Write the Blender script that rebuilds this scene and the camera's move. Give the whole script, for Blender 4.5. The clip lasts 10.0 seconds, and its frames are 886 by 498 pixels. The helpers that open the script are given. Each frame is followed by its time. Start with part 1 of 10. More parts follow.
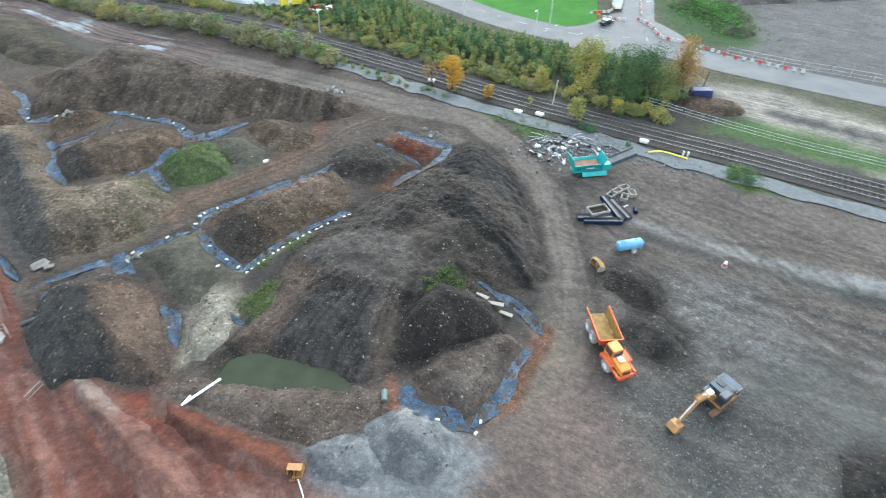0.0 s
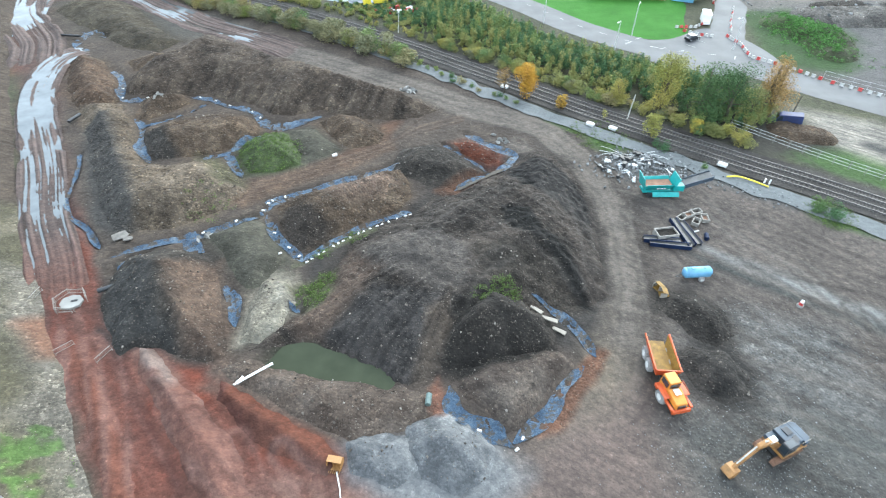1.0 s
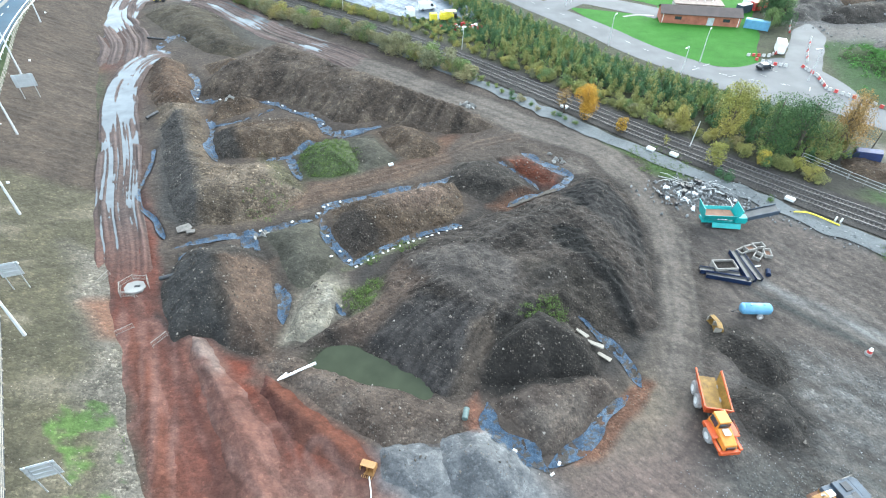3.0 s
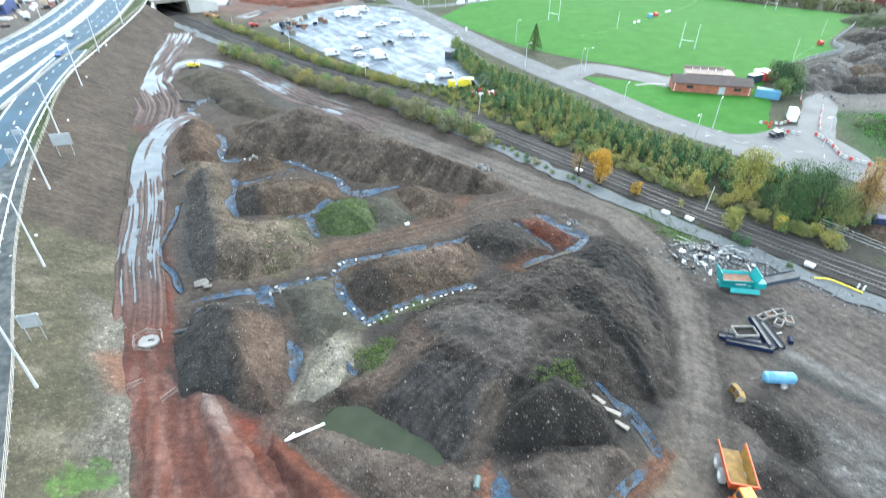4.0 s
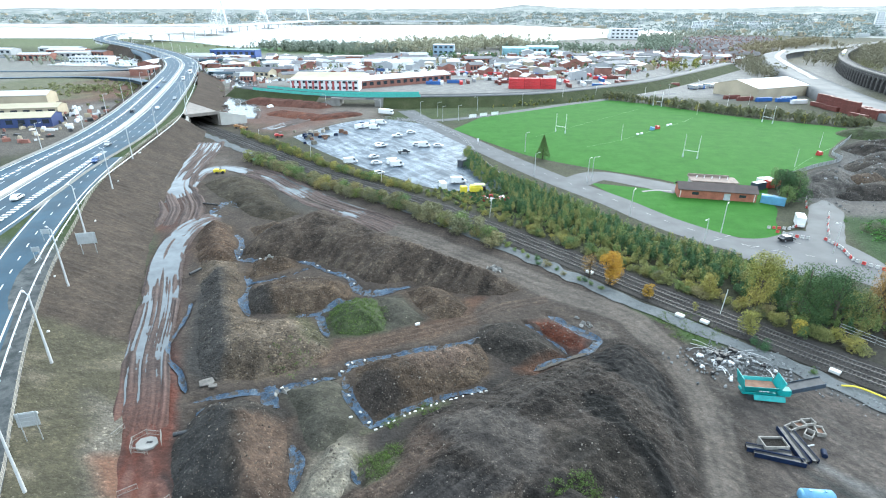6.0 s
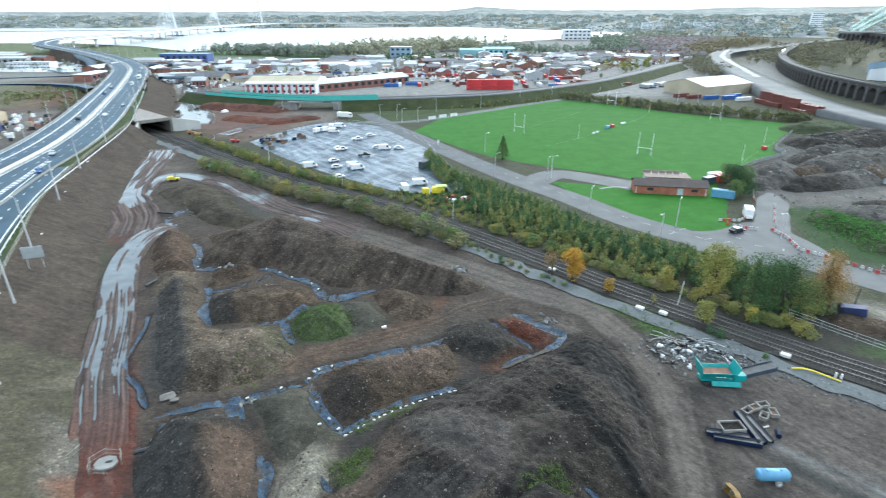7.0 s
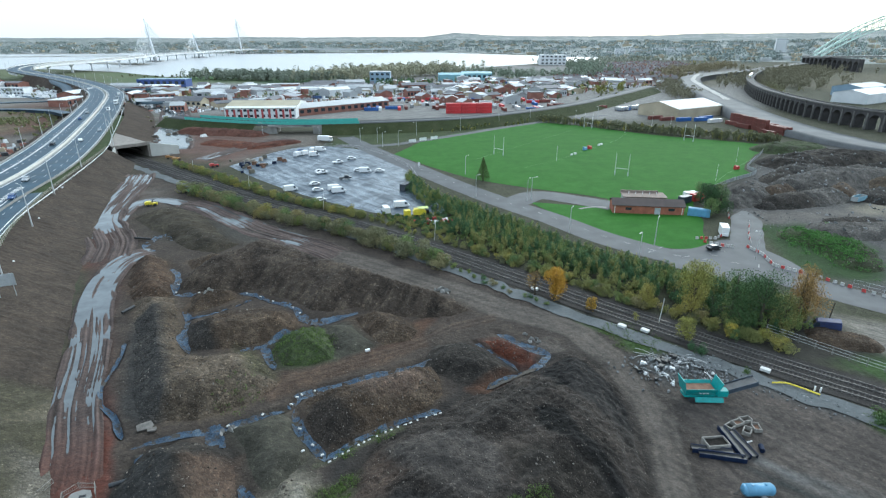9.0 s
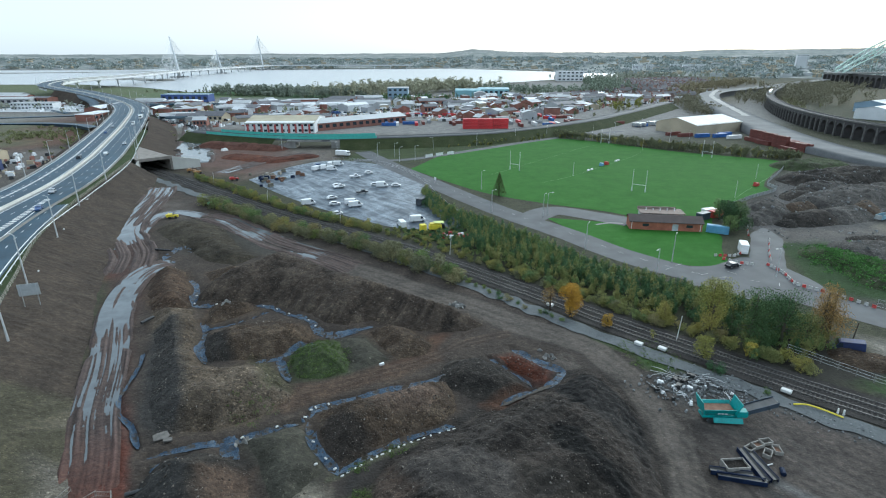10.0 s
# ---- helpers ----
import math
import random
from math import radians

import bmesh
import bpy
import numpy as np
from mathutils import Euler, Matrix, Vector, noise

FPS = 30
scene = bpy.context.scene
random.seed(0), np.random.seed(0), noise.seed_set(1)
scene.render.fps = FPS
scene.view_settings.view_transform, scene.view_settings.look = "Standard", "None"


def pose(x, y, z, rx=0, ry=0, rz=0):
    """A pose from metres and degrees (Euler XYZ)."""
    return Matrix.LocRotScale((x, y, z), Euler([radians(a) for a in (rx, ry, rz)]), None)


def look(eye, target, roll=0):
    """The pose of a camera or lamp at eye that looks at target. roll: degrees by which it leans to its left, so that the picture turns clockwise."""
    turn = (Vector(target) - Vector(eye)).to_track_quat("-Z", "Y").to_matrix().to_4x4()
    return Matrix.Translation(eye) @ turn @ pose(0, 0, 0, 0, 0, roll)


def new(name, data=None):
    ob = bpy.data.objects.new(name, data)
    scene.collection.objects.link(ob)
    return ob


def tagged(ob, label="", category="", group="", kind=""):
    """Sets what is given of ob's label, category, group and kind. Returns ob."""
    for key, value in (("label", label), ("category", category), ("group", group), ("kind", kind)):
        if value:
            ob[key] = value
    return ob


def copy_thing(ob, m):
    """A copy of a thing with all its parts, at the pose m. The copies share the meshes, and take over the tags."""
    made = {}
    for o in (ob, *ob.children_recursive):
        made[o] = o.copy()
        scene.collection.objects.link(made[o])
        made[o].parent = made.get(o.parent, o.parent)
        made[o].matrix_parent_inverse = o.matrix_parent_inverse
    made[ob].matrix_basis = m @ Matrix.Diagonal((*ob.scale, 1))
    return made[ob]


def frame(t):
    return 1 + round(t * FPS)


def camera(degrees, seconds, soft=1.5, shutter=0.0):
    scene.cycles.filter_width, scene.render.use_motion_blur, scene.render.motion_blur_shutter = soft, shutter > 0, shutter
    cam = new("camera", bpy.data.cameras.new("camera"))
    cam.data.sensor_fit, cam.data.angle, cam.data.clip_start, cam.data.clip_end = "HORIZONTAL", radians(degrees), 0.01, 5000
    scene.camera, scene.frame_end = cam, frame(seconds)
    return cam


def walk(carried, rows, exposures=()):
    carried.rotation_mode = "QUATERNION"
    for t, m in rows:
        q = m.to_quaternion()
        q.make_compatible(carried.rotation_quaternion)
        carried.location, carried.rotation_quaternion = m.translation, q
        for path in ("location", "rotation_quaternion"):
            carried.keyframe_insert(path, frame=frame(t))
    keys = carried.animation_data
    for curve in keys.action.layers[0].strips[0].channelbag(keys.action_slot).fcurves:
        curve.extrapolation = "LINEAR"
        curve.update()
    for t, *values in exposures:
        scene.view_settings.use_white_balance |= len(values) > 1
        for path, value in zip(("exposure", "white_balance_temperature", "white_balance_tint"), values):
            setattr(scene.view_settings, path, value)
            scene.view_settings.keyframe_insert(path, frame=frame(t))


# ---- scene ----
H = 55.0  # the drone's height
PATH = [
    (0, pose(0.57, 0.2, H + 0.17, 47.28, -0.47, -13.21)),
    (0.5, pose(0.52, 0.64, H + 0.08, 47.22, -0.55, -8.42)),
    (1, pose(0.31, 0.95, H + 0.1, 47.55, -0.53, -5.18)),
    (1.5, pose(0.08, 1.05, H + -0.02, 48.17, -0.51, -2.69)),
    (2, pose(-0.14, 0.98, H + -0.07, 48.24, -0.56, -1.08)),
    (3.5, pose(0.07, 0.64, H + 0.08, 51.16, -0.4, 2.43)),
    (4, pose(0.1, 0.76, H + 0.21, 55.31, -0.36, 3.32)),
    (4.5, pose(0.18, 0.78, H + 0.08, 61.92, -0.31, 4.24)),
    (5, pose(0.21, 0.68, H + -0.15, 66.11, -0.29, 5.14)),
    (6.5, pose(0.33, 0.57, H + -0.02, 66.2, -0.08, 3.69)),
    (7, pose(0.22, 0.4, H + -0.04, 66.36, -0.04, 0.39)),
    (7.5, pose(0.1, 0.29, H + -0.09, 66.5, 0.05, -3.34)),
    (8, pose(0.1, 0.25, H + -0.16, 66.55, 0.07, -3.35)),
    (8.5, pose(0.05, 0.29, H + -0.14, 67.09, 0.04, -2.6)),
    (9, pose(-0.04, 0.23, H + -0.16, 68.72, -0.02, -1.76)),
    (9.5, pose(-0.1, 0.2, H + -0.21, 70.23, 0.01, -0.85)),
    (10, pose(0.0, 0.0, H + -0.0, 70.25, -0.0, 0.0)),
]
cam = camera(79.09, 10.0, 1.1, 0.5)
EXPOSURE = [(t, stops + 0.24, 5720 - 22 * t, 2 - 0.3 * t) for t, stops in ((0, 0.84), (0.5, 0.95), (1.0, 1.02), (2.0, 1.10), (3.5, 1.10), (4.0, 1.10), (4.5, 1.03), (5.2, 0.88), (6.5, 0.57), (7.5, 0.20), (8.5, 0.04), (9.2, -0.22), (10.0, -0.41))]
walk(cam, PATH, EXPOSURE)

# ---- world and light ----
world = bpy.data.worlds.new("overcast_sky")
scene.world = world
world.use_nodes = True
wn, wl = world.node_tree.nodes, world.node_tree.links
wn.clear()
SUN_EL, SUN_ROT = 30.0, 32.0
sky = wn.new("ShaderNodeTexSky")
sky.sky_type, sky.sun_disc = "NISHITA", False
sky.sun_elevation, sky.sun_rotation = radians(SUN_EL), radians(SUN_ROT)
sky.dust_density, sky.air_density = 2.0, 1.2
skyb = wn.new("ShaderNodeBackground")
skyb.inputs["Strength"].default_value = 0.06
wl.new(sky.outputs[0], skyb.inputs["Color"])
cloud = wn.new("ShaderNodeBackground")  # the closed white cloud layer
cloud.inputs["Color"].default_value = (0.955, 0.97, 0.995, 1)
cloud.inputs["Strength"].default_value = 0.92
addw = wn.new("ShaderNodeAddShader")
wout = wn.new("ShaderNodeOutputWorld")
wl.new(skyb.outputs[0], addw.inputs[0])
wl.new(cloud.outputs[0], addw.inputs[1])
wl.new(addw.outputs[0], wout.inputs["Surface"])

sun = new("sun", bpy.data.lights.new("sun", "SUN"))
sun.data.energy, sun.data.angle, sun.data.color = 2.35, radians(56), (1.0, 0.95, 0.88)
az = radians(SUN_ROT)
sun.matrix_world = look((300 * math.sin(az), 300 * math.cos(az), 300 * math.tan(radians(SUN_EL))), (0, 0, 0))


# ---- helpers for building ----
def nz(x, y, size, seed=0):
    """Smooth value noise in -1..1 with features of that size, on arrays."""
    x, y = np.asarray(x, float) / size + seed * 17.31, np.asarray(y, float) / size - seed * 9.77
    i, j = np.floor(x), np.floor(y)
    u, v = x - i, y - j
    u, v = u * u * (3 - 2 * u), v * v * (3 - 2 * v)

    def rnd(a, b):
        s = np.sin(a * 127.1 + b * 311.7 + seed * 74.7) * 43758.5453
        return (s - np.floor(s)) * 2 - 1
    return (rnd(i, j) * (1 - u) + rnd(i + 1, j) * u) * (1 - v) + (rnd(i, j + 1) * (1 - u) + rnd(i + 1, j + 1) * u) * v


def fbm(x, y, size, seed=0, octaves=4):
    total, amp = 0, 1.0
    for k in range(octaves):
        total = total + amp * nz(x, y, size / 2 ** k, seed + k)
        amp *= 0.5
    return total / 1.9


def poly_dist(x, y, poly):
    """Signed distance to a polygon, negative inside."""
    x, y = np.asarray(x, float), np.asarray(y, float)
    best, inside = np.full(x.shape, 1e12), np.zeros(x.shape, bool)
    for (ax, ay), (bx, by) in zip(poly, poly[1:] + poly[:1]):
        dx, dy = bx - ax, by - ay
        k = np.clip(((x - ax) * dx + (y - ay) * dy) / (dx * dx + dy * dy + 1e-9), 0, 1)
        best = np.minimum(best, (x - ax - k * dx) ** 2 + (y - ay - k * dy) ** 2)
        cross = ((ay > y) != (by > y)) & (x < (bx - ax) * (y - ay) / (by - ay + 1e-12) + ax)
        inside ^= cross
    return np.where(inside, -1, 1) * np.sqrt(best)


def line_dist(x, y, pts):
    """Distance to a polyline."""
    x, y = np.asarray(x, float), np.asarray(y, float)
    best = np.full(x.shape, 1e12)
    for (ax, ay), (bx, by) in zip(pts, pts[1:]):
        dx, dy = bx - ax, by - ay
        k = np.clip(((x - ax) * dx + (y - ay) * dy) / (dx * dx + dy * dy + 1e-9), 0, 1)
        best = np.minimum(best, (x - ax - k * dx) ** 2 + (y - ay - k * dy) ** 2)
    return np.sqrt(best)


def smooth_line(pts, step):
    """A Catmull-Rom curve through the points (any dimension), about one sample a step."""
    p = np.array(pts, float)
    p = np.vstack([2 * p[0] - p[1], p, 2 * p[-1] - p[-2]])
    out = []
    for k in range(1, len(p) - 2):
        n = max(1, int(np.linalg.norm((p[k + 1] - p[k])[:2]) / step))
        for t in np.arange(n) / n:
            a, b, c, d = p[k - 1], p[k], p[k + 1], p[k + 2]
            out.append(0.5 * (2 * b + (c - a) * t + (2 * a - 5 * b + 4 * c - d) * t * t + (3 * b - a - 3 * c + d) * t ** 3))
    out.append(p[-2])
    return np.array(out)


def sides(line):
    """Unit normals to the left of a line's run."""
    d = np.gradient(line[:, :2], axis=0)
    d /= np.linalg.norm(d, axis=1)[:, None] + 1e-9
    return np.stack([-d[:, 1], d[:, 0]], 1)


def mesh_of(name, verts, faces, smooth=False):
    me = bpy.data.meshes.new(name)
    me.from_pydata([tuple(v) for v in verts], [], [tuple(f) for f in faces])
    me.update()
    if smooth:
        me.polygons.foreach_set("use_smooth", np.ones(len(me.polygons), bool))
    return me


class Geo:
    """Collects solids for one mesh."""

    def __init__(self):
        self.v, self.f = [], []

    def add(self, verts, faces, m=None):
        k = len(self.v)
        self.v += [tuple(m @ Vector(p)) for p in verts] if m is not None else [tuple(p) for p in verts]
        self.f += [tuple(i + k for i in f) for f in faces]
        return self

    def box(self, c, s, m=None, taper=1.0, rz=0.0):
        x, y, z = (a / 2 for a in s)
        w = [(-x, -y, -z), (x, -y, -z), (x, y, -z), (-x, y, -z)]
        w += [(a * taper, b * taper, z) for a, b, _ in w]
        t = Matrix.Translation(c) @ Matrix.Rotation(radians(rz), 4, "Z")
        return self.add(w, [(3, 2, 1, 0), (4, 5, 6, 7), (0, 1, 5, 4), (1, 2, 6, 5), (2, 3, 7, 6), (3, 0, 4, 7)], (m @ t) if m is not None else t)

    def tube(self, a, b, r0, r1=None, n=8, caps=True):
        a, b = Vector(a), Vector(b)
        r1 = r0 if r1 is None else r1
        q = (b - a).to_track_quat("Z", "Y").to_matrix()
        ring = [q @ Vector((math.cos(t), math.sin(t), 0)) for t in (2 * math.pi * k / n for k in range(n))]
        w = [a + r0 * p for p in ring] + [b + r1 * p for p in ring]
        f = [(k, (k + 1) % n, n + (k + 1) % n, n + k) for k in range(n)]
        return self.add(w, f + ([tuple(range(n))[::-1], tuple(range(n, 2 * n))] if caps else []))

    def pipe(self, pts, r, n=6):
        """One bent tube through the points."""
        p = [Vector(q) for q in pts]
        k0 = len(self.v)
        for i, c in enumerate(p):
            d = (p[min(i + 1, len(p) - 1)] - p[max(i - 1, 0)]).normalized()
            side = d.cross(Vector((0, 0, 1)))
            side = side.normalized() if side.length > 0.05 else d.cross(Vector((1, 0, 0))).normalized()
            up = side.cross(d)
            self.v += [tuple(c + r * (side * math.cos(a) + up * math.sin(a))) for a in (2 * math.pi * k / n for k in range(n))]
        self.f += [(k0 + i * n + k, k0 + i * n + (k + 1) % n, k0 + i * n + n + (k + 1) % n, k0 + i * n + n + k) for i in range(len(p) - 1) for k in range(n)]
        self.f += [tuple(k0 + k for k in range(n))[::-1], tuple(k0 + (len(p) - 1) * n + k for k in range(n))]
        return self

    def prism(self, outline, y0, y1, m=None):
        """An outline in x, z pushed along y."""
        n = len(outline)
        w = [(x, y0, z) for x, z in outline] + [(x, y1, z) for x, z in outline]
        f = [(k, (k + 1) % n, n + (k + 1) % n, n + k) for k in range(n)] + [tuple(range(n))[::-1], tuple(range(n, 2 * n))]
        return self.add(w, f, m)

    def slab(self, outline, z0, z1, m=None):
        """An outline in x, y raised from z0 to z1."""
        n = len(outline)
        w = [(x, y, z0) for x, y in outline] + [(x, y, z1) for x, y in outline]
        f = [(k, (k + 1) % n, n + (k + 1) % n, n + k) for k in range(n)] + [tuple(range(n))[::-1], tuple(range(n, 2 * n))]
        return self.add(w, f, m)

    def stone(self, c, r, rng, flat=0.7):
        w = [(1, 0, 0), (-1, 0, 0), (0, 1, 0), (0, -1, 0), (0, 0, 1), (0, 0, -1), (.7, .7, .3), (-.7, .6, -.2)]
        w = [Vector(p) * r * rng.uniform(0.7, 1.2) for p in w]
        m = Matrix.Translation(c) @ Euler((rng.uniform(0, 3), rng.uniform(0, 3), rng.uniform(0, 3))).to_matrix().to_4x4()
        return self.add([(p.x, p.y, p.z * flat) for p in w], [(4, 0, 6), (4, 6, 2), (4, 2, 7), (4, 7, 1), (4, 1, 3), (4, 3, 0), (5, 6, 0), (5, 2, 6), (5, 7, 2), (5, 1, 7), (5, 3, 1), (5, 0, 3)], m)

    def done(self, name, material, parent=None, label="", smooth=False, bevel=0.0, m=None):
        ob = new(name, mesh_of(name, self.v, self.f, smooth))
        ob.data.materials.append(material)
        ob.parent = parent
        if m is not None:
            ob.matrix_basis = m
        if label:
            ob["label"] = label
        if bevel:
            b = ob.modifiers.new("bevel", "BEVEL")
            b.width, b.segments, b.limit_method = bevel, 2, "ANGLE"
        return ob


def thing(name, label, category, group="", m=None, kind=""):
    ob = new(name)
    ob.empty_display_size = 0.5
    if m is not None:
        ob.matrix_basis = m
    return tagged(ob, label, category, group, kind)


def structure(ob, label, category=""):
    return tagged(ob, label, category, kind="structure")


# ---- materials ----
def nodes_of(name):
    m = bpy.data.materials.new(name)
    m.use_nodes = True
    return m, m.node_tree.nodes, m.node_tree.links, m.node_tree.nodes["Principled BSDF"]


def noise_node(n, l, coord, scale, detail=4.0, rough=0.55, stretch=None, turn=0.0, wander=0.0):
    t = n.new("ShaderNodeTexNoise")
    t.inputs["Distortion"].default_value = wander
    t.inputs["Scale"].default_value, t.inputs["Detail"].default_value, t.inputs["Roughness"].default_value = scale, detail, rough
    if stretch:
        for slot, value in (("Rotation", (0, 0, radians(turn))), ("Scale", stretch)):
            mp = n.new("ShaderNodeMapping")
            mp.inputs[slot].default_value = value
            l.new(coord, mp.inputs["Vector"])
            coord = mp.outputs["Vector"]
    l.new(coord, t.inputs["Vector"])
    return t.outputs["Fac"]


def ramp(n, l, fac, stops):
    r = n.new("ShaderNodeValToRGB")
    for k, (p, c) in enumerate(stops):
        e = r.color_ramp.elements[k] if k < 2 else r.color_ramp.elements.new(p)
        e.position, e.color = p, (*c, 1) if len(c) == 3 else c
    l.new(fac, r.inputs["Fac"])
    return r.outputs["Color"]


def mix(n, l, a, b, fac, kind="MIX"):
    x = n.new("ShaderNodeMix")
    x.data_type, x.blend_type = "RGBA", kind
    for value, slot in ((fac, x.inputs["Factor"]), (a, x.inputs["A"]), (b, x.inputs["B"])):
        if hasattr(value, "links"):
            l.new(value, slot)
        elif isinstance(value, (int, float)):
            slot.default_value = value if slot.type == "VALUE" else (value, value, value, 1)
        else:
            slot.default_value = (*value, 1)
    return x.outputs["Result"]


def bump(n, l, bsdf, height, strength, distance):
    b = n.new("ShaderNodeBump")
    b.inputs["Strength"].default_value, b.inputs["Distance"].default_value = strength, distance
    l.new(height, b.inputs["Height"])
    l.new(b.outputs["Normal"], bsdf.inputs["Normal"])


def plain(name, base, rough=0.6, metal=0.0, vary=0.25, scale=0.8, fine=9.0, relief=0.0, emit=0.0, random_tone=0.0, coat=0.0, spec=0.5):
    """Paint, metal, plastic, concrete: a base colour with dirt at two scales."""
    m, n, l, b = nodes_of(name)
    co = n.new("ShaderNodeTexCoord").outputs["Object"]
    big, small = noise_node(n, l, co, scale, 4), noise_node(n, l, co, fine, 5)
    tone = mix(n, l, big, small, 0.4)
    lo, hi = tuple(c * (1 - vary) for c in base), tuple(min(1, c * (1 + vary)) for c in base)
    col = ramp(n, l, tone, ((0.38, lo), (0.62, hi)))
    if random_tone:
        info = n.new("ShaderNodeObjectInfo").outputs["Random"]
        dark = ramp(n, l, info, ((0, (1 - random_tone,) * 3), (1, (1 + random_tone,) * 3)))
        col = mix(n, l, col, dark, 1.0, "MULTIPLY")
    l.new(col, b.inputs["Base Color"])
    l.new(ramp(n, l, small, ((0.25, (max(0.05, rough - 0.12),) * 3), (0.8, (min(1, rough + 0.12),) * 3))), b.inputs["Roughness"])
    b.inputs["Metallic"].default_value = metal
    b.inputs["Coat Weight"].default_value = coat
    b.inputs["Specular IOR Level"].default_value = spec
    if relief:
        bump(n, l, b, small, 0.6, relief)
    return m


DAMP = 0.435  # damp earth is darker than dry
TONE = {}


def soil(name, dark, mid, light, stones=0.0, relief=0.25, green=None, rough=0.92, clod=1.4, damp=DAMP, streak=None):
    """Heaped earth: patches, clods and pale stones; streak: the way in which it slid."""
    m, n, l, b = nodes_of(name)
    dark, mid, light = (tuple(v * damp for v in c) for c in (dark, mid, light))
    TONE[name] = (dark, mid, light, stones)
    co = n.new("ShaderNodeTexCoord").outputs["Object"]
    big, mid_n, small = noise_node(n, l, co, 0.13, 5, 0.6), noise_node(n, l, co, clod, 8, 0.75), noise_node(n, l, co, 6.0, 4, 0.7)
    tone = mix(n, l, mix(n, l, big, mid_n, 0.5), small, 0.3)
    if streak is not None:
        tone = mix(n, l, tone, noise_node(n, l, co, 1.0, 6, 0.65, (0.12, 0.8, 0.5), streak, 1.5), 0.4)
    col = ramp(n, l, tone, ((0.40, dark), (0.5, mid), (0.61, light)))
    if green:
        g = ramp(n, l, noise_node(n, l, co, 0.3, 5, 0.7), ((0.52, (0, 0, 0)), (0.62, (1, 1, 1))))
        col = mix(n, l, col, green, g)
    if stones:
        v = n.new("ShaderNodeTexVoronoi")
        v.inputs["Scale"].default_value = 2.6
        l.new(co, v.inputs["Vector"])
        spot = ramp(n, l, v.outputs["Distance"], ((0.10, (1, 1, 1)), (0.17, (0, 0, 0))))
        keep = ramp(n, l, noise_node(n, l, co, 0.9, 3), ((0.60 - 0.25 * stones, (0, 0, 0)), (0.64 - 0.2 * stones, (1, 1, 1))))
        col = mix(n, l, col, (0.25, 0.215, 0.18), mix(n, l, spot, keep, 1.0, "MULTIPLY"))
    l.new(col, b.inputs["Base Color"])
    b.inputs["Roughness"].default_value = rough
    b.inputs["Specular IOR Level"].default_value = 0.15
    bump(n, l, b, mix(n, l, mid_n, small, 0.35), 1.0, relief * 1.8)
    return m


def leafy(name, base, spread=0.35):
    m, n, l, b = nodes_of(name)
    geo = n.new("ShaderNodeNewGeometry").outputs["Random Per Island"]
    info = n.new("ShaderNodeObjectInfo").outputs["Random"]
    lo, hi = tuple(c * (1 - spread) for c in base), tuple(c * (1 + spread) for c in base)
    col = ramp(n, l, geo, ((0.0, lo), (1.0, hi)))
    col = mix(n, l, col, ramp(n, l, info, ((0, (0.75, 0.8, 0.8)), (0.5, (1, 1, 1)), (1, (1.35, 1.15, 0.85)))), 1.0, "MULTIPLY")
    l.new(col, b.inputs["Base Color"])
    b.inputs["Roughness"].default_value = 0.8
    b.inputs["Specular IOR Level"].default_value = 0.2
    return m


def water(name, base, rough=0.06):
    m, n, l, b = nodes_of(name)
    co = n.new("ShaderNodeTexCoord").outputs["Object"]
    l.new(ramp(n, l, noise_node(n, l, co, 0.25, 4), ((0.3, tuple(c * 0.8 for c in base)), (0.7, tuple(c * 1.2 for c in base)))), b.inputs["Base Color"])
    b.inputs["Roughness"].default_value = rough
    b.inputs["IOR"].default_value = 1.33
    bump(n, l, b, noise_node(n, l, co, 1.5, 3), 0.15, 0.02)
    return m


def cells(n, l, coord, scale, stops):
    """A tone of its own for each clod or pebble of that size."""
    v = n.new("ShaderNodeTexVoronoi")
    v.inputs["Scale"].default_value = scale
    l.new(coord, v.inputs["Vector"])
    pick = n.new("ShaderNodeSeparateColor")
    l.new(v.outputs["Color"], pick.inputs["Color"])
    return ramp(n, l, pick.outputs["Red"], tuple((p, (c, c * 0.99, c * 0.97)) for p, c in stops)), v.outputs["Distance"]


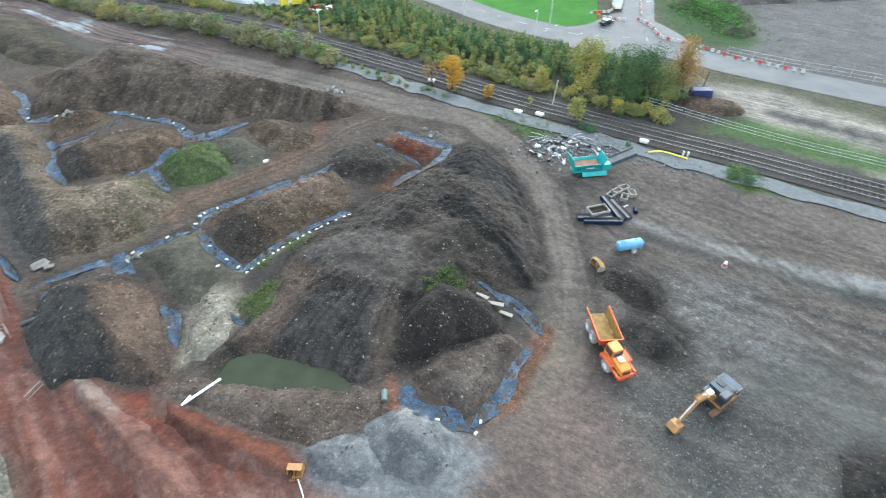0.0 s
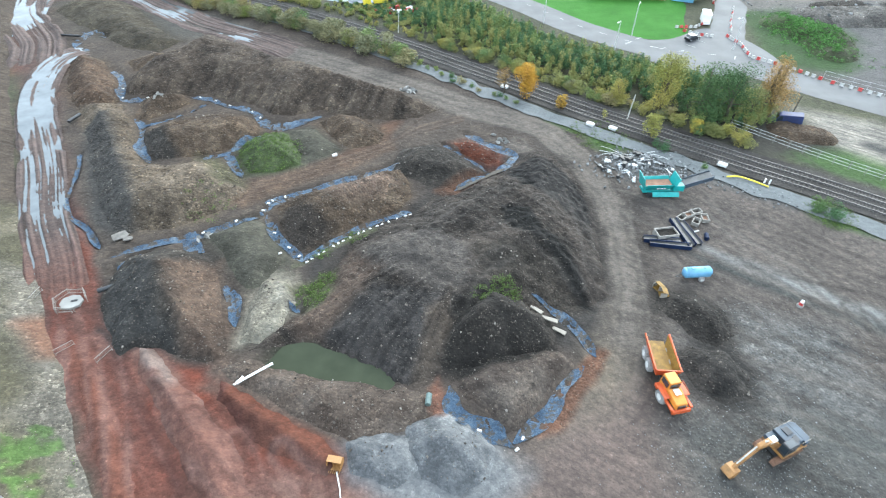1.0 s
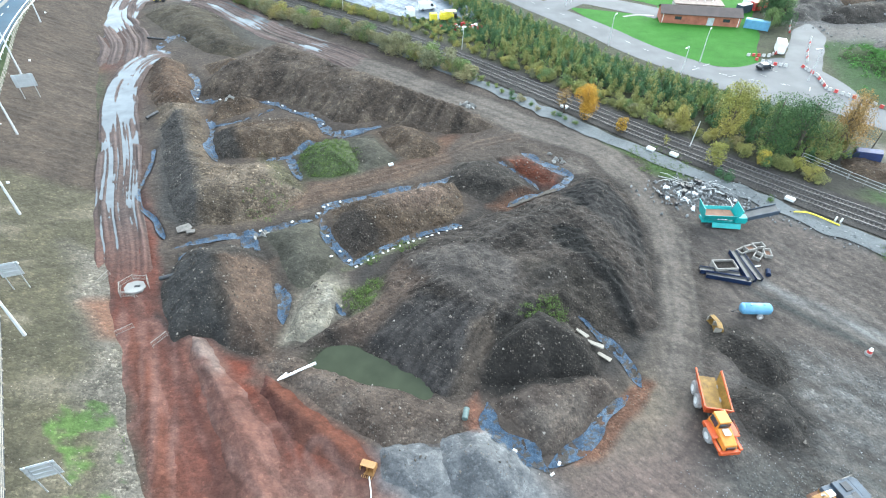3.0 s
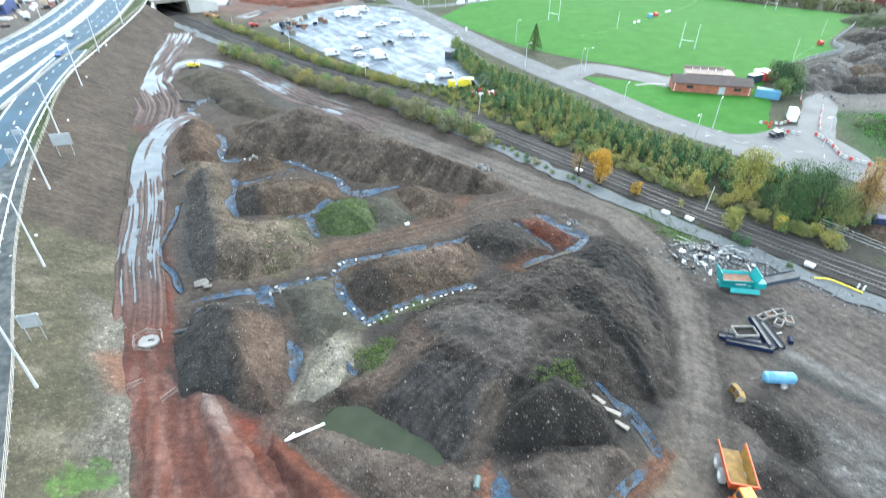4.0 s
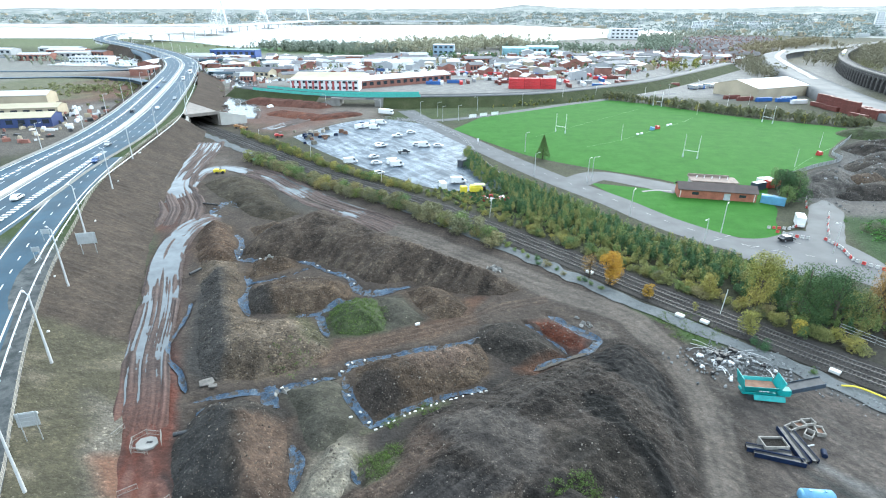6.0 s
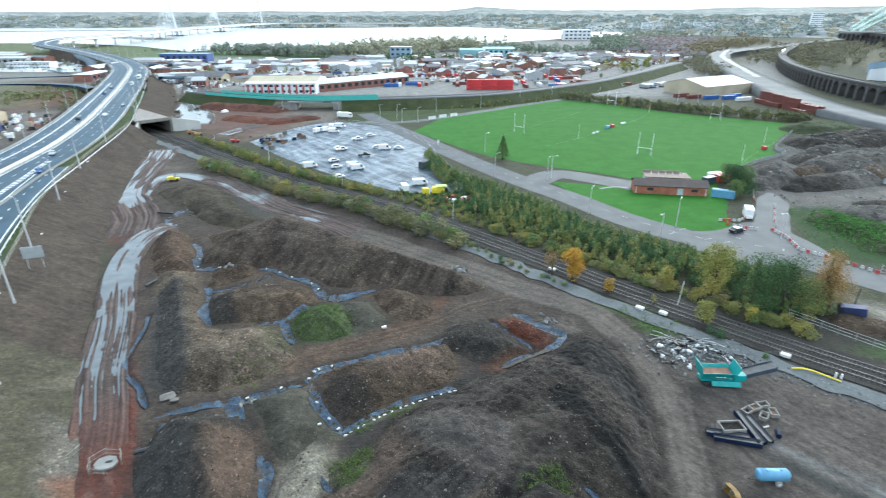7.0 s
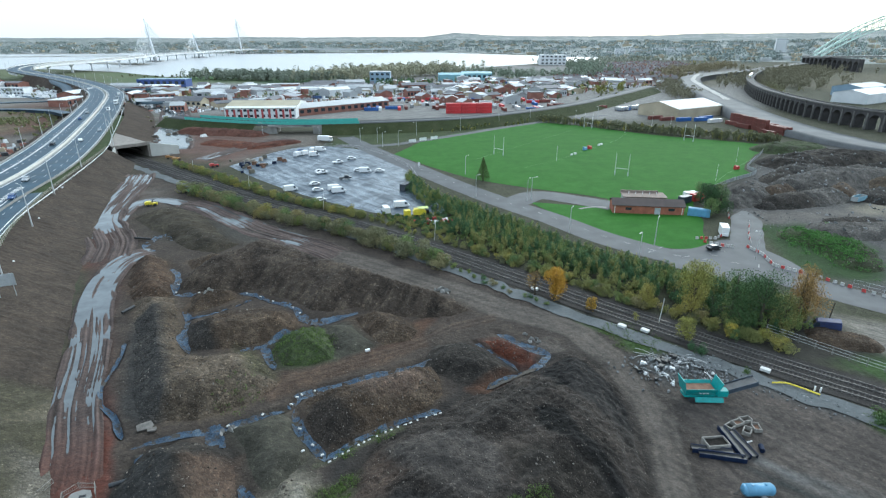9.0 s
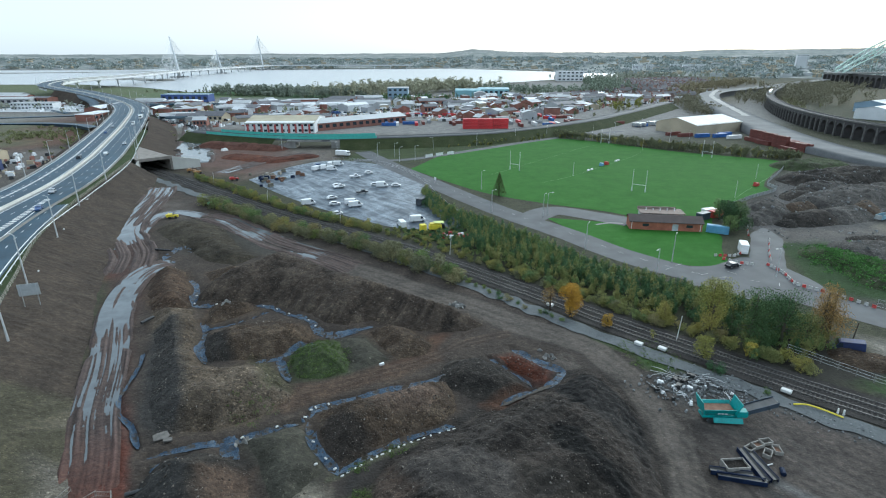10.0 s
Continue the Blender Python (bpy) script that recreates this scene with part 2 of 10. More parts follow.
def ground_material():
    """Earth, grass and hardstanding: the tone is laid on the sheet, grain, stones and streaks come here."""
    m, n, l, b = nodes_of("ground_cover")
    co = n.new("ShaderNodeTexCoord").outputs["Object"]
    laid = {}
    for name in ("tone", "wet", "streak", "stony"):
        laid[name] = n.new("ShaderNodeAttribute")
        laid[name].attribute_name = name
    streak, stony = laid["streak"].outputs["Fac"], laid["stony"].outputs["Fac"]
    a, c = noise_node(n, l, co, 0.16, 5, 0.65), noise_node(n, l, co, 1.1, 5, 0.62)
    vary = ramp(n, l, mix(n, l, a, c, 0.5), ((0.38, (0.70, 0.70, 0.71)), (0.5, (1, 1, 1)), (0.62, (1.36, 1.33, 1.30))))
    col = mix(n, l, laid["tone"].outputs["Color"], vary, 1.0, "MULTIPLY")
    wob = n.new("ShaderNodeTexNoise")
    wob.inputs["Scale"].default_value = 5.0
    l.new(co, wob.inputs["Vector"])
    bent = mix(n, l, co, wob.outputs["Color"], 0.16, "ADD")
    lump, dist = cells(n, l, bent, 2.7, ((0.0, 0.55), (0.35, 0.82), (0.75, 1.08), (0.93, 1.35), (1.0, 2.1)))
    pebble, fine = cells(n, l, bent, 6.5, ((0.0, 0.60), (0.4, 0.9), (0.8, 1.1), (0.95, 1.4), (1.0, 2.0)))
    grain = mix(n, l, lump, pebble, 1.0, "MULTIPLY")
    patchy = ramp(n, l, noise_node(n, l, co, 0.4, 4, 0.65), ((0.40, (0.35, 0.35, 0.35)), (0.60, (1, 1, 1))))
    coarse = mix(n, l, 0.22, patchy, stony)
    col = mix(n, l, col, mix(n, l, col, grain, 1.0, "MULTIPLY"), coarse)
    s = noise_node(n, l, co, 1.0, 6, 0.7, (0.05, 1.1, 1.0), 44, 0.8)
    bend = noise_node(n, l, co, 0.35, 5, 0.7, (0.25, 1.0, 1.0), 30)
    s = mix(n, l, s, bend, 0.35)
    streaks = ramp(n, l, s, ((0.41, (0.55, 0.55, 0.56)), (0.5, (1, 1, 1)), (0.59, (1.4, 1.38, 1.36))))
    col = mix(n, l, col, mix(n, l, col, streaks, 1.0, "MULTIPLY"), streak)
    keep = noise_node(n, l, co, 0.5, 5, 0.7)
    for scale, size, pale in ((2.4, 0.16, (0.28, 0.255, 0.22)), (3.8, 0.26, (0.21, 0.18, 0.15)), (4.6, 0.34, (0.13, 0.108, 0.088))):
        v = n.new("ShaderNodeTexVoronoi")
        v.inputs["Scale"].default_value = scale
        l.new(co, v.inputs["Vector"])
        spot = ramp(n, l, v.outputs["Distance"], ((size * 0.7, (1, 1, 1)), (size, (0, 0, 0))))
        pick = n.new("ShaderNodeSeparateColor")
        l.new(v.outputs["Color"], pick.inputs["Color"])
        odds = n.new("ShaderNodeMath")  # a cell has a stone where its own number lies below the local share
        odds.operation = "LESS_THAN"
        l.new(pick.outputs["Red"], odds.inputs[0])
        l.new(mix(n, l, ramp(n, l, keep, ((0.40, (0.05, 0.05, 0.05)), (0.60, (0.42, 0.42, 0.42)))), stony, 1.0, "MULTIPLY"), odds.inputs[1])
        tint = mix(n, l, tuple(0.35 * q for q in pale), pale, pick.outputs["Green"])
        col = mix(n, l, col, tint, mix(n, l, spot, odds.outputs[0], 1.0, "MULTIPLY"))
    l.new(col, b.inputs["Base Color"])
    r = mix(n, l, 0.95, mix(n, l, 0.25, 0.7, ramp(n, l, c, ((0.4, (0, 0, 0)), (0.6, (1, 1, 1))))), laid["wet"].outputs["Fac"])
    l.new(r, b.inputs["Roughness"])
    relief = mix(n, l, c, ramp(n, l, dist, ((0.0, (1, 1, 1)), (0.7, (0, 0, 0)))), mix(n, l, 0.12, 0.5, stony))
    bump(n, l, b, relief, 1.0, 0.32)
    b.inputs["Specular IOR Level"].default_value = 0.2
    return m


GROUND = ground_material()
M_BROWN = soil("brown_stony_earth", (0.070, 0.052, 0.038), (0.148, 0.108, 0.076), (0.24, 0.184, 0.134), 0.9)
M_TAN = soil("tan_stony_earth", (0.11, 0.086, 0.062), (0.200, 0.158, 0.116), (0.30, 0.245, 0.185), 1.0)
M_DARK = soil("dark_earth", (0.028, 0.025, 0.022), (0.068, 0.060, 0.052), (0.145, 0.126, 0.106), 0.5)
M_BLACK = soil("black_earth", (0.020, 0.019, 0.018), (0.048, 0.044, 0.040), (0.10, 0.09, 0.08), 0.4)
M_GREYEARTH = soil("grey_earth", (0.075, 0.071, 0.067), (0.155, 0.146, 0.136), (0.28, 0.265, 0.245), 0.9)
M_OLIVE = soil("olive_earth", (0.090, 0.085, 0.064), (0.128, 0.122, 0.094), (0.170, 0.160, 0.125), 0.2, 0.12)
M_GREEN = soil("weedy_earth", (0.060, 0.062, 0.038), (0.100, 0.135, 0.058), (0.155, 0.19, 0.095), 0.35, 0.3)
M_RED = soil("red_mud", (0.115, 0.050, 0.036), (0.185, 0.082, 0.058), (0.25, 0.125, 0.095), 0.0, 0.18, clod=0.6)
M_PINK = soil("pale_red_mud", (0.18, 0.080, 0.060), (0.255, 0.128, 0.098), (0.34, 0.21, 0.175), 0.0, 0.14, clod=0.5)
M_BRICK = soil("brick_rubble", (0.08, 0.028, 0.016), (0.18, 0.062, 0.036), (0.27, 0.11, 0.065), 0.5)
M_GRIT = soil("grey_stone_dust", (0.15, 0.157, 0.165), (0.24, 0.248, 0.258), (0.40, 0.41, 0.415), 0.2, 0.2)
M_SAND = soil("buff_crushed_stone", (0.25, 0.225, 0.18), (0.38, 0.35, 0.28), (0.48, 0.45, 0.38), 0.6, 0.12)
M_STONE = nodes_of("mixed_stone")[0]
_n, _l = M_STONE.node_tree.nodes, M_STONE.node_tree.links
_l.new(ramp(_n, _l, _n.new("ShaderNodeNewGeometry").outputs["Random Per Island"], ((0.0, (0.035, 0.028, 0.022)), (0.7, (0.085, 0.070, 0.057)), (1.0, (0.24, 0.215, 0.185)))), _n["Principled BSDF"].inputs["Base Color"])
_n["Principled BSDF"].inputs["Roughness"].default_value = 0.9
M_PEBBLE = nodes_of("pale_pebble")[0]
_n, _l = M_PEBBLE.node_tree.nodes, M_PEBBLE.node_tree.links
_l.new(ramp(_n, _l, _n.new("ShaderNodeNewGeometry").outputs["Random Per Island"], ((0.0, (0.07, 0.073, 0.073)), (1.0, (0.28, 0.285, 0.285)))), _n["Principled BSDF"].inputs["Base Color"])
_n["Principled BSDF"].inputs["Roughness"].default_value = 0.9
M_CONC = plain("concrete", (0.24, 0.235, 0.22), 0.85, vary=0.2, scale=0.3, relief=0.01)
M_CREAM = plain("new_concrete", (0.52, 0.51, 0.47), 0.8, vary=0.12, scale=0.2)
M_TARMAC = plain("wet_tarmac", (0.022, 0.052, 0.080), 0.55, vary=0.3, scale=0.12, fine=3.0, spec=0.3)
M_ROADGREY = plain("worn_tarmac", (0.080, 0.083, 0.088), 0.7, vary=0.22, scale=0.15, fine=2.5, spec=0.25)
M_PALEROAD = plain("stripped_road", (0.135, 0.137, 0.138), 0.8, vary=0.22, scale=0.08, fine=1.5, spec=0.25)
M_WHITE = plain("white_paint", (0.78, 0.78, 0.77), 0.5, vary=0.08)
M_LINE = plain("road_paint", (0.72, 0.72, 0.70), 0.6, vary=0.2)
M_STEEL = plain("galvanised_steel", (0.55, 0.57, 0.58), 0.4, 0.6, vary=0.12)
M_RAIL = plain("rail_steel", (0.15, 0.14, 0.135), 0.5, 0.5, vary=0.2)
M_BALLAST = soil("ballast", (0.05, 0.045, 0.042), (0.10, 0.092, 0.085), (0.18, 0.165, 0.15), 0.2, 0.1, clod=4.0)
M_CESS = soil("grey_gravel", (0.185, 0.20, 0.205), (0.275, 0.295, 0.30), (0.36, 0.38, 0.385), 0.3, 0.06, clod=1.2)
def sheet_material():
    """Blue plastic sheet in folds, their shade and highlights put into the colour, silted in places."""
    m, n, l, b = nodes_of("blue_plastic_sheet")
    co = n.new("ShaderNodeTexCoord").outputs["Object"]
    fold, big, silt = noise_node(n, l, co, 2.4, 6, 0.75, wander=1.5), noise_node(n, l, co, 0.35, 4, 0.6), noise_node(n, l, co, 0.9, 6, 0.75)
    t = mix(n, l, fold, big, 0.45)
    # navy for shaded folds, grey-blue for highlights on the crests
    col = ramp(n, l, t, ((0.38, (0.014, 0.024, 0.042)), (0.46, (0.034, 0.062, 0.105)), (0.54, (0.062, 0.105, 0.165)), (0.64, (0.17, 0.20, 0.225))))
    col = mix(n, l, col, (0.062, 0.054, 0.046), ramp(n, l, silt, ((0.51, (0, 0, 0)), (0.56, (1, 1, 1)))))
    l.new(col, b.inputs["Base Color"])
    b.inputs["Roughness"].default_value, b.inputs["Specular IOR Level"].default_value = 0.5, 0.3
    bump(n, l, b, fold, 1.0, 0.3)
    return m


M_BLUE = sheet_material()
M_POND = water("green_pond_water", (0.038, 0.045, 0.027), 0.2)
M_POND.node_tree.nodes["Principled BSDF"].inputs["Specular IOR Level"].default_value = 0.2
M_PUDDLE = water("muddy_puddle_water", (0.125, 0.138, 0.146), 0.17)
M_PUDDLE.node_tree.nodes["Principled BSDF"].inputs["Specular IOR Level"].default_value = 0.55
M_RIVER = water("river_water", (0.36, 0.37, 0.38), 0.25)
M_RIVER.node_tree.nodes["Principled BSDF"].inputs["Specular IOR Level"].default_value = 0.5
M_TURF = soil("mown_turf", (0.040, 0.145, 0.018), (0.055, 0.185, 0.023), (0.074, 0.22, 0.034), 0, 0.03, rough=0.95, clod=0.4, damp=0.66)
M_SOILBANK = soil("banked_topsoil", (0.075, 0.056, 0.042), (0.120, 0.090, 0.068), (0.17, 0.13, 0.10), 0.15, 0.15)

# ---- plan ----
RAIL = [(-250, 365), (-139, 263.5), (-91, 219), (-59, 190), (-35, 172), (-15, 156), (2.5, 140), (23, 120), (38.5, 104), (55, 88.5), (65, 79.5), (74.3, 71.5), (92, 55), (135, 15), (220, -65)]
MEDIAN = [(-112, -160, 2.5), (-113, 0, 4.0), (-117, 50, 5.2), (-126, 100, 6.5), (-134.7, 131, 7), (-145, 165, 7), (-156, 210, 7), (-172, 255, 7), (-192.5, 304, 7), (-247, 425, 7), (-303, 537, 8), (-374, 632, 9), (-462, 721, 11), (-518, 765, 13), (-567, 808, 15), (-606, 870, 16), (-628, 943, 17.5), (-636, 1020, 18), (-648, 1153, 18), (-685, 1350, 18), (-737, 1574, 18), (-762, 1945, 18), (-775, 2437, 18), (-690, 2580, 18), (-470, 2680, 17), (-150, 2720, 16)]
SLIP = [(-20, -30, 2.5), (-45, 10, 3.5), (-60, 35, 4.6), (-74, 56, 5.3), (-83.5, 71, 5.7), (-93.5, 88, 6.1), (-106, 112, 6.7), (-120, 143, 7), (-133, 178, 7)]
FENCE = [(-8, -30, 2.5), (-30, 5, 3.4), (-53, 40.5, 4.6), (-60.5, 51, 5), (-73, 69, 5.6), (-87, 92, 6.3), (-98.5, 114, 6.8), (-114, 144, 7), (-129, 184, 7), (-144, 235, 7), (-151, 258, 7)]
FOOT = [(5, -32), (-14, 3), (-31, 27), (-42, 45), (-52, 61), (-61, 76), (-71, 96), (-84, 121), (-101, 159), (-114, 191), (-131, 241), (-137, 256)]
TRACK = [(-5, 8), (-22, 24), (-34, 38), (-46, 54), (-51.3, 64), (-57.2, 74.5), (-64.5, 91), (-73, 108), (-79.5, 124), (-84.5, 135), (-97, 157), (-108, 180), (-119, 214), (-127, 236)]
HAUL = [(-118, 215), (-88, 182), (-66, 164), (-43.4, 148), (-17.6, 132), (4.6, 114.5), (22.4, 100.5), (29.8, 94.3), (33, 85.5), (34.6, 77.7), (35.2, 70.5), (34.4, 65), (33.2, 59), (31.3, 51.5), (28, 41), (21, 30), (14, 20), (5, 5)]
SHORE = [(-2600, 900), (-916, 1150), (-741, 1150), (-567, 1050), (-408, 900), (-168, 1150), (-4, 1050), (316, 1450), (544, 1660), (640, 1800)]
FARSHORE = [(595, 1900), (450, 2090), (47, 2700), (-664, 2450), (-1131, 2500), (-1551, 2660), (-2600, 3200)]

SITE = [(-137, 262), (-91, 215), (-59, 186), (-15, 152), (23, 116), (55, 84), (92, 50), (160, -25), (100, -80), (-10, -60), (-30, 20), (-60, 75), (-100, 158)]
POND = [(-17.5, 41.5), (-15.1, 45.0), (-11.4, 44.6), (-6.2, 42.6), (-1.6, 39.6), (-2.6, 37.2), (-5.3, 38.2), (-11.5, 39.3)]
YARD = [(-92, 250), (-79, 284), (-62, 300), (-40, 292), (-24, 276), (-9, 244), (-3, 216), (6, 184), (2, 172), (-13, 173), (-28, 183), (-48, 200), (-70, 223)]
PITCH = [(-17, 276), (5, 326), (40, 355), (86, 384), (143, 330), (189, 296), (168, 269), (150, 246), (144, 236), (143, 228), (126, 216), (112, 205), (98, 188), (88, 171), (62, 174), (67, 190), (40, 207), (20, 222), (4, 243)]
LAWN = [(37, 187), (67, 178), (90, 170), (84, 152), (79, 140), (66, 140.5), (51, 155)]


# drains lined with blue sheet: line and width
DRAINS = [
    ([(-66.4, 130.9), (-62.4, 124.7), (-60.4, 120.2), (-58.9, 115.3), (-55.2, 113.7), (-52.4, 115.6)], 1.9),
    ([(-53.4, 106.0), (-50.9, 102.4), (-49.9, 97.7), (-47.8, 92.5), (-45.2, 89.2)], 1.5),
    ([(-51.3, 101.8), (-46.5, 104.6), (-42.5, 108.0), (-40.2, 111.4)], 1.0),
    ([(-44.5, 115.0), (-39.3, 113.1), (-34.9, 109.7), (-30.6, 107.4), (-27.9, 104.2), (-25.5, 100.4)], 1.7),
    ([(-26.4, 100.9), (-22.6, 99.7), (-18.7, 101.7), (-14.9, 104.9)], 2.6),
    ([(-36.0, 89.6), (-31.9, 90.6), (-28.9, 94.3), (-25.2, 97.3)], 1.4), ([(-31.9, 90.9), (-29.9, 87.3), (-27.6, 83.0)], 1.6),
    ([(-58.8, 92.6), (-57.1, 87.3), (-56.2, 82.4), (-55.3, 77.8), (-52.7, 73.4), (-48.8, 69.6), (-45.5, 65.3)], 0.8),
    ([(-43.4, 63.4), (-39.7, 64.9), (-35.5, 66.2), (-33.0, 66.7), (-30.0, 67.7), (-26.3, 69.7), (-22.0, 71.8)], 1.4),
    ([(-34.0, 66.4), (-31.8, 64.5), (-30.0, 62.9)], 2.2), ([(-41.6, 59.6), (-40.2, 61.8), (-37.6, 63.6)], 1.3),
    ([(-22.3, 71.6), (-21.4, 74.4), (-18.5, 76.2), (-11.4, 79.2), (-5.5, 81.9), (0.2, 84.5)], 1.7),
    ([(-21.8, 71.8), (-20.8, 69.3), (-20.0, 67.2), (-18.2, 64.7), (-16.4, 62.4), (-14.6, 60.2)], 1.3),
    ([(-14.9, 60.2), (-9.8, 64.5), (-4.6, 67.9), (1.9, 71.0)], 1.3), ([(-25.0, 56.6), (-23.5, 52.8), (-22.2, 48.5)], 1.6),
    ([(-15.5, 51.7), (-14.7, 50.5), (-13.5, 49.7)], 1.1), ([(17.4, 49.6), (20.4, 46.6), (22.4, 43.3), (23.5, 39.6)], 1.6),
    ([(21.5, 38.7), (18.0, 35.3), (16.2, 33.0), (13.5, 30.7), (11.0, 29.2)], 1.7),
    ([(11.4, 28.7), (8.7, 31.1), (6.3, 32.8), (5.1, 34.5), (4.6, 37.0)], 2.3),
    ([(13.8, 94.6), (19.0, 88.9), (22.1, 86.3), (20.6, 83.2), (17.5, 81.1)], 1.8), ([(17.5, 81.1), (13.8, 79.0), (9.6, 76.2)], 1.0),
    ([(9.0, 91.2), (12.4, 86.8), (16.0, 81.6)], 0.9), ([(-79.2, 156.1), (-81.0, 150.4), (-80.0, 145.1), (-76.1, 142.8)], 2.2),
    ([(-85, 156.6), (-81.3, 155.0), (-75.5, 151.2)], 2.0), ([(-48.3, 151.1), (-45.4, 146.0), (-42.3, 141.6)], 1.6)]


def gz(x, y):
    """The ground's height."""
    x, y = np.asarray(x, float), np.asarray(y, float)
    near = np.clip(-poly_dist(x, y, SITE) / 6, 0, 1)
    z = near * (0.35 * fbm(x, y, 14, 3) + 0.12 * fbm(x, y, 2.5, 7))
    z = z - 1.1 * np.clip(0.6 - poly_dist(x, y, POND) / 3.0, 0, 1) * (near > 0)
    red = np.clip(1 - poly_dist(x, y, RED) / 5, 0, 1)
    along = nz(x * 0.86 + y * 0.55, (y * 0.86 - x * 0.55) / 7, 1.5, 5) + 0.5 * nz(x * 0.86 + y * 0.55, (y * 0.86 - x * 0.55) / 4, 0.7, 6)
    cut = np.zeros(x.shape)
    inner = (x > -90) & (x < 30) & (y > 24) & (y < 165)
    if inner.any():
        xi, yi, deep = x[inner], y[inner], np.zeros(int(inner.sum()))
        for line_, wide in DRAINS:
            deep = np.maximum(deep, np.clip(1.25 - line_dist(xi, yi, line_) / (wide * 0.75), 0, 1))
        cut[inner] = deep
    return z + red * 0.07 * along - 0.5 * cut


RED = [(-55.6, 68.5), (-47, 65), (-41.5, 53), (-39.5, 48), (-35.8, 43.6), (-34.1, 45.6), (-29.1, 43.3), (-22.9, 41.8), (-20.5, 38.6), (-15.6, 35.2), (-9.9, 31.9), (-6.8, 28.7), (-3, 24), (0, 8), (-20, 5), (-29.6, 26.6), (-34.9, 34.2), (-41.1, 43.8), (-47, 51.6)]


# wheel tracks on the works: line and shade of the pressed earth
TYRES = []
_r = random.Random(12)
for _ in range(44):
    x0, y0, a0 = _r.uniform(38, 84), _r.uniform(6, 62), radians(_r.uniform(112, 152))
    run, bend = [], _r.uniform(-0.035, 0.035)
    for _k in range(9):
        run.append((x0, y0))
        a0 += bend * 4
        x0, y0 = x0 + 4.5 * math.cos(a0), y0 + 4.5 * math.sin(a0)
    TYRES.append((run, _r.choice(((0.075, 0.065, 0.058), (0.085, 0.073, 0.064), (0.10, 0.088, 0.077), (0.235, 0.212, 0.19)))))
for _d in (-1.6, -0.4, 0.8, 2.0):
    TYRES.append(([(x + _d + _r.uniform(-.6, .6), y + _r.uniform(-.6, .6)) for x, y in HAUL[3:]], _r.choice(((0.11, 0.095, 0.08), (0.25, 0.22, 0.19)))))
for _d in (-2.5, 1.5):
    TYRES.append(([(3 + _d, 102), (-4 + _d, 92), (-14, 85 + _d), (-25, 79 + _d), (-38, 74)], (0.095, 0.06, 0.042)))
RED_BANDS = [  # trodden lanes, gullies and banks of red mud: line, half width, colour, softness
    ([(-50, 65), (-45.1, 55.1), (-39.7, 46.8), (-34.8, 39.8), (-29.7, 32.3), (-20, 18)], 2.2, (0.215, 0.088, 0.064), 0.9),
    ([(-40.8, 45.9), (-36.8, 39.8), (-33, 33.7), (-28.3, 24.8), (-24, 15)], 1.0, (0.225, 0.092, 0.062), 0.9),
    ([(-35.6, 44.6), (-32.8, 39.8), (-29.2, 34.5), (-24.7, 28.6), (-18, 18)], 1.1, (0.115, 0.050, 0.040), 0.5),
    ([(-32.6, 44.5), (-29.2, 40.6), (-25.9, 36.2), (-21.4, 30.7), (-17.5, 24.7), (-12, 12)], 2.0, (0.275, 0.138, 0.106), 0.5),
    ([(-32.8, 45.2), (-30.6, 42.6), (-28.6, 40)], 1.2, (0.40, 0.31, 0.27), 0.8),
    ([(-23.6, 40.6), (-20.6, 36), (-17.4, 31)], 1.0, (0.120, 0.050, 0.039), 0.5),
    ([(-19.9, 38), (-15.3, 34.6), (-10.4, 31.1), (-7.8, 29.2)], 1.4, (0.225, 0.086, 0.054), 0.6),
    ([(-15, 26), (-10, 25.5), (-4, 25)], 2.2, (0.27, 0.165, 0.135), 1.2)]
RED_TYRES = []
for _k, (_x, _y) in enumerate(((-47, 56), (-43.5, 52), (-40, 47), (-37, 45), (-34, 40), (-30.5, 40), (-28, 37), (-24, 35), (-19, 32), (-14, 30), (-10, 26))):
    a0, run = radians(-55 + _r.uniform(-12, 12)), []
    for _ in range(8):
        run.append((_x, _y))
        a0 += radians(_r.uniform(-5, 5))
        _x, _y = _x + 3.6 * math.cos(a0), _y + 3.6 * math.sin(a0)
    RED_TYRES.append((run, ((0.28, 0.160, 0.132), (0.150, 0.072, 0.056), (0.25, 0.130, 0.104))[_k % 3]))
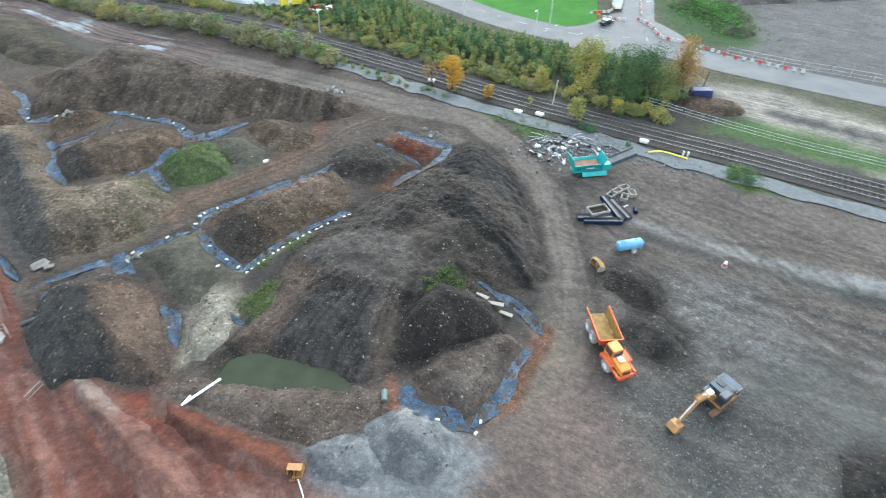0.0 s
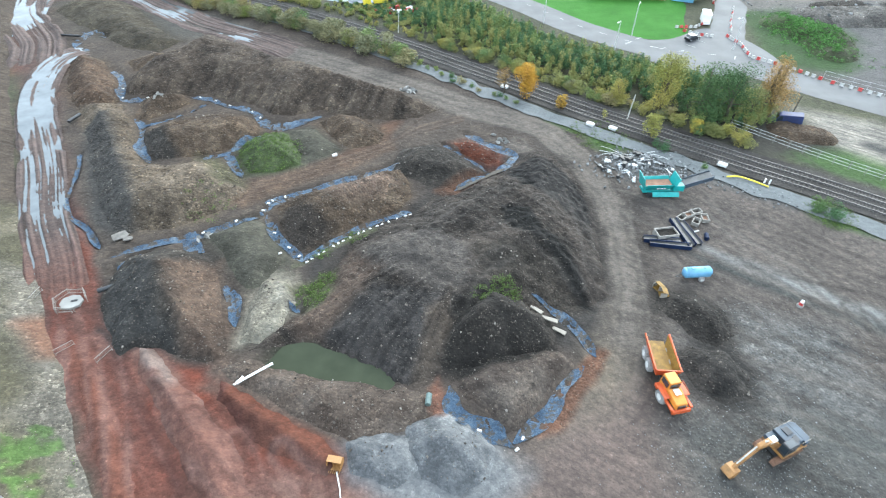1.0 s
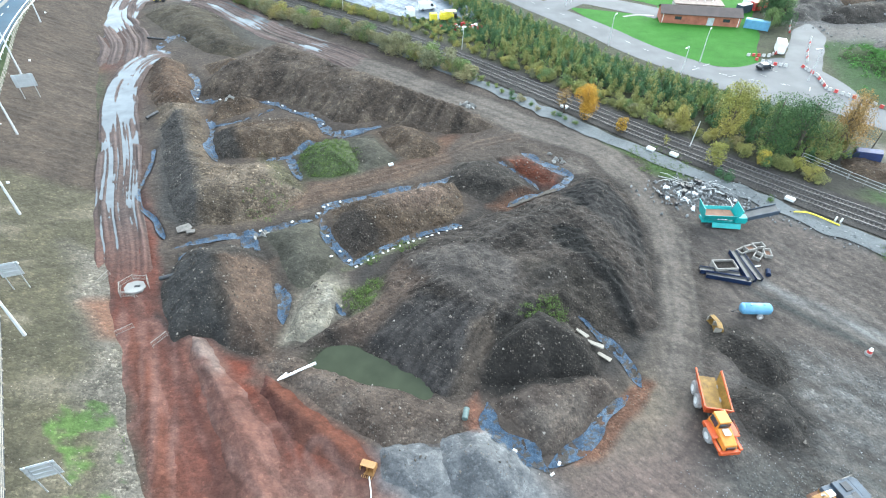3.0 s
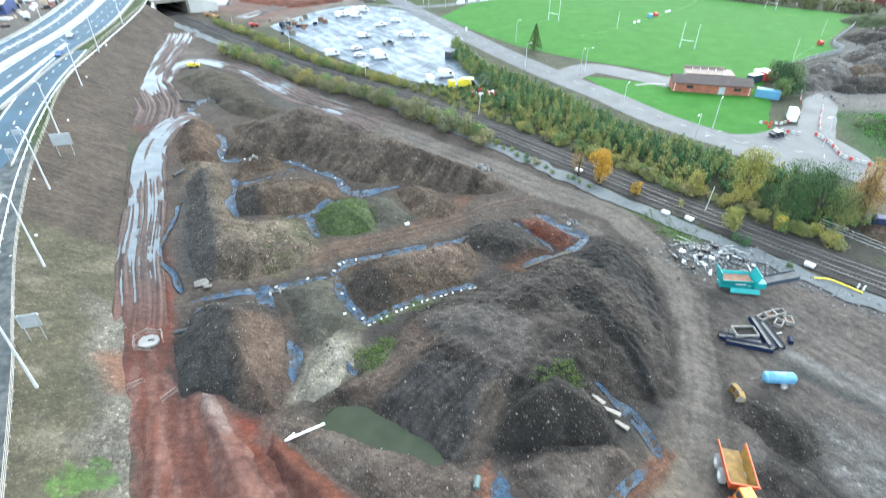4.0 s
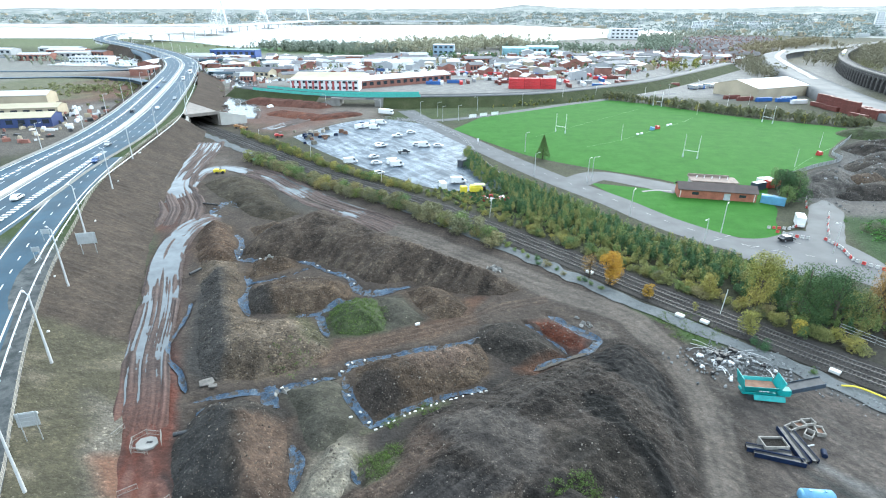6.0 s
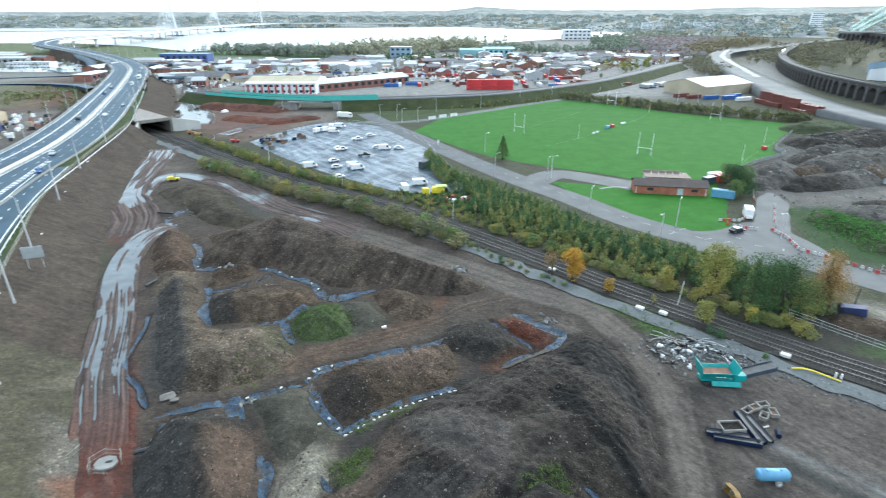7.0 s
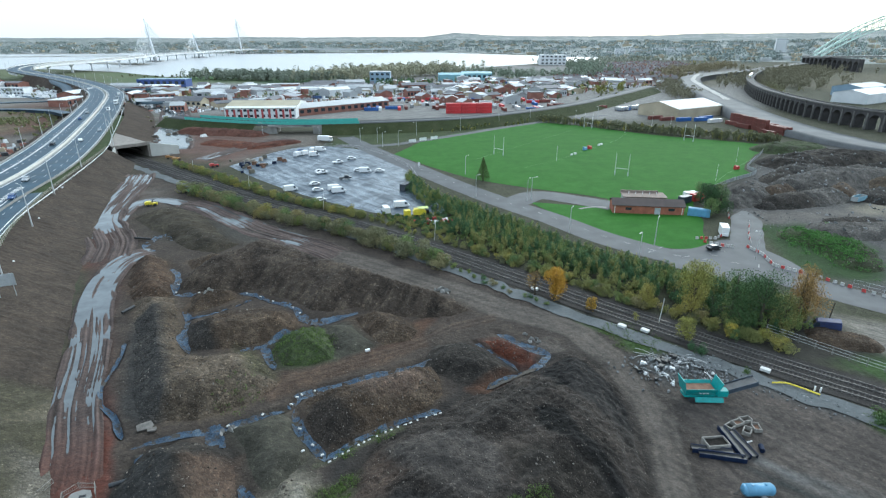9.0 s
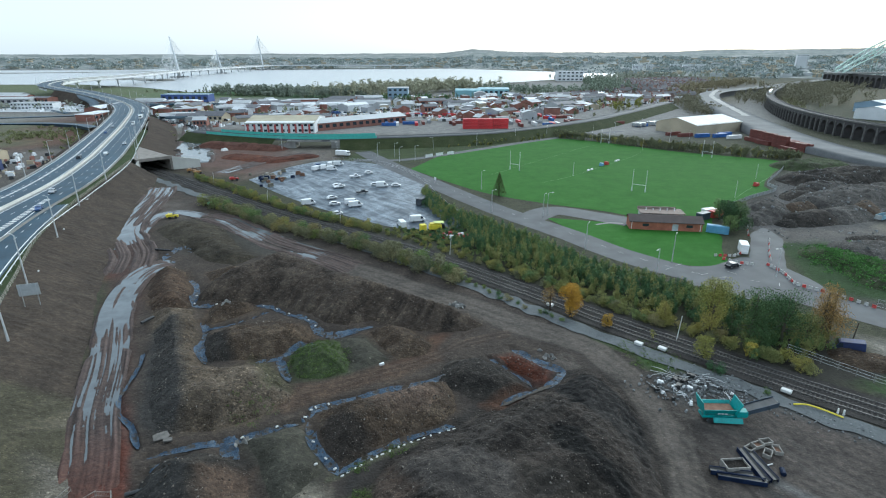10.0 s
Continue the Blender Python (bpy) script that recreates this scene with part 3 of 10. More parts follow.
# earth colours and painted shade that run over heaps and ground alike: (area, colour, softness)
PATCHES = [
    # grey western flank: earth tone with that side's shade painted in
    ([(-61.9, 100.2), (-58, 106), (-48.3, 86.9), (-42.2, 74.1), (-41.1, 68.3), (-43.9, 66.3), (-49.4, 73)], (0.095, 0.090, 0.084), 1.0),
    ([(-77, 133), (-70, 133), (-60.5, 119), (-60, 112), (-66, 111), (-72, 120)], (0.165, 0.112, 0.078), 1.5),
    # dark western ends of two heaps, their shade put into the tone
    ([(-50.2, 100.1), (-45.1, 98.4), (-40.2, 90.8), (-40.5, 88.6), (-45, 88.8)], (0.062, 0.056, 0.050), 0.9),
    ([(-20, 71.3), (-16, 71.2), (-10.8, 67), (-10.6, 64.5), (-14.6, 61.5), (-18.1, 64.6)], (0.075, 0.062, 0.052), 0.9),
    ([(-14, 74.5), (-9, 71), (-3, 73), (0, 77), (-4, 79), (-10, 77)], (0.25, 0.180, 0.138), 1.2),
    # dark western flank: earth tone and shade together
    ([(-39.1, 48.8), (-41.1, 56.5), (-38.8, 59.7), (-35, 59.7), (-31.4, 49), (-28.5, 44.5), (-33.1, 46.4), (-35.5, 44.6)], (0.068, 0.066, 0.063), 0.9),
    ([(-32.8, 57.4), (-26.6, 60.4), (-22.8, 48.6), (-22.8, 42.7), (-27.3, 44.5), (-28.8, 49.1)], (0.150, 0.106, 0.080), 1.2),
    ([(-6.5, 59), (-0.9, 62.9), (5.8, 60.6), (9.7, 57.1), (8.4, 50.5), (3.9, 49), (-1.3, 52.1), (-4.5, 54.7)], (0.138, 0.122, 0.110), 0.9),
    ([(-4, 66), (2, 69), (8, 70), (10, 65), (4, 63)], (0.085, 0.073, 0.064), 1.2),
    ([(-10.9, 45.3), (-3.5, 50.4), (1, 49.6), (6.8, 47.4), (3.2, 42.6), (0, 36.8), (-4.2, 39.7)], (0.080, 0.073, 0.069), 0.8),
    ([(-15.2, 47.6), (-12, 50.6), (-7.6, 60.5), (-2.6, 54.2), (-6.6, 49.6), (-10.8, 45), (-13.4, 45.6)], (0.140, 0.104, 0.082), 0.9),
    # dark crumbly face, its earth tone deepened to stand for shadow
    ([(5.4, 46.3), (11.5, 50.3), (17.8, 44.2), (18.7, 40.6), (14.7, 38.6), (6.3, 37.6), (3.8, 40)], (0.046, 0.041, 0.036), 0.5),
    ([(2.9, 46.1), (6.3, 48.2), (4.6, 40.9), (2.4, 37), (0.4, 37)], (0.130, 0.106, 0.086), 0.7),
    # black earth, toned deeper still in place of missing shadow
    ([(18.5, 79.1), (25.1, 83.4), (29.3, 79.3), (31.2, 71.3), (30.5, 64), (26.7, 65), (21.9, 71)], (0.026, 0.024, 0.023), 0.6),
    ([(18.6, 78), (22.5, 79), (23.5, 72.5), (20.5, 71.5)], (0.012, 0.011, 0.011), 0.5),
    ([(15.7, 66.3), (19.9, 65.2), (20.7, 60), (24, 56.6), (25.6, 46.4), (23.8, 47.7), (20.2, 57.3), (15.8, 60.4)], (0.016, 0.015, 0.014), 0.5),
    ([(9, 57), (15, 58), (22, 54), (23, 47), (17, 48), (12, 51.5)], (0.070, 0.060, 0.050), 0.8),
    ([(-16.2, 54.2), (-12.7, 55.3), (-9.7, 57.2), (-9.6, 53.2), (-11.2, 50), (-13.2, 49.1), (-14.3, 52.4)], (0.105, 0.112, 0.060), 0.8),
    ([(-15.7, 58.9), (-9.6, 63.1), (-4, 66.1), (-4.6, 67.6), (-9.7, 64.2), (-14.5, 60.5)], (0.150, 0.155, 0.098), 0.6),
    ([(21.2, 38.2), (24, 41), (25.4, 40), (21.4, 35.4), (16.6, 30.2), (14.2, 29.6), (17.4, 34)], (0.22, 0.120, 0.080), 0.5),
    ([(3.6, 38.4), (2.2, 36.6), (2.4, 33), (3.8, 32.6), (4.2, 36)], (0.24, 0.125, 0.088), 0.5),
    ([(6.6, 75.8), (13.9, 81.4), (15.4, 78.8), (9.9, 74.6)], (0.155, 0.085, 0.055), 0.9),
    ([(-27.8, 74.5), (-24.9, 81.3), (-18.1, 84.4), (-10.1, 88), (-1.6, 93), (0, 89.5), (-8, 84), (-16, 80), (-22, 76.6), (-26, 73.6)], (0.165, 0.116, 0.085), 0.8),
    ([(-37, 90.2), (-33, 89), (-29, 85), (-26.6, 79), (-31, 79), (-35, 86)], (0.150, 0.140, 0.085), 1.2),
    ([(20, 92), (24, 89.5), (26, 87.4), (22.6, 87.2), (17, 92.5)], (0.22, 0.19, 0.165), 0.7),
]

HEAPS = []
M_RIDGE = soil("dark_brown_earth", (0.062, 0.050, 0.040), (0.130, 0.102, 0.080), (0.22, 0.178, 0.138), 0.8)


M_STREAK = soil("streaked_earth", (0.020, 0.017, 0.015), (0.056, 0.047, 0.040), (0.128, 0.106, 0.090), 0.7)


def plan(name, label, outline, high, material, **more):
    HEAPS.append(dict(name=name, label=label, outline=outline, high=high, material=material, **more))


plan("spoil_mound", "long dark brown ridge of earth beside the railway", [(-60.5, 117.5), (-53.8, 115.8), (-45.5, 115.4), (-41.8, 116), (-35.3, 111.6), (-29.8, 109.6), (-25.9, 104.8), (-21.2, 103.8), (-15.5, 106.2), (-9.1, 103), (-1.9, 100.6), (5.2, 101.2), (9.3, 104.6), (5, 109.5), (-4, 115.5), (-13, 122), (-23, 128.5), (-33, 137.5), (-43, 144.5), (-50, 143), (-53, 134), (-60, 128)], 6.7, M_RIDGE, slope=0.78, stones=420, seed=1, rill=(58, 0.35), peak=[(-47, 130), (-36, 129), (-24, 121), (-12, 113.5), (2, 105)])
plan("spoil_mound", "rounded red-brown heap at the bend of the muddy track", [(-77.4, 133.9), (-72.4, 120.1), (-67.6, 111.8), (-62.4, 109.6), (-58.8, 113.2), (-61.8, 120.8), (-69.3, 134.4), (-75.4, 138.4)], 3.0, M_BROWN, slope=0.75, stones=120, seed=2)
plan("spoil_mound", "broad stony tan heap with a grey flank by the muddy track", [(-66.4, 112), (-62.6, 102.6), (-57.4, 93.7), (-54, 85.4), (-50.4, 78), (-47, 71.4), (-43.2, 67), (-40.2, 69), (-35.4, 69), (-31.4, 71.2), (-26.4, 75.8), (-25.9, 78), (-28, 82.8), (-31.3, 87), (-34.6, 88.6), (-39.7, 87.4), (-44.7, 87.8), (-47.2, 91), (-50.6, 97.7), (-53.8, 103.8), (-57.8, 111.4)], 3.4, M_TAN, slope=0.62, stones=620, seed=3, crown=0.3)
plan("spoil_mound", "small rounded brown heap", [(-52.6, 105.4), (-50.3, 104.4), (-46.2, 107.4), (-42.6, 111.5), (-44.9, 115.2), (-49.6, 116), (-54.4, 113)], 2.2, M_BROWN, slope=0.7, stones=60, seed=4)
plan("spoil_mound", "oval brown heap between blue drains, dark at one end", [(-49, 99.4), (-46.6, 92.6), (-44, 89.4), (-36.9, 90.2), (-31.4, 92.4), (-27.4, 95.2), (-26.4, 99.4), (-28.4, 103.6), (-34.2, 105.2), (-41, 103.4), (-47, 101)], 3.2, M_BROWN, slope=0.72, stones=220, seed=5)
plan("weedy_mound", "rounded heap overgrown with bright green weeds", [(-30.1, 92.8), (-28.7, 87.7), (-26.4, 83.6), (-22.3, 83.2), (-17.4, 85.6), (-17.5, 88.6), (-21.6, 97.4), (-25.7, 96.6)], 2.6, M_GREEN, slope=0.65, stones=8, seed=6)
plan("earth_pad", "flat olive earth pad", [(-22.1, 98.4), (-17.3, 88.4), (-17.2, 85.6), (-13.4, 87.4), (-10.6, 90.4), (-12.6, 94), (-15.9, 98.6)], 1.1, M_OLIVE, slope=0.5, stones=20, seed=7, lump=0.5)
plan("spoil_mound", "small brown heap beside a flat olive pad", [(-16, 101), (-12, 94.6), (-8.7, 90.2), (-3.4, 92.4), (-2.4, 95.6), (-6.7, 102), (-11.8, 104)], 2.4, M_BROWN, slope=0.7, stones=50, seed=8)
plan("spoil_mound", "rectangular brown stony heap edged with blue drains", [(-20, 73.4), (-19.4, 68.3), (-16.9, 64.8), (-14.3, 62.2), (-9.6, 66), (-4.5, 69.5), (0.6, 71.8), (2.3, 74.6), (0.9, 83), (-3.4, 82), (-11.2, 78.4), (-17.8, 75.6)], 3.6, M_BROWN, slope=0.80, stones=420, seed=9)
plan("earth_pad", "flat olive-grey earth pad", [(-30.7, 67.2), (-23.4, 70.6), (-20.9, 68), (-18.4, 63.2), (-16.6, 60.2), (-18.4, 57.4), (-20, 55.2), (-21.9, 54.6), (-23.8, 56.7), (-26.6, 62.3)], 1.6, M_OLIVE, slope=0.55, stones=40, seed=10, lump=0.5)
plan("spoil_mound", "tall stony heap by the red track, dark grey on one flank", [(-41.9, 61.8), (-40.8, 54.2), (-38.8, 48.8), (-35.4, 44.4), (-34.1, 46), (-29.2, 44.1), (-25, 42.3), (-22.6, 43), (-22.3, 44.8), (-23.3, 48.6), (-25.4, 55.6), (-27.4, 61.6), (-29.3, 63.6), (-35.6, 64), (-40.1, 63)], 5.0, M_DARK, slope=0.72, stones=460, seed=11)
plan("stone_pad", "flat heap of buff crushed stone", [(-19.3, 56.9), (-16.1, 56), (-14.8, 53.4), (-14.4, 51.3), (-15.6, 48.8), (-16.6, 46.4), (-18.5, 44.8), (-21.3, 45), (-21.4, 48.6), (-20.8, 52.7), (-20.1, 55.5)], 1.4, M_SAND, slope=1.1, stones=90, seed=12, lump=0.5)
plan("spoil_mound", "broad black-grey tipped mound with streaked slopes above a pond", [(-21.2, 43.2), (-15.4, 48.2), (-13, 50.7), (-9.8, 59.3), (-7.6, 63.4), (1.8, 70), (5.6, 74), (9.1, 75), (18, 80.6), (25.2, 86.6), (30.1, 84.8), (32.3, 75.3), (31.9, 65.3), (29.6, 55.4), (28.4, 49.4), (25.2, 47.6), (21.2, 48.4), (17.4, 45), (16.5, 41), (9.4, 39.6), (5.3, 39), (2, 37.6), (0, 37), (-3.9, 39.6), (-7.8, 41.4), (-12, 45.4), (-15.4, 44.4)], 4.2, M_STREAK, slope=0.5, stones=900, seed=13, fan=(13, 60, 0.14), lump=1.7, crown=0.28)
plan("spoil_mound", "crest of dark crumbly earth above a brown bench", [(2.6, 40.6), (6, 38.8), (9.4, 39.2), (15, 40), (18.6, 41.6), (19.4, 44.6), (16, 50), (11.6, 52.6), (6.6, 49.6), (4, 45.6)], 4.8, M_DARK, slope=1.0, stones=260, seed=15)
plan("spoil_mound", "low brown heap inside a blue drain", [(5.8, 36.6), (7, 38.2), (9.4, 39.6), (16.3, 41), (19.2, 40.2), (20.2, 38.8), (17.2, 35.9), (14.4, 32.9), (11.9, 30.9), (10.5, 30.8), (8.8, 33.4), (6.8, 34.8)], 1.9, soil("grey_brown_earth", (0.085, 0.066, 0.054), (0.140, 0.112, 0.094), (0.20, 0.168, 0.143), 0.5), slope=0.8, stones=160, seed=16)
plan("spoil_mound", "dark grey heap in a ring of kerb", [(-1.4, 83.9), (1, 89.6), (6.8, 90.8), (11.4, 87), (14.8, 81), (9.1, 76.8), (5.5, 77.3), (3, 78.8)], 2.3, M_DARK, slope=0.62, stones=120, seed=17)
plan("brick_mound", "red brick rubble in a lined bay", [(10.6, 91.2), (14, 92.4), (19.3, 86.6), (18.4, 84), (16.6, 83.2), (13.3, 86.6)], 1.0, M_BRICK, slope=0.6, stones=150, seed=19)
plan("stone_mound", "conical heap of pale grey stone dust", [(-0.2, 31.8), (3.6, 33.6), (7, 31.6), (9.2, 28.6), (8, 25.2), (4, 23.6), (0.4, 25.6), (-1, 29)], 3.2, M_GRIT, slope=0.68, stones=40, seed=20, rill=(90, 0.12))
plan("stone_mound", "spread grey stone dust", [(-7, 30.6), (-3, 31.4), (0, 31), (0.6, 27), (-2, 25), (-6.6, 27)], 0.9, M_GRIT, slope=0.6, stones=30, seed=21, rill=(90, 0.12))
plan("spoil_mound", "low dark heap beside the haul road", [(33.6, 47), (36, 50.6), (40.4, 49), (43.6, 45.4), (43, 41), (39.6, 39.6), (36.6, 41.6)], 2.0, M_DARK, slope=0.5, stones=80, seed=22)
plan("spoil_mound", "low black heap beside the dump truck", [(33.4, 38.4), (36, 40.2), (40.6, 39), (42.2, 35.6), (40.4, 32), (36.6, 31.4), (34, 34)], 2.0, M_BLACK, slope=0.55, stones=90, seed=23)
plan("mud_ridge", "ridge of pale red mud pushed up", [(-34, 46), (-31.4, 45.4), (-27.4, 40.6), (-23.4, 36), (-18.6, 30.6), (-13.6, 22), (-9, 13), (-14, 11), (-19.6, 22), (-24.6, 30), (-29.2, 37), (-32.4, 41.6)], 2.0, M_PINK, slope=0.75, stones=0, seed=24, lump=0.6)
plan("mud_ridge", "dark red mud bank", [(-22.6, 40.6), (-20, 38.4), (-15.4, 35), (-9.8, 31.6), (-7, 29), (-9, 26.6), (-14, 29.6), (-18.8, 33.4), (-22.4, 37.4)], 1.3, M_RED, slope=0.6, stones=0, seed=25, lump=0.6)
plan("spoil_mound", "flat-topped olive-brown heap by the puddles", [(-97, 172), (-95.5, 180), (-87, 183.5), (-76, 176), (-67, 163), (-60, 152), (-54, 146), (-58, 139), (-68, 143), (-76, 152), (-86, 160)], 2.2, soil("dull_brown_earth", (0.05, 0.042, 0.03), (0.095, 0.08, 0.056), (0.15, 0.13, 0.095), 0.4, green=(0.07, 0.085, 0.035)), slope=0.35, stones=120, seed=26, step=0.5, crown=0.35)
plan("spoil_mound", "low brown heap in the corner", [(-64, 134), (-58, 138.6), (-51, 136), (-50, 131), (-56, 128.4), (-61, 128.6)], 2.2, M_BROWN, slope=0.5, stones=60, seed=27, step=0.5)
plan("spoil_mound", "black wet earth at the edge of the works", [(45.6, 13), (49, 17), (55, 15.6), (64, 11.6), (62, 4), (54, 5.6)], 1.6, M_BLACK, slope=0.5, stones=40, seed=28)
plan("mud_ridge", "low red mud bank between ruts", [(-40.6, 44.6), (-38, 44), (-33.4, 36.6), (-27.4, 26), (-30.4, 25), (-35.6, 34.6)], 0.6, M_RED, slope=0.4, stones=0, seed=29, lump=0.6)
plan("spoil_mound", "low brown earth bench above the pond", [(-23.2, 41.4), (-20.4, 39), (-15.4, 36), (-9.6, 32.6), (-6.8, 30.8), (0, 31.6), (3, 33), (2.4, 36), (0.4, 36.6), (-3.8, 38.4), (-8.6, 40), (-16.6, 41.8), (-20, 42.8)], 1.1, soil("bench_earth", (0.105, 0.080, 0.064), (0.165, 0.130, 0.106), (0.235, 0.192, 0.160), 0.6), slope=0.45, stones=300, seed=30)


# ---- ground: one sheet to the horizon ----
def lines(fine, lo, hi, far0, far1):
    mid = list(np.arange(lo, hi + fine / 2, fine))
    up, down, s = [], [], fine
    p = mid[-1]
    while p < far1:
        s *= 1.13
        p = min(p + s, far1)
        up.append(p)
    p, s = mid[0], fine
    while p > far0:
        s *= 1.13
        p = max(p - s, far0)
        down.append(p)
    return np.array(down[::-1] + mid + up)


def build_ground():
    xs, ys = lines(0.32, -66, 80, -4700, 4700), lines(0.32, 14, 132, -2500, 4700)
    X, Y = np.meshgrid(xs, ys)
    x, y = X.ravel(), Y.ravel()
    z = gz(x, y)
    tone = np.tile(DAMP * np.array((0.115, 0.118, 0.072)), (len(x), 1))
    wet, streak, stony = np.zeros(len(x)), np.zeros(len(x)), np.zeros(len(x))
    rag = 1.6 * fbm(x, y, 5, 11)

    def lay(d, colour, soft=1.2, w=0.0, s=0.0, power=1.0, st=0.0):
        k = np.clip(0.5 - (d + rag * min(1, soft)) / (2 * soft), 0, 1) * power
        tone[:] = tone * (1 - k[:, None]) + DAMP * np.array(colour) * k[:, None]
        wet[:] = wet * (1 - k) + w * k
        streak[:] = streak * (1 - k) + s * k
        stony[:] = stony * (1 - k) + st * k

    far = poly_dist(x, y, [(-700, 300), (-300, 470), (-100, 400), (60, 380), (200, 400), (300, 480), (700, 1150), (300, 1350), (-100, 1000), (-420, 820), (-700, 700)])
    lay(far, (0.44, 0.43, 0.41), 15)                                        # yards and streets of the town, paled for haze
    lay(poly_dist(x, y, [(-400, 820), (-170, 800), (-120, 870), (-170, 1050), (-400, 880)]), (0.11, 0.25, 0.08), 6)
    lay(poly_dist(x, y, [(-1300, 1418), (-1017, 1418), (-745, 1033), (-720, 900), (-1000, 900)]), (0.24, 0.32, 0.16), 8)
    lay(poly_dist(x, y, [(-600, 900), (-617, 963), (-680, 1100), (-447, 1000), (-337, 850), (-237, 822), (-213, 736), (-393, 760), (-480, 780)]), (0.22, 0.29, 0.14), 8)
    lay(poly_dist(x, y, [(-1200, 850), (-560, 800), (-430, 880), (-600, 1040), (-760, 1140), (-1300, 1100)]), (0.24, 0.28, 0.15), 12)
    lay(poly_dist(x, y, [(-95, 250), (-120, 300), (-135, 360), (-90, 335), (-60, 310), (-80, 285)]), (0.26, 0.17, 0.14), 5)
    lay(poly_dist(x, y, [(-135, 290), (-125, 280), (-95, 255), (-80, 285), (-60, 310), (-70, 345), (-150, 360), (-200, 430), (-225, 430), (-165, 340)]), (0.30, 0.265, 0.235), 4, 0.2, 0.4, st=0.8)
    lay(poly_dist(x, y, [(-300, 300), (-420, 520), (-330, 560), (-200, 330)]), (0.24, 0.15, 0.12), 8)
    lay(poly_dist(x, y, [(252, 570), (402, 740), (480, 640), (440, 500), (560, 520), (800, 962), (820, 1300), (650, 1160), (380, 800)]), (0.19, 0.175, 0.11), 15)
    lay(poly_dist(x, y, [(-330, 330), (-700, 380), (-700, 700), (-480, 700), (-380, 560)]), (0.40, 0.395, 0.36), 20)
    lay(poly_dist(x, y, [(-410, 500), (-347, 465), (-285, 390), (-260, 350), (-330, 340), (-400, 370)]), (0.25, 0.255, 0.16), 8)
    lay(poly_dist(x, y, [(-330, 330), (-205, 330), (-175, 260), (-190, 200), (-330, 200)]), (0.21, 0.19, 0.165), 6, 0.2, 0.2, st=0.6)
    lay(poly_dist(x, y, [(-336, 452), (-299, 464), (-256, 401), (-284, 387)]), (0.27, 0.145, 0.115), 6)
    lay(poly_dist(x, y, [(-590, 830), (-445, 700), (-385, 600), (-420, 590), (-520, 690)]), (0.20, 0.125, 0.095), 8)
    lay(poly_dist(x, y, [(100, 178), (131, 216), (160, 250), (200, 300), (270, 300), (400, 250), (400, 60), (110, 90), (101, 114), (110, 160)]), (0.155, 0.152, 0.152), 4, 0.2, 0.4, st=0.6)
    lay(poly_dist(x, y, [(112, 172), (155, 176), (260, 190), (260, 172), (150, 164), (108, 160)]), (0.24, 0.22, 0.20), 2)
    lay(poly_dist(x, y, [(150, 178), (175, 190), (170, 170), (145, 168)]), (0.40, 0.36, 0.28), 3)
    lay(poly_dist(x, y, [(103, 158), (120, 160), (128, 140), (114, 118), (106, 114), (95, 124)]), (0.06, 0.115, 0.035), 2)
    lay(poly_dist(x, y, [(86, 100), (99, 92), (112, 74), (160, 30), (140, 10), (95, 56), (82, 76)]), (0.40, 0.37, 0.32), 2.5, 0, 1)
    lay(line_dist(x, y, [(92, 84), (104, 72), (150, 26)]) - 1.5, (0.10, 0.10, 0.095), 1)
    lay(line_dist(x, y, [(76, 86), (84, 77), (100, 63), (140, 25)]) - 5, (0.10, 0.175, 0.055), 2)
    lay(poly_dist(x, y, [(60, 90), (72, 100), (83, 96), (84, 84), (70, 80)]), (0.09, 0.085, 0.07), 2)
    site = poly_dist(x, y, SITE)
    lay(site, (0.128, 0.104, 0.086), 2, 0.0, 0.05, st=0.25)
    lay(poly_dist(x, y, [(36, 78), (39, 60), (30, 35), (14, 18), (0, 0), (60, -60), (150, -20), (92, 48), (60, 76), (48, 84)]), (0.180, 0.154, 0.136), 3, 0.0, 0.07, st=0.15)
    lay(poly_dist(x, y, [(36, 42), (46, 44), (60, 30), (74, 14), (60, 4), (45, 22), (36, 30)]), (0.19, 0.184, 0.176), 4, 0.0, 0.12, st=0.3)
    lay(poly_dist(x, y, [(42, 44.6), (57, 40.8), (51, 31.6), (46, 33), (43, 37.7)]), (0.24, 0.238, 0.23), 3, 0.0, 0.2, st=0.8)
    lay(poly_dist(x, y, [(28, 30), (41, 32), (48, 20), (46, 8), (30, 14)]), (0.125, 0.122, 0.114), 3, 0.0, 0.08, st=0.4)
    lay(poly_dist(x, y, [(45.3, 30.3), (54.4, 27.5), (60, 21.5), (66, 14), (58, 11), (49.8, 16.8), (46.8, 22), (43.8, 25.7)]), (0.125, 0.125, 0.115), 2.5, 0.35, 0.3)
    lay(line_dist(x, y, [(44, 57), (50, 51), (60, 42), (74, 33)]) - 0.9, (0.085, 0.09, 0.085), 0.8)
    lay(line_dist(x, y, [(46, 58.5), (52, 53), (61, 44.5), (75, 36)]) - 1.2, (0.30, 0.30, 0.29), 1.0)
    lay(line_dist(x, y, [(55, 39), (66, 30), (80, 20)]) - 0.5, (0.06, 0.06, 0.06), 0.6)
    lay(line_dist(x, y, HAUL) - 4.6, (0.105, 0.090, 0.078), 1.2, 0.0, 0.0, st=0.3)
    lay(line_dist(x, y, HAUL) - np.interp(y, (50, 90, 100), (2.5, 2.7, 4.0)), (0.215, 0.186, 0.160), 0.5, 0.0, 0.04, st=0.0)
    for k, (run, shade) in enumerate(TYRES):  # pairs of tyre marks
        near = line_dist(x, y, run)
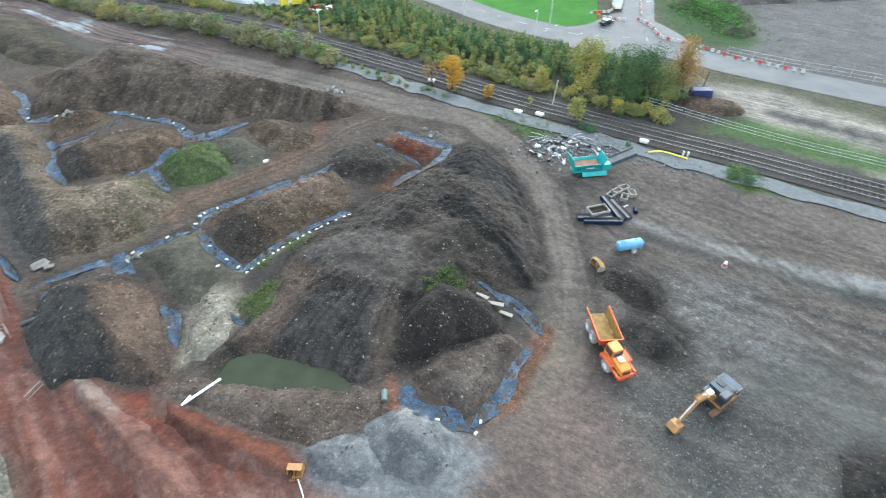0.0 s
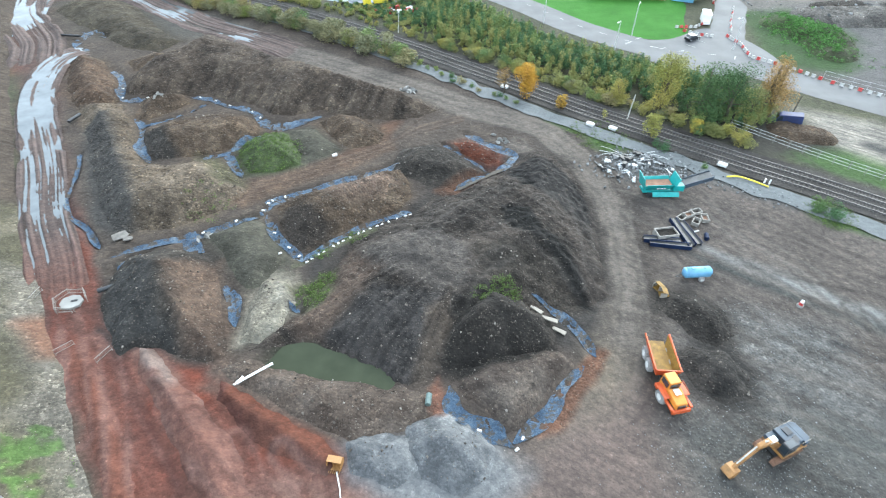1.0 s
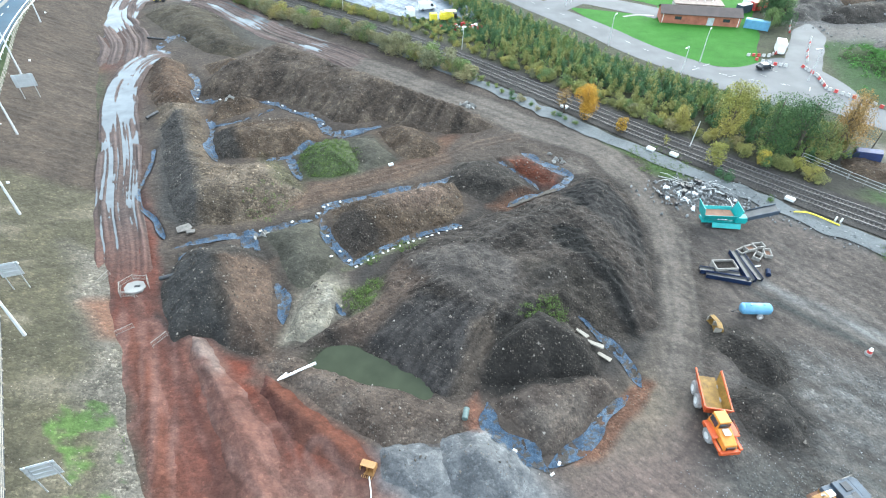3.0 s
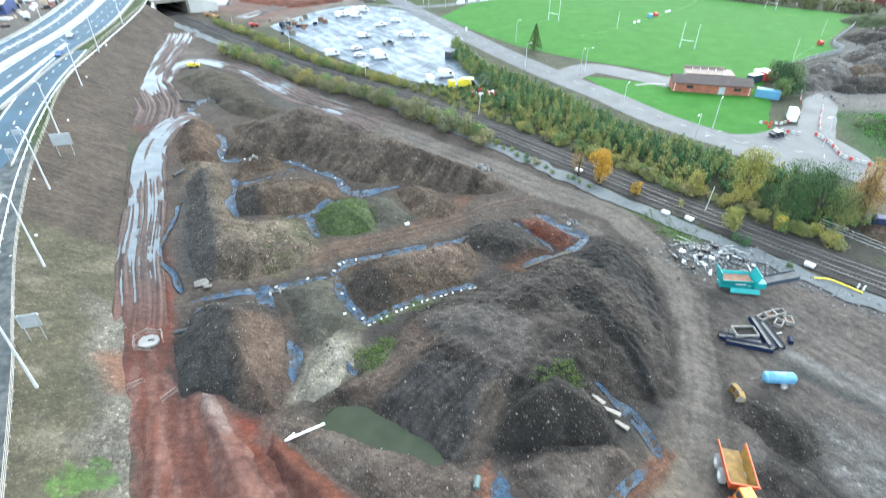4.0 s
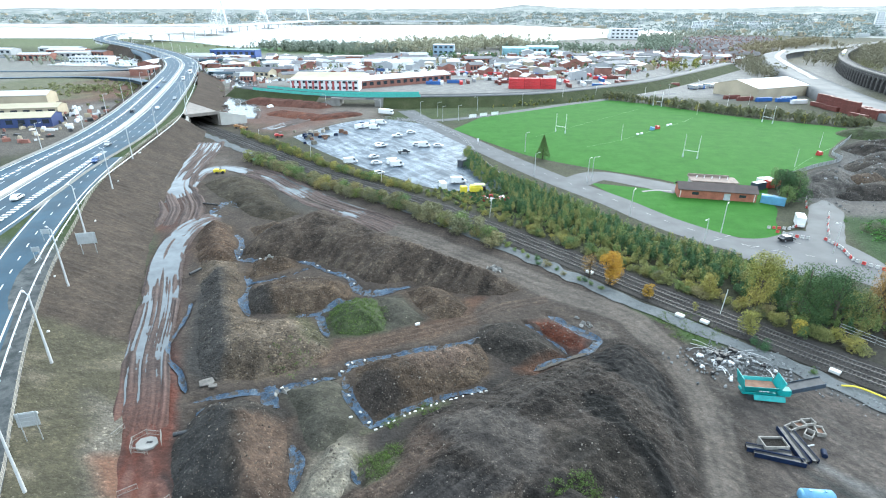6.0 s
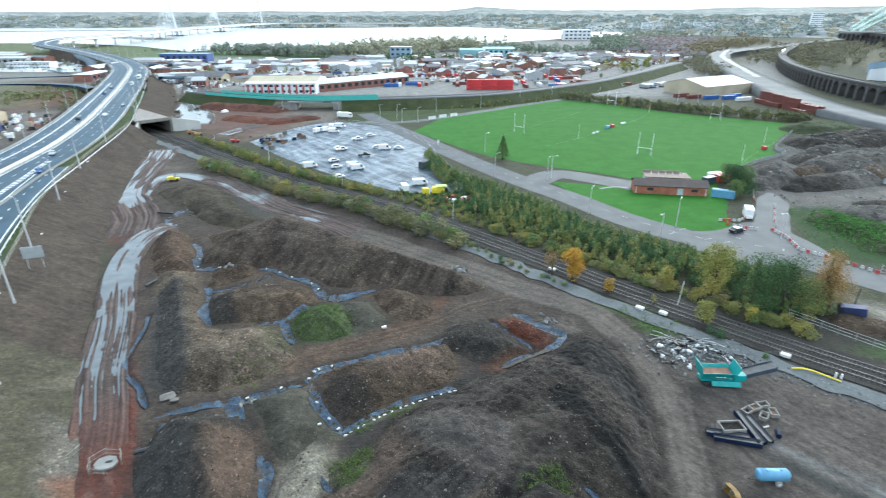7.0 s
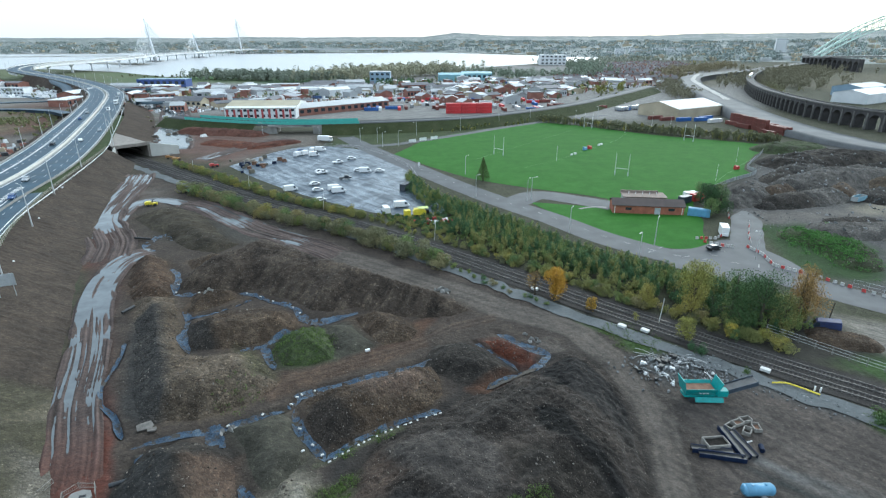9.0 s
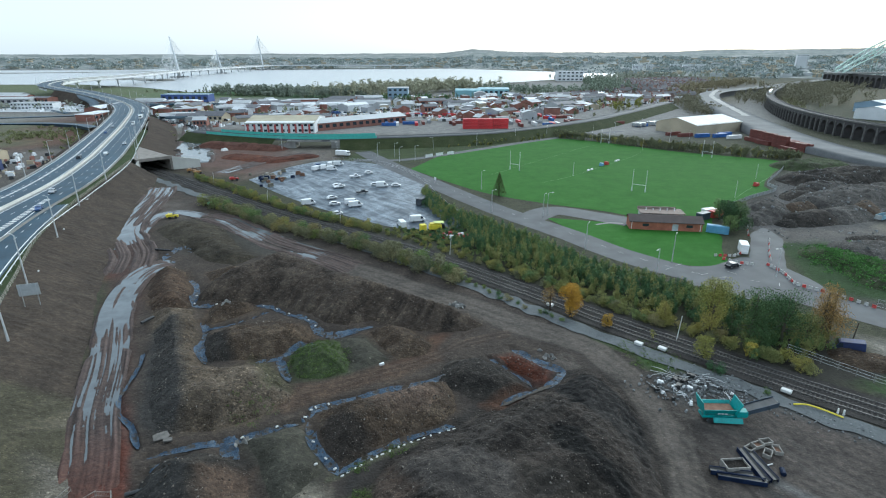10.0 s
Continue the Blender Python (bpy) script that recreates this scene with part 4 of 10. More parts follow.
        lay((np.abs(near - 1.15) if k % 3 else near) - (0.26 if k % 3 else 0.5) + 0.25 * nz(x, y, 3, k), shade, 0.22, 0.0, 0.1, 0.45)
    lay(poly_dist(x, y, [(24, 44), (27, 40), (24, 30), (18, 26), (14, 28), (21, 36)]), (0.24, 0.20, 0.155), 2, 0.1)
    lay(poly_dist(x, y, [(16, 30), (28, 34), (26, 20), (10, 12), (8, 25)]), (0.20, 0.155, 0.135), 3, 0.1, 0.4)
    lay(line_dist(x, y, [(0, 100), (-6, 90), (-16, 83), (-25, 78), (-41, 73)]) - 1.8, (0.16, 0.098, 0.068), 1)
    lay(poly_dist(x, y, [(28, 106), (38, 97.5), (47, 90), (49, 86), (40, 85), (36, 93), (30, 100)]), (0.10, 0.165, 0.05), 1.2)
    lay(poly_dist(x, y, [(67, 70), (77, 63), (75, 58), (68, 63)]), (0.07, 0.15, 0.03), 1.5)
    lay(poly_dist(x, y, [(38, 84), (50, 86), (60, 77), (70, 68), (66, 66), (54, 75), (47, 78), (40, 76)]), (0.155, 0.155, 0.15), 1.5, 0, 1)
    lay(poly_dist(x, y, [(-100, 178), (-80, 190), (-40, 158), (-44, 145), (-60, 150), (-78, 150)]), (0.10, 0.092, 0.078), 3, 0.2)
    lay(poly_dist(x, y, [(-300, 440), (-262, 452), (-236, 400), (-232, 350), (-262, 352), (-290, 385)]), (0.25, 0.125, 0.085), 6, 0.2)
    lay(poly_dist(x, y, [(-262, 340), (-236, 345), (-215, 300), (-205, 262), (-232, 262), (-252, 300)]), (0.30, 0.27, 0.24), 5, 0.3)
    lay(poly_dist(x, y, [(-134, 272), (-138, 308), (-158, 372), (-118, 350), (-84, 318), (-78, 296), (-96, 262)]), (0.22, 0.130, 0.100), 4, 0.3)
    # red mud of the tracks
    lay(poly_dist(x, y, [(-104, 158), (-96, 152), (-84, 133), (-88, 128), (-96, 138)]), (0.20, 0.105, 0.080), 2.0)
    lay(line_dist(x, y, TRACK) - 4.0, (0.135, 0.088, 0.074), 1.5, 0.1, 0)
    lay(line_dist(x, y, TRACK[:6]) - 4.0, (0.20, 0.098, 0.078), 1.6, 0.0, 0)
    lay(poly_dist(x, y, RED), (0.215, 0.068, 0.043), 0.9, 0.0, 0)
    for run, half, colour, soft in RED_BANDS:
        lay(line_dist(x, y, run) - half, colour, soft, power=0.9)
    lay(poly_dist(x, y, [(-25, 39), (-16, 34.5), (-7, 30), (-4, 31), (-13, 36), (-21, 40)]), (0.20, 0.155, 0.125), 1.2)
    lay(poly_dist(x, y, [(-22.5, 42), (-17, 40.5), (-11, 38.6), (1, 36.4), (3, 32), (-7, 31), (-16, 35.3), (-21.5, 38)]), (0.175, 0.14, 0.112), 1.2)
    lay(poly_dist(x, y, [(-9, 30.5), (0, 31), (10, 29), (12, 25), (6, 20), (-4, 24)]), (0.27, 0.275, 0.28), 1.6)
    lay(poly_dist(x, y, POND), (0.06, 0.065, 0.045), 1.5)
    lay(poly_dist(x, y, [(25, 50), (29, 50), (28, 44), (24, 42)]), (0.20, 0.17, 0.14), 1)
    lay(poly_dist(x, y, [(-13, 62), (-4, 67), (8, 79), (14, 86), (25, 88), (31, 82), (32, 68), (29, 49), (25, 43), (20, 40), (3, 39), (-15, 47)]), (0.075, 0.068, 0.062), 1.5)
    # earth spilt round the heaps
    for h in HEAPS:
        at = np.array(h["outline"])
        close = (np.abs(x - at[:, 0].mean()) < np.ptp(at[:, 0]) / 2 + 8) & (np.abs(y - at[:, 1].mean()) < np.ptp(at[:, 1]) / 2 + 8)
        best = np.full(len(x), 1e3)
        best[close] = poly_dist(x[close], y[close], h["outline"])
        lay(best - 0.5, tuple(c / DAMP for c in TONE[h["material"].name][1]), 1.0, 0, 0, 0.8, TONE[h["material"].name][3] * 0.5)
    lay(poly_dist(x, y, POND), (0.055, 0.065, 0.04), 1.5)
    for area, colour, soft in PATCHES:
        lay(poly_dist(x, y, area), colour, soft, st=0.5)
    for k, (run, shade) in enumerate(RED_TYRES):
        lay(np.abs(line_dist(x, y, run) - 1.1) - 0.32 + 0.3 * nz(x, y, 2.5, k), shade, 0.35, 0.0, 0.0, 0.8)
    for k, off in enumerate((-1.3, -0.5, 0.4, 1.2)):
        run = [(-27 + off * 0.5, 76 - off), (-24, 79.5 + off), (-17.5, 82.5 + off), (-9.5, 86.5 + off), (-1, 91.5 + off), (5, 97 + off), (14, 101 + off)]
        lay(line_dist(x, y, run) - 0.2 + 0.2 * nz(x, y, 2, k), ((0.10, 0.066, 0.048), (0.21, 0.155, 0.12))[k % 2], 0.25, power=0.6)
    # grass by the pitch road and beyond
    lay(line_dist(x, y, RAIL) - 5.5, (0.10, 0.095, 0.08), 1.0, st=0.5)
    lay(poly_dist(x, y, [(-48, 352), (88, 404), (90, 396), (-20, 300), (-55, 305)]), (0.085, 0.12, 0.04), 3)
    n, w = len(ys), len(xs)
    k = np.arange(n * w).reshape(n, w)
    faces = np.stack([k[:-1, :-1], k[:-1, 1:], k[1:, 1:], k[1:, :-1]], -1).reshape(-1, 4)
    me = bpy.data.meshes.new("ground")
    me.vertices.add(len(x))
    me.vertices.foreach_set("co", np.stack([x, y, z], 1).ravel())
    me.loops.add(faces.size)
    me.loops.foreach_set("vertex_index", faces.ravel().astype(np.int32))
    me.polygons.add(len(faces))
    me.polygons.foreach_set("loop_start", np.arange(0, faces.size, 4, dtype=np.int32))
    me.update(calc_edges=True)
    me.polygons.foreach_set("use_smooth", np.ones(len(faces), bool))
    col = me.attributes.new("tone", "FLOAT_COLOR", "POINT")
    col.data.foreach_set("color", np.hstack([tone, np.ones((len(x), 1))]).ravel())
    for name, values in (("wet", wet), ("streak", streak), ("stony", stony)):
        me.attributes.new(name, "FLOAT", "POINT").data.foreach_set("value", values)
    me.materials.append(GROUND)
    structure(new("ground", me), "muddy churned earth of a cleared works site with grass verges", "ground")


build_ground()


# ---- strips and lofts ----
def strip(name, pts, width, material, lift=0.05, step=2.0, across=2, rag=0.0, drape=True, crumple=0.0, parent=None, seed=0, shift=0.0, skirt=0.0, label="", over=False):
    """A band of that width along a line, laid on the ground or at the line's own height."""
    p = smooth_line(pts, step)
    s = sides(p)
    t = np.linspace(-0.5, 0.5, across + 1)
    run = np.cumsum(np.r_[0, np.linalg.norm(np.diff(p[:, :2], axis=0), axis=1)])
    wv = width * (1 + rag * nz(run, run * 0, 3.0, seed + 1))
    mid = shift + rag * width * 0.4 * nz(run, run * 0 + 50, 4.0, seed + 2)
    ends = np.minimum(1, np.minimum(run, run[-1] - run) / (width * 1.2) + (0.15 if rag else 1))
    xy = p[:, None, :2] + s[:, None, :] * (mid[:, None] + (wv * ends)[:, None] * t[None])[..., None]
    x, y = xy[..., 0], xy[..., 1]
    z = ((top_z if over else gz)(x, y) if drape else np.repeat(p[:, 2:3], across + 1, 1)) + lift
    if crumple:
        z = z + crumple * fbm(x, y, 1.1, seed + 5)
    n, w = x.shape
    v = np.stack([x, y, z], -1).reshape(-1, 3)
    k = np.arange(n * w).reshape(n, w)
    f = [tuple(q) for q in np.stack([k[:-1, :-1], k[1:, :-1], k[1:, 1:], k[:-1, 1:]], -1).reshape(-1, 4)[:, ::-1]]
    v = [tuple(q) for q in v]
    if skirt:
        for col in (k[:, 0], k[:, -1]):
            base = len(v)
            v += [(v[i][0], v[i][1], v[i][2] - skirt) for i in col]
            f += [(col[i], col[i + 1], base + i + 1, base + i) for i in range(n - 1)]
    ob = new(name, mesh_of(name, v, f, True))
    ob.data.materials.append(material)
    ob.parent = parent
    if label:
        ob["label"] = label
    return ob


def loft(name, top, foot, material, across=10, step=2.5, sag=0.0, rough=0.15, ridged=False):
    """A bank between a top line with heights and a foot line on the ground."""
    a, n = smooth_line(top, step), 0
    b = smooth_line(foot, step)
    n = len(a)
    u = np.linspace(0, len(b) - 1, n)
    b = np.stack([np.interp(u, np.arange(len(b)), b[:, i]) for i in (0, 1)], 1)
    t = np.linspace(0, 1, across + 1)
    x = a[:, None, 0] * (1 - t) + b[:, None, 0] * t
    y = a[:, None, 1] * (1 - t) + b[:, None, 1] * t
    z = a[:, None, 2] * (1 - t) + (-0.4) * t + sag * np.sin(np.pi * t)[None]
    z = z + rough * fbm(x, y, 6, 4) * np.minimum(1, 4 * t)[None]
    if ridged:  # cleats of the machine that graded the bank up and down
        row = np.arange(n)[:, None] * step
        fade = np.clip((y - 76) / 6, 0, 1) * np.clip((200 - y) / 60, 0.3, 1) * np.minimum(1, np.minimum(8 * t, 8 * (1 - t)))[None]
        z = z + fade * 0.16 * np.maximum(nz(row + 0.5 * nz(x, y, 4, 3), np.floor(t * 5)[None] + 0 * x, 0.85, 8), -0.3)
    k = np.arange(n * (across + 1)).reshape(n, across + 1)
    f = np.stack([k[:-1, :-1], k[1:, :-1], k[1:, 1:], k[:-1, 1:]], -1).reshape(-1, 4)
    ob = new(name, mesh_of(name, np.stack([x, y, z], -1).reshape(-1, 3), f, True))
    ob.data.materials.append(material)
    return ob


def paint_bank(ob):
    """Tones of the graded bank: bare topsoil, further along thin grass, gravel at the foot and weeds."""
    v = np.array([q.co[:] for q in ob.data.vertices])
    x, y, z = v.T
    rag = fbm(x, y, 9, 41)
    tone = np.tile(np.array((0.054, 0.043, 0.034)), (len(x), 1)) * (1 + 0.22 * fbm(x, y, 14, 45) + 0.15 * fbm(x, y, 2, 46))[:, None]
    stony = np.full(len(x), 0.12)

    def over(k, colour, st):
        k = np.clip(k, 0, 1)
        tone[:] = tone * (1 - k[:, None]) + np.array(colour) * k[:, None]
        stony[:] = stony * (1 - k) + st * k
    near = (78 + 4 * rag - y) / 3
    over(near, (0.062, 0.057, 0.038), 0.35)
    over(np.minimum(near, 2.2 * fbm(x, y, 12, 47)), (0.055, 0.050, 0.034), 0.2)
    over(np.minimum(near, 2.6 * fbm(x, y, 5, 48) - 0.4), (0.11, 0.098, 0.072), 0.6)
    gravel = poly_dist(x, y, [(-58.1, 61.1), (-50, 63), (-42, 45), (-38, 41.5), (-31, 32.4), (-22, 18), (-32, 18), (-37.7, 32.4), (-43, 36.8), (-48.3, 48.9)])
    over(np.minimum(near, 0.5 - (gravel + 2.5 * rag) / 3), (0.118, 0.108, 0.090), 0.9)
    over(np.minimum(near, 0.5 - (poly_dist(x, y, [(-46, 53), (-44, 48), (-41, 45), (-45, 44), (-49, 50)]) + 1.5 * rag) / 2), (0.13, 0.075, 0.052), 0.3)
    over(np.minimum(0.7, 3.0 * fbm(x, y, 2.2, 49)) * (poly_dist(x, y, [(-42, 32.5), (-39.9, 33.1), (-35.9, 29.8), (-32, 22), (-36, 22), (-39, 28)]) + 2.5 * rag < 1.2), (0.06, 0.115, 0.026), 0.2)
    ob.data.attributes.new("tone", "FLOAT_COLOR", "POINT").data.foreach_set("color", np.hstack([tone, np.ones((len(x), 1))]).ravel())
    ob.data.attributes.new("stony", "FLOAT", "POINT").data.foreach_set("value", stony)
    return ob


# ---- motorway on its bank ----
structure(paint_bank(loft("embankment_near", FENCE, FOOT, GROUND, 24, 0.35, rough=0.35, ridged=True)), "graded brown topsoil bank below the motorway, thin grass and gravel further along", "embankment")
structure(loft("embankment_far", [(-158, 273, 7), (-168, 295, 7), (-183, 330, 7), (-203, 375, 7), (-226, 420, 7), (-250, 470, 7)], [(-138, 281), (-150, 308), (-166, 340), (-184, 378), (-210, 432), (-238, 480)], M_SOILBANK), "brown topsoil bank beyond the railway", "embankment")
med = smooth_line(MEDIAN, 6)
ms = sides(med)


def offset(d, k0=0, k1=None, dz=0.0):
    q = med.copy()
    q[:, :2] += ms * d
    q[:, 2] += dz
    return [tuple(p) for p in q[k0:k1]]


END = int(np.sum(med[:, 1] < 760))
structure(loft("embankment_west", offset(15.5, 0, END, -0.1)[::4], [p[:2] for p in offset(29, 0, END)[::4]], M_SOILBANK), "dull grassed bank on the far side of the motorway", "embankment")


def fill(name, left, right, material, across=4, step=3.0):
    """A surface between two lines that both have heights."""
    a, b = smooth_line(left, step), smooth_line(right, step)
    n = max(len(a), len(b))
    a = np.stack([np.interp(np.linspace(0, len(a) - 1, n), np.arange(len(a)), a[:, i]) for i in range(3)], 1)
    b = np.stack([np.interp(np.linspace(0, len(b) - 1, n), np.arange(len(b)), b[:, i]) for i in range(3)], 1)
    t = np.linspace(0, 1, across + 1)[None, :, None]
    g = a[:, None] * (1 - t) + b[:, None] * t
    k = np.arange(n * (across + 1)).reshape(n, across + 1)
    f = np.stack([k[:-1, :-1], k[1:, :-1], k[1:, 1:], k[:-1, 1:]], -1).reshape(-1, 4)
    ob = new(name, mesh_of(name, g.reshape(-1, 3), f, True))
    ob.data.materials.append(material)
    return ob


M_VERGE = soil("verge_grass_and_gravel", (0.06, 0.085, 0.035), (0.105, 0.15, 0.055), (0.17, 0.18, 0.11), 0.3, 0.1)
vn, vl, vb = M_VERGE.node_tree.nodes, M_VERGE.node_tree.links, M_VERGE.node_tree.nodes["Principled BSDF"]
vco = vn.new("ShaderNodeTexCoord").outputs["Object"]
vsep = vn.new("ShaderNodeSeparateXYZ")
vl.new(vco, vsep.inputs[0])
vrange = vn.new("ShaderNodeMapRange")  # the sown grass thins out into grey gravel towards the near end
vrange.inputs["From Min"].default_value, vrange.inputs["From Max"].default_value = 99, 109
vl.new(vsep.outputs["Y"], vrange.inputs["Value"])
vnoise = noise_node(vn, vl, vco, 0.5, 5, 0.65)
vl.new(mix(vn, vl, ramp(vn, vl, vnoise, ((0.38, (0.055, 0.060, 0.062)), (0.6, (0.115, 0.120, 0.118)))), vb.inputs["Base Color"].links[0].from_socket, vrange.outputs[0]), vb.inputs["Base Color"])
structure(fill("verge", offset(-11.5, 0, int(np.sum(med[:, 1] < 385)), -0.25), [(x, y, z - 0.02) for x, y, z in FENCE] + [(-166, 292, 7), (-183, 330, 7), (-203, 375, 7)], M_VERGE, 6), "thin grass and gravel verge beside the motorway", "verge")
road = structure(strip("motorway", MEDIAN, 29, M_TARMAC, 0.0, 5, 6, drape=False, skirt=1.0), "wet blue-grey dual carriageway with white markings", "road")
slip = structure(strip("slip_road", SLIP, 8.6, M_TARMAC, 0.05, 3, 2, drape=False, skirt=0.6), "wet tarmac slip road", "road")
strip("central_reserve", [(x, y, z + 0.06) for x, y, z in MEDIAN], 2.6, M_CONC, 0, 5, 2, drape=False, parent=road, label="pale concrete central reserve", skirt=0.05)
for d in (-13.6, -1.9, 1.9, 13.6):
    strip("edge_line", [(x, y, z + 0.03) for x, y, z in MEDIAN], 0.38, M_LINE, 0, 5, 1, drape=False, parent=road, shift=d)
for d in (-3.7, 3.7):
    strip("edge_line", [(x, y, z + 0.085) for x, y, z in SLIP], 0.32, M_LINE, 0, 3, 1, drape=False, parent=slip, shift=d)


def dashes(pts, d, on, gap, width, lift, g):
    p = smooth_line(pts, 1.0)
    s = sides(p)
    k = 0
    while k + on < len(p):
        a, b = p[k], p[k + on]
        sa, sb = s[k], s[k + on]
        g.add([(a[0] + sa[0] * (d - width), a[1] + sa[1] * (d - width), a[2] + lift), (a[0] + sa[0] * (d + width), a[1] + sa[1] * (d + width), a[2] + lift),
               (b[0] + sb[0] * (d + width), b[1] + sb[1] * (d + width), b[2] + lift), (b[0] + sb[0] * (d - width), b[1] + sb[1] * (d - width), b[2] + lift)], [(3, 2, 1, 0)])
        k += on + gap
    return g


g = Geo()
for d in (-9.8, -5.9, 5.9, 9.8):
    dashes(MEDIAN[2:12], d, 3, 6, 0.10, 0.035, g)
tagged(g.done("lane_marking", M_LINE, road), kind="stuff")
g = Geo()
dashes(SLIP, 0, 2, 5, 0.12, 0.09, g)
tagged(g.done("lane_marking", M_LINE, slip), kind="stuff")
g = Geo()
dashes(MEDIAN[3:10], 8.2, 2, 1, 0.5, 0.04, g)
dashes([(-119, 112, 6.9), (-126, 136, 7.05), (-133, 160, 7.05), (-141, 186, 7.05)], 0, 1, 1, 1.0, 0.06, g)
tagged(g.done("hatching", M_LINE, road), kind="stuff")

# ---- railway ----
M_SLEEPER = plain("stained_concrete_sleeper", (0.068, 0.062, 0.056), 0.9, vary=0.3)
railway = thing("railway", "double track railway on grey-brown ballast between shrubs", "railway", kind="structure")
strip("ballast", RAIL, 9.0, M_BALLAST, 0.14, 3, 4, parent=railway)
strip("cess", RAIL[1:], 3.9, M_CESS, 0.16, 0.8, 4, parent=railway, shift=-7.3, rag=0.3, label="pale grey gravel path beside the track")
rl = smooth_line(RAIL, 2.0)
rs = sides(rl)
for d in (-2.5, -1.0, 1.0, 2.5):
    g = Geo()
    q = rl[:, :2] + rs * d
    w = [(x - n[0] * e, y - n[1] * e, z) for (x, y), n in zip(q, rs) for e, z in ((0.06, 0.2), (0.05, 0.42), (-0.05, 0.42), (-0.06, 0.2))]
    g.add(w, [(4 * i + j, 4 * i + 4 + j, 4 * i + 5 + j, 4 * i + 1 + j) for i in range(len(q) - 1) for j in range(3)])
    g.done("rail", M_RAIL, railway)
g = Geo().box((0, 0, 0), (2.6, 0.26, 0.16), taper=0.94)
first = None
run = smooth_line(RAIL, 0.7)
rn = sides(run)
rest = Geo()
nears = [i for i in range(0, len(run)) if 20 < run[i][0] < 80]
for i in range(len(run)):
    for d in (-1.75, 1.75):
        x, y = run[i] + rn[i] * d
        m = Matrix.Translation((x, y, 0.155)) @ Matrix.Rotation(math.atan2(rn[i][1], rn[i][0]), 4, "Z")
        if 22 < x < 88:
            if first is None:
                first = g.done("sleeper", M_SLEEPER, railway, m=m)
            else:
                o = first.copy()
                scene.collection.objects.link(o)
                o.matrix_basis = m
        else:
            rest.box((0, 0, 0), (2.6, 0.26, 0.16), m)
tagged(rest.done("sleeper_run", M_SLEEPER, railway), kind="stuff")

# ---- the motorway's bridge over the railway ----
M_BUFFCONC = plain("buff_concrete", (0.23, 0.205, 0.18), 0.85, vary=0.2, scale=0.3)
bridge = thing("underbridge", "new cream concrete box carrying the motorway over the railway", "bridge", m=pose(-149, 273, 0, 0, 0, -43), kind="structure")
for y in (-7.5, 7.5):
    Geo().box((-20, y, 3.0), (52, 1.0, 6.2)).done("abutment", M_BUFFCONC, bridge)
Geo().box((-20, 0, 6.35), (52, 16, 0.9)).done("deck", M_BUFFCONC, bridge)
Geo().box((6.3, 0, 6.6), (0.6, 18, 1.5)).done("parapet", M_BUFFCONC, bridge)
Geo().prism([(0, 0), (13, 0), (13, 4.2), (0, 6.9)], -0.3, 0.3, pose(6.3, 8, 0, 0, 0, 75)).done("wing_wall", M_CREAM, bridge)
Geo().prism([(0, 0), (12, 0), (12, 0.9), (0, 6.9)], -0.3, 0.3, pose(6.3, -8, 0, 0, 0, -40)).done("wing_wall", M_CREAM, bridge)

# ---- water ----
def sheet(name, poly, z, material, label, step=None, category="water"):
    g = Geo()
    p = [(x, y, z) for x, y in poly]
    g.add(p, [tuple(range(len(p)))])
    ob = g.done(name, material)
    if ob.data.polygons[0].normal.z < 0:
        ob.data.flip_normals()
    return structure(ob, label, category)


def rounded(poly, step=1.0):
    return [tuple(p) for p in smooth_line(poly + poly[:1], step)[:-1]]


sheet("water_pond", rounded([(-9.5 + (x + 9.5) * 1.22, 40.8 + (y - 40.8) * 1.3) for x, y in POND]), -0.5, M_POND, "still murky green pond at the foot of a heap")
sheet("water_river", SHORE + FARSHORE, 0.4, M_RIVER, "wide pale tidal river with mud banks")

# ---- roads by the pitch ----
def yard_material():
    m, n, l, b = nodes_of("wet_yard")
    co = n.new("ShaderNodeTexCoord").outputs["Object"]
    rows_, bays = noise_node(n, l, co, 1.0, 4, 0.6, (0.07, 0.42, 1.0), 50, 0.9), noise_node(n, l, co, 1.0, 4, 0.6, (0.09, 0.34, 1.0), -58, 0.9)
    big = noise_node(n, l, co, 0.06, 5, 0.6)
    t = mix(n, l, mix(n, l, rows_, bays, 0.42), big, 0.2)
    # pale bands: parking rows, with the wet's sky sheen put into the colour
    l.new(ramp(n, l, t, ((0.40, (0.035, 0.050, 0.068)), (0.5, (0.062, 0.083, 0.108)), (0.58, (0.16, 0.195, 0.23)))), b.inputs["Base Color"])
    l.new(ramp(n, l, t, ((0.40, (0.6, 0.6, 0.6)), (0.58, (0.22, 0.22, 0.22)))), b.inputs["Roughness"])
    b.inputs["Specular IOR Level"].default_value = 0.42
    return m


M_ROADPAINT = plain("worn_road_paint", (0.34, 0.34, 0.33), 0.8, vary=0.4, scale=2.0)
R1 = [(-48, 330), (-29, 290), (-10.5, 256), (11, 216), (27, 189.5), (42, 168), (53.5, 149), (68, 134), (82, 128), (92, 116), (106, 101), (150, 62), (240, -10)]
r1 = structure(strip("access_road", R1, 10.6, M_ROADGREY, 0.06, 3, 3, shift=-1.2), "damp grey tarmac road past the sports field", "road")
structure(strip("gate_road", [(84, 128), (92, 142), (101, 158), (109, 174)], 9, M_ROADGREY, 0.075, 3, 2, rag=0.05), "dusty grey site entrance road", "road")
sheet("junction", rounded([(60, 140), (74, 139), (88, 146), (95, 136), (95, 120), (80, 116), (66, 122)], 2), 0.07, M_ROADGREY, "wide grey tarmac junction with worn markings", category="road")
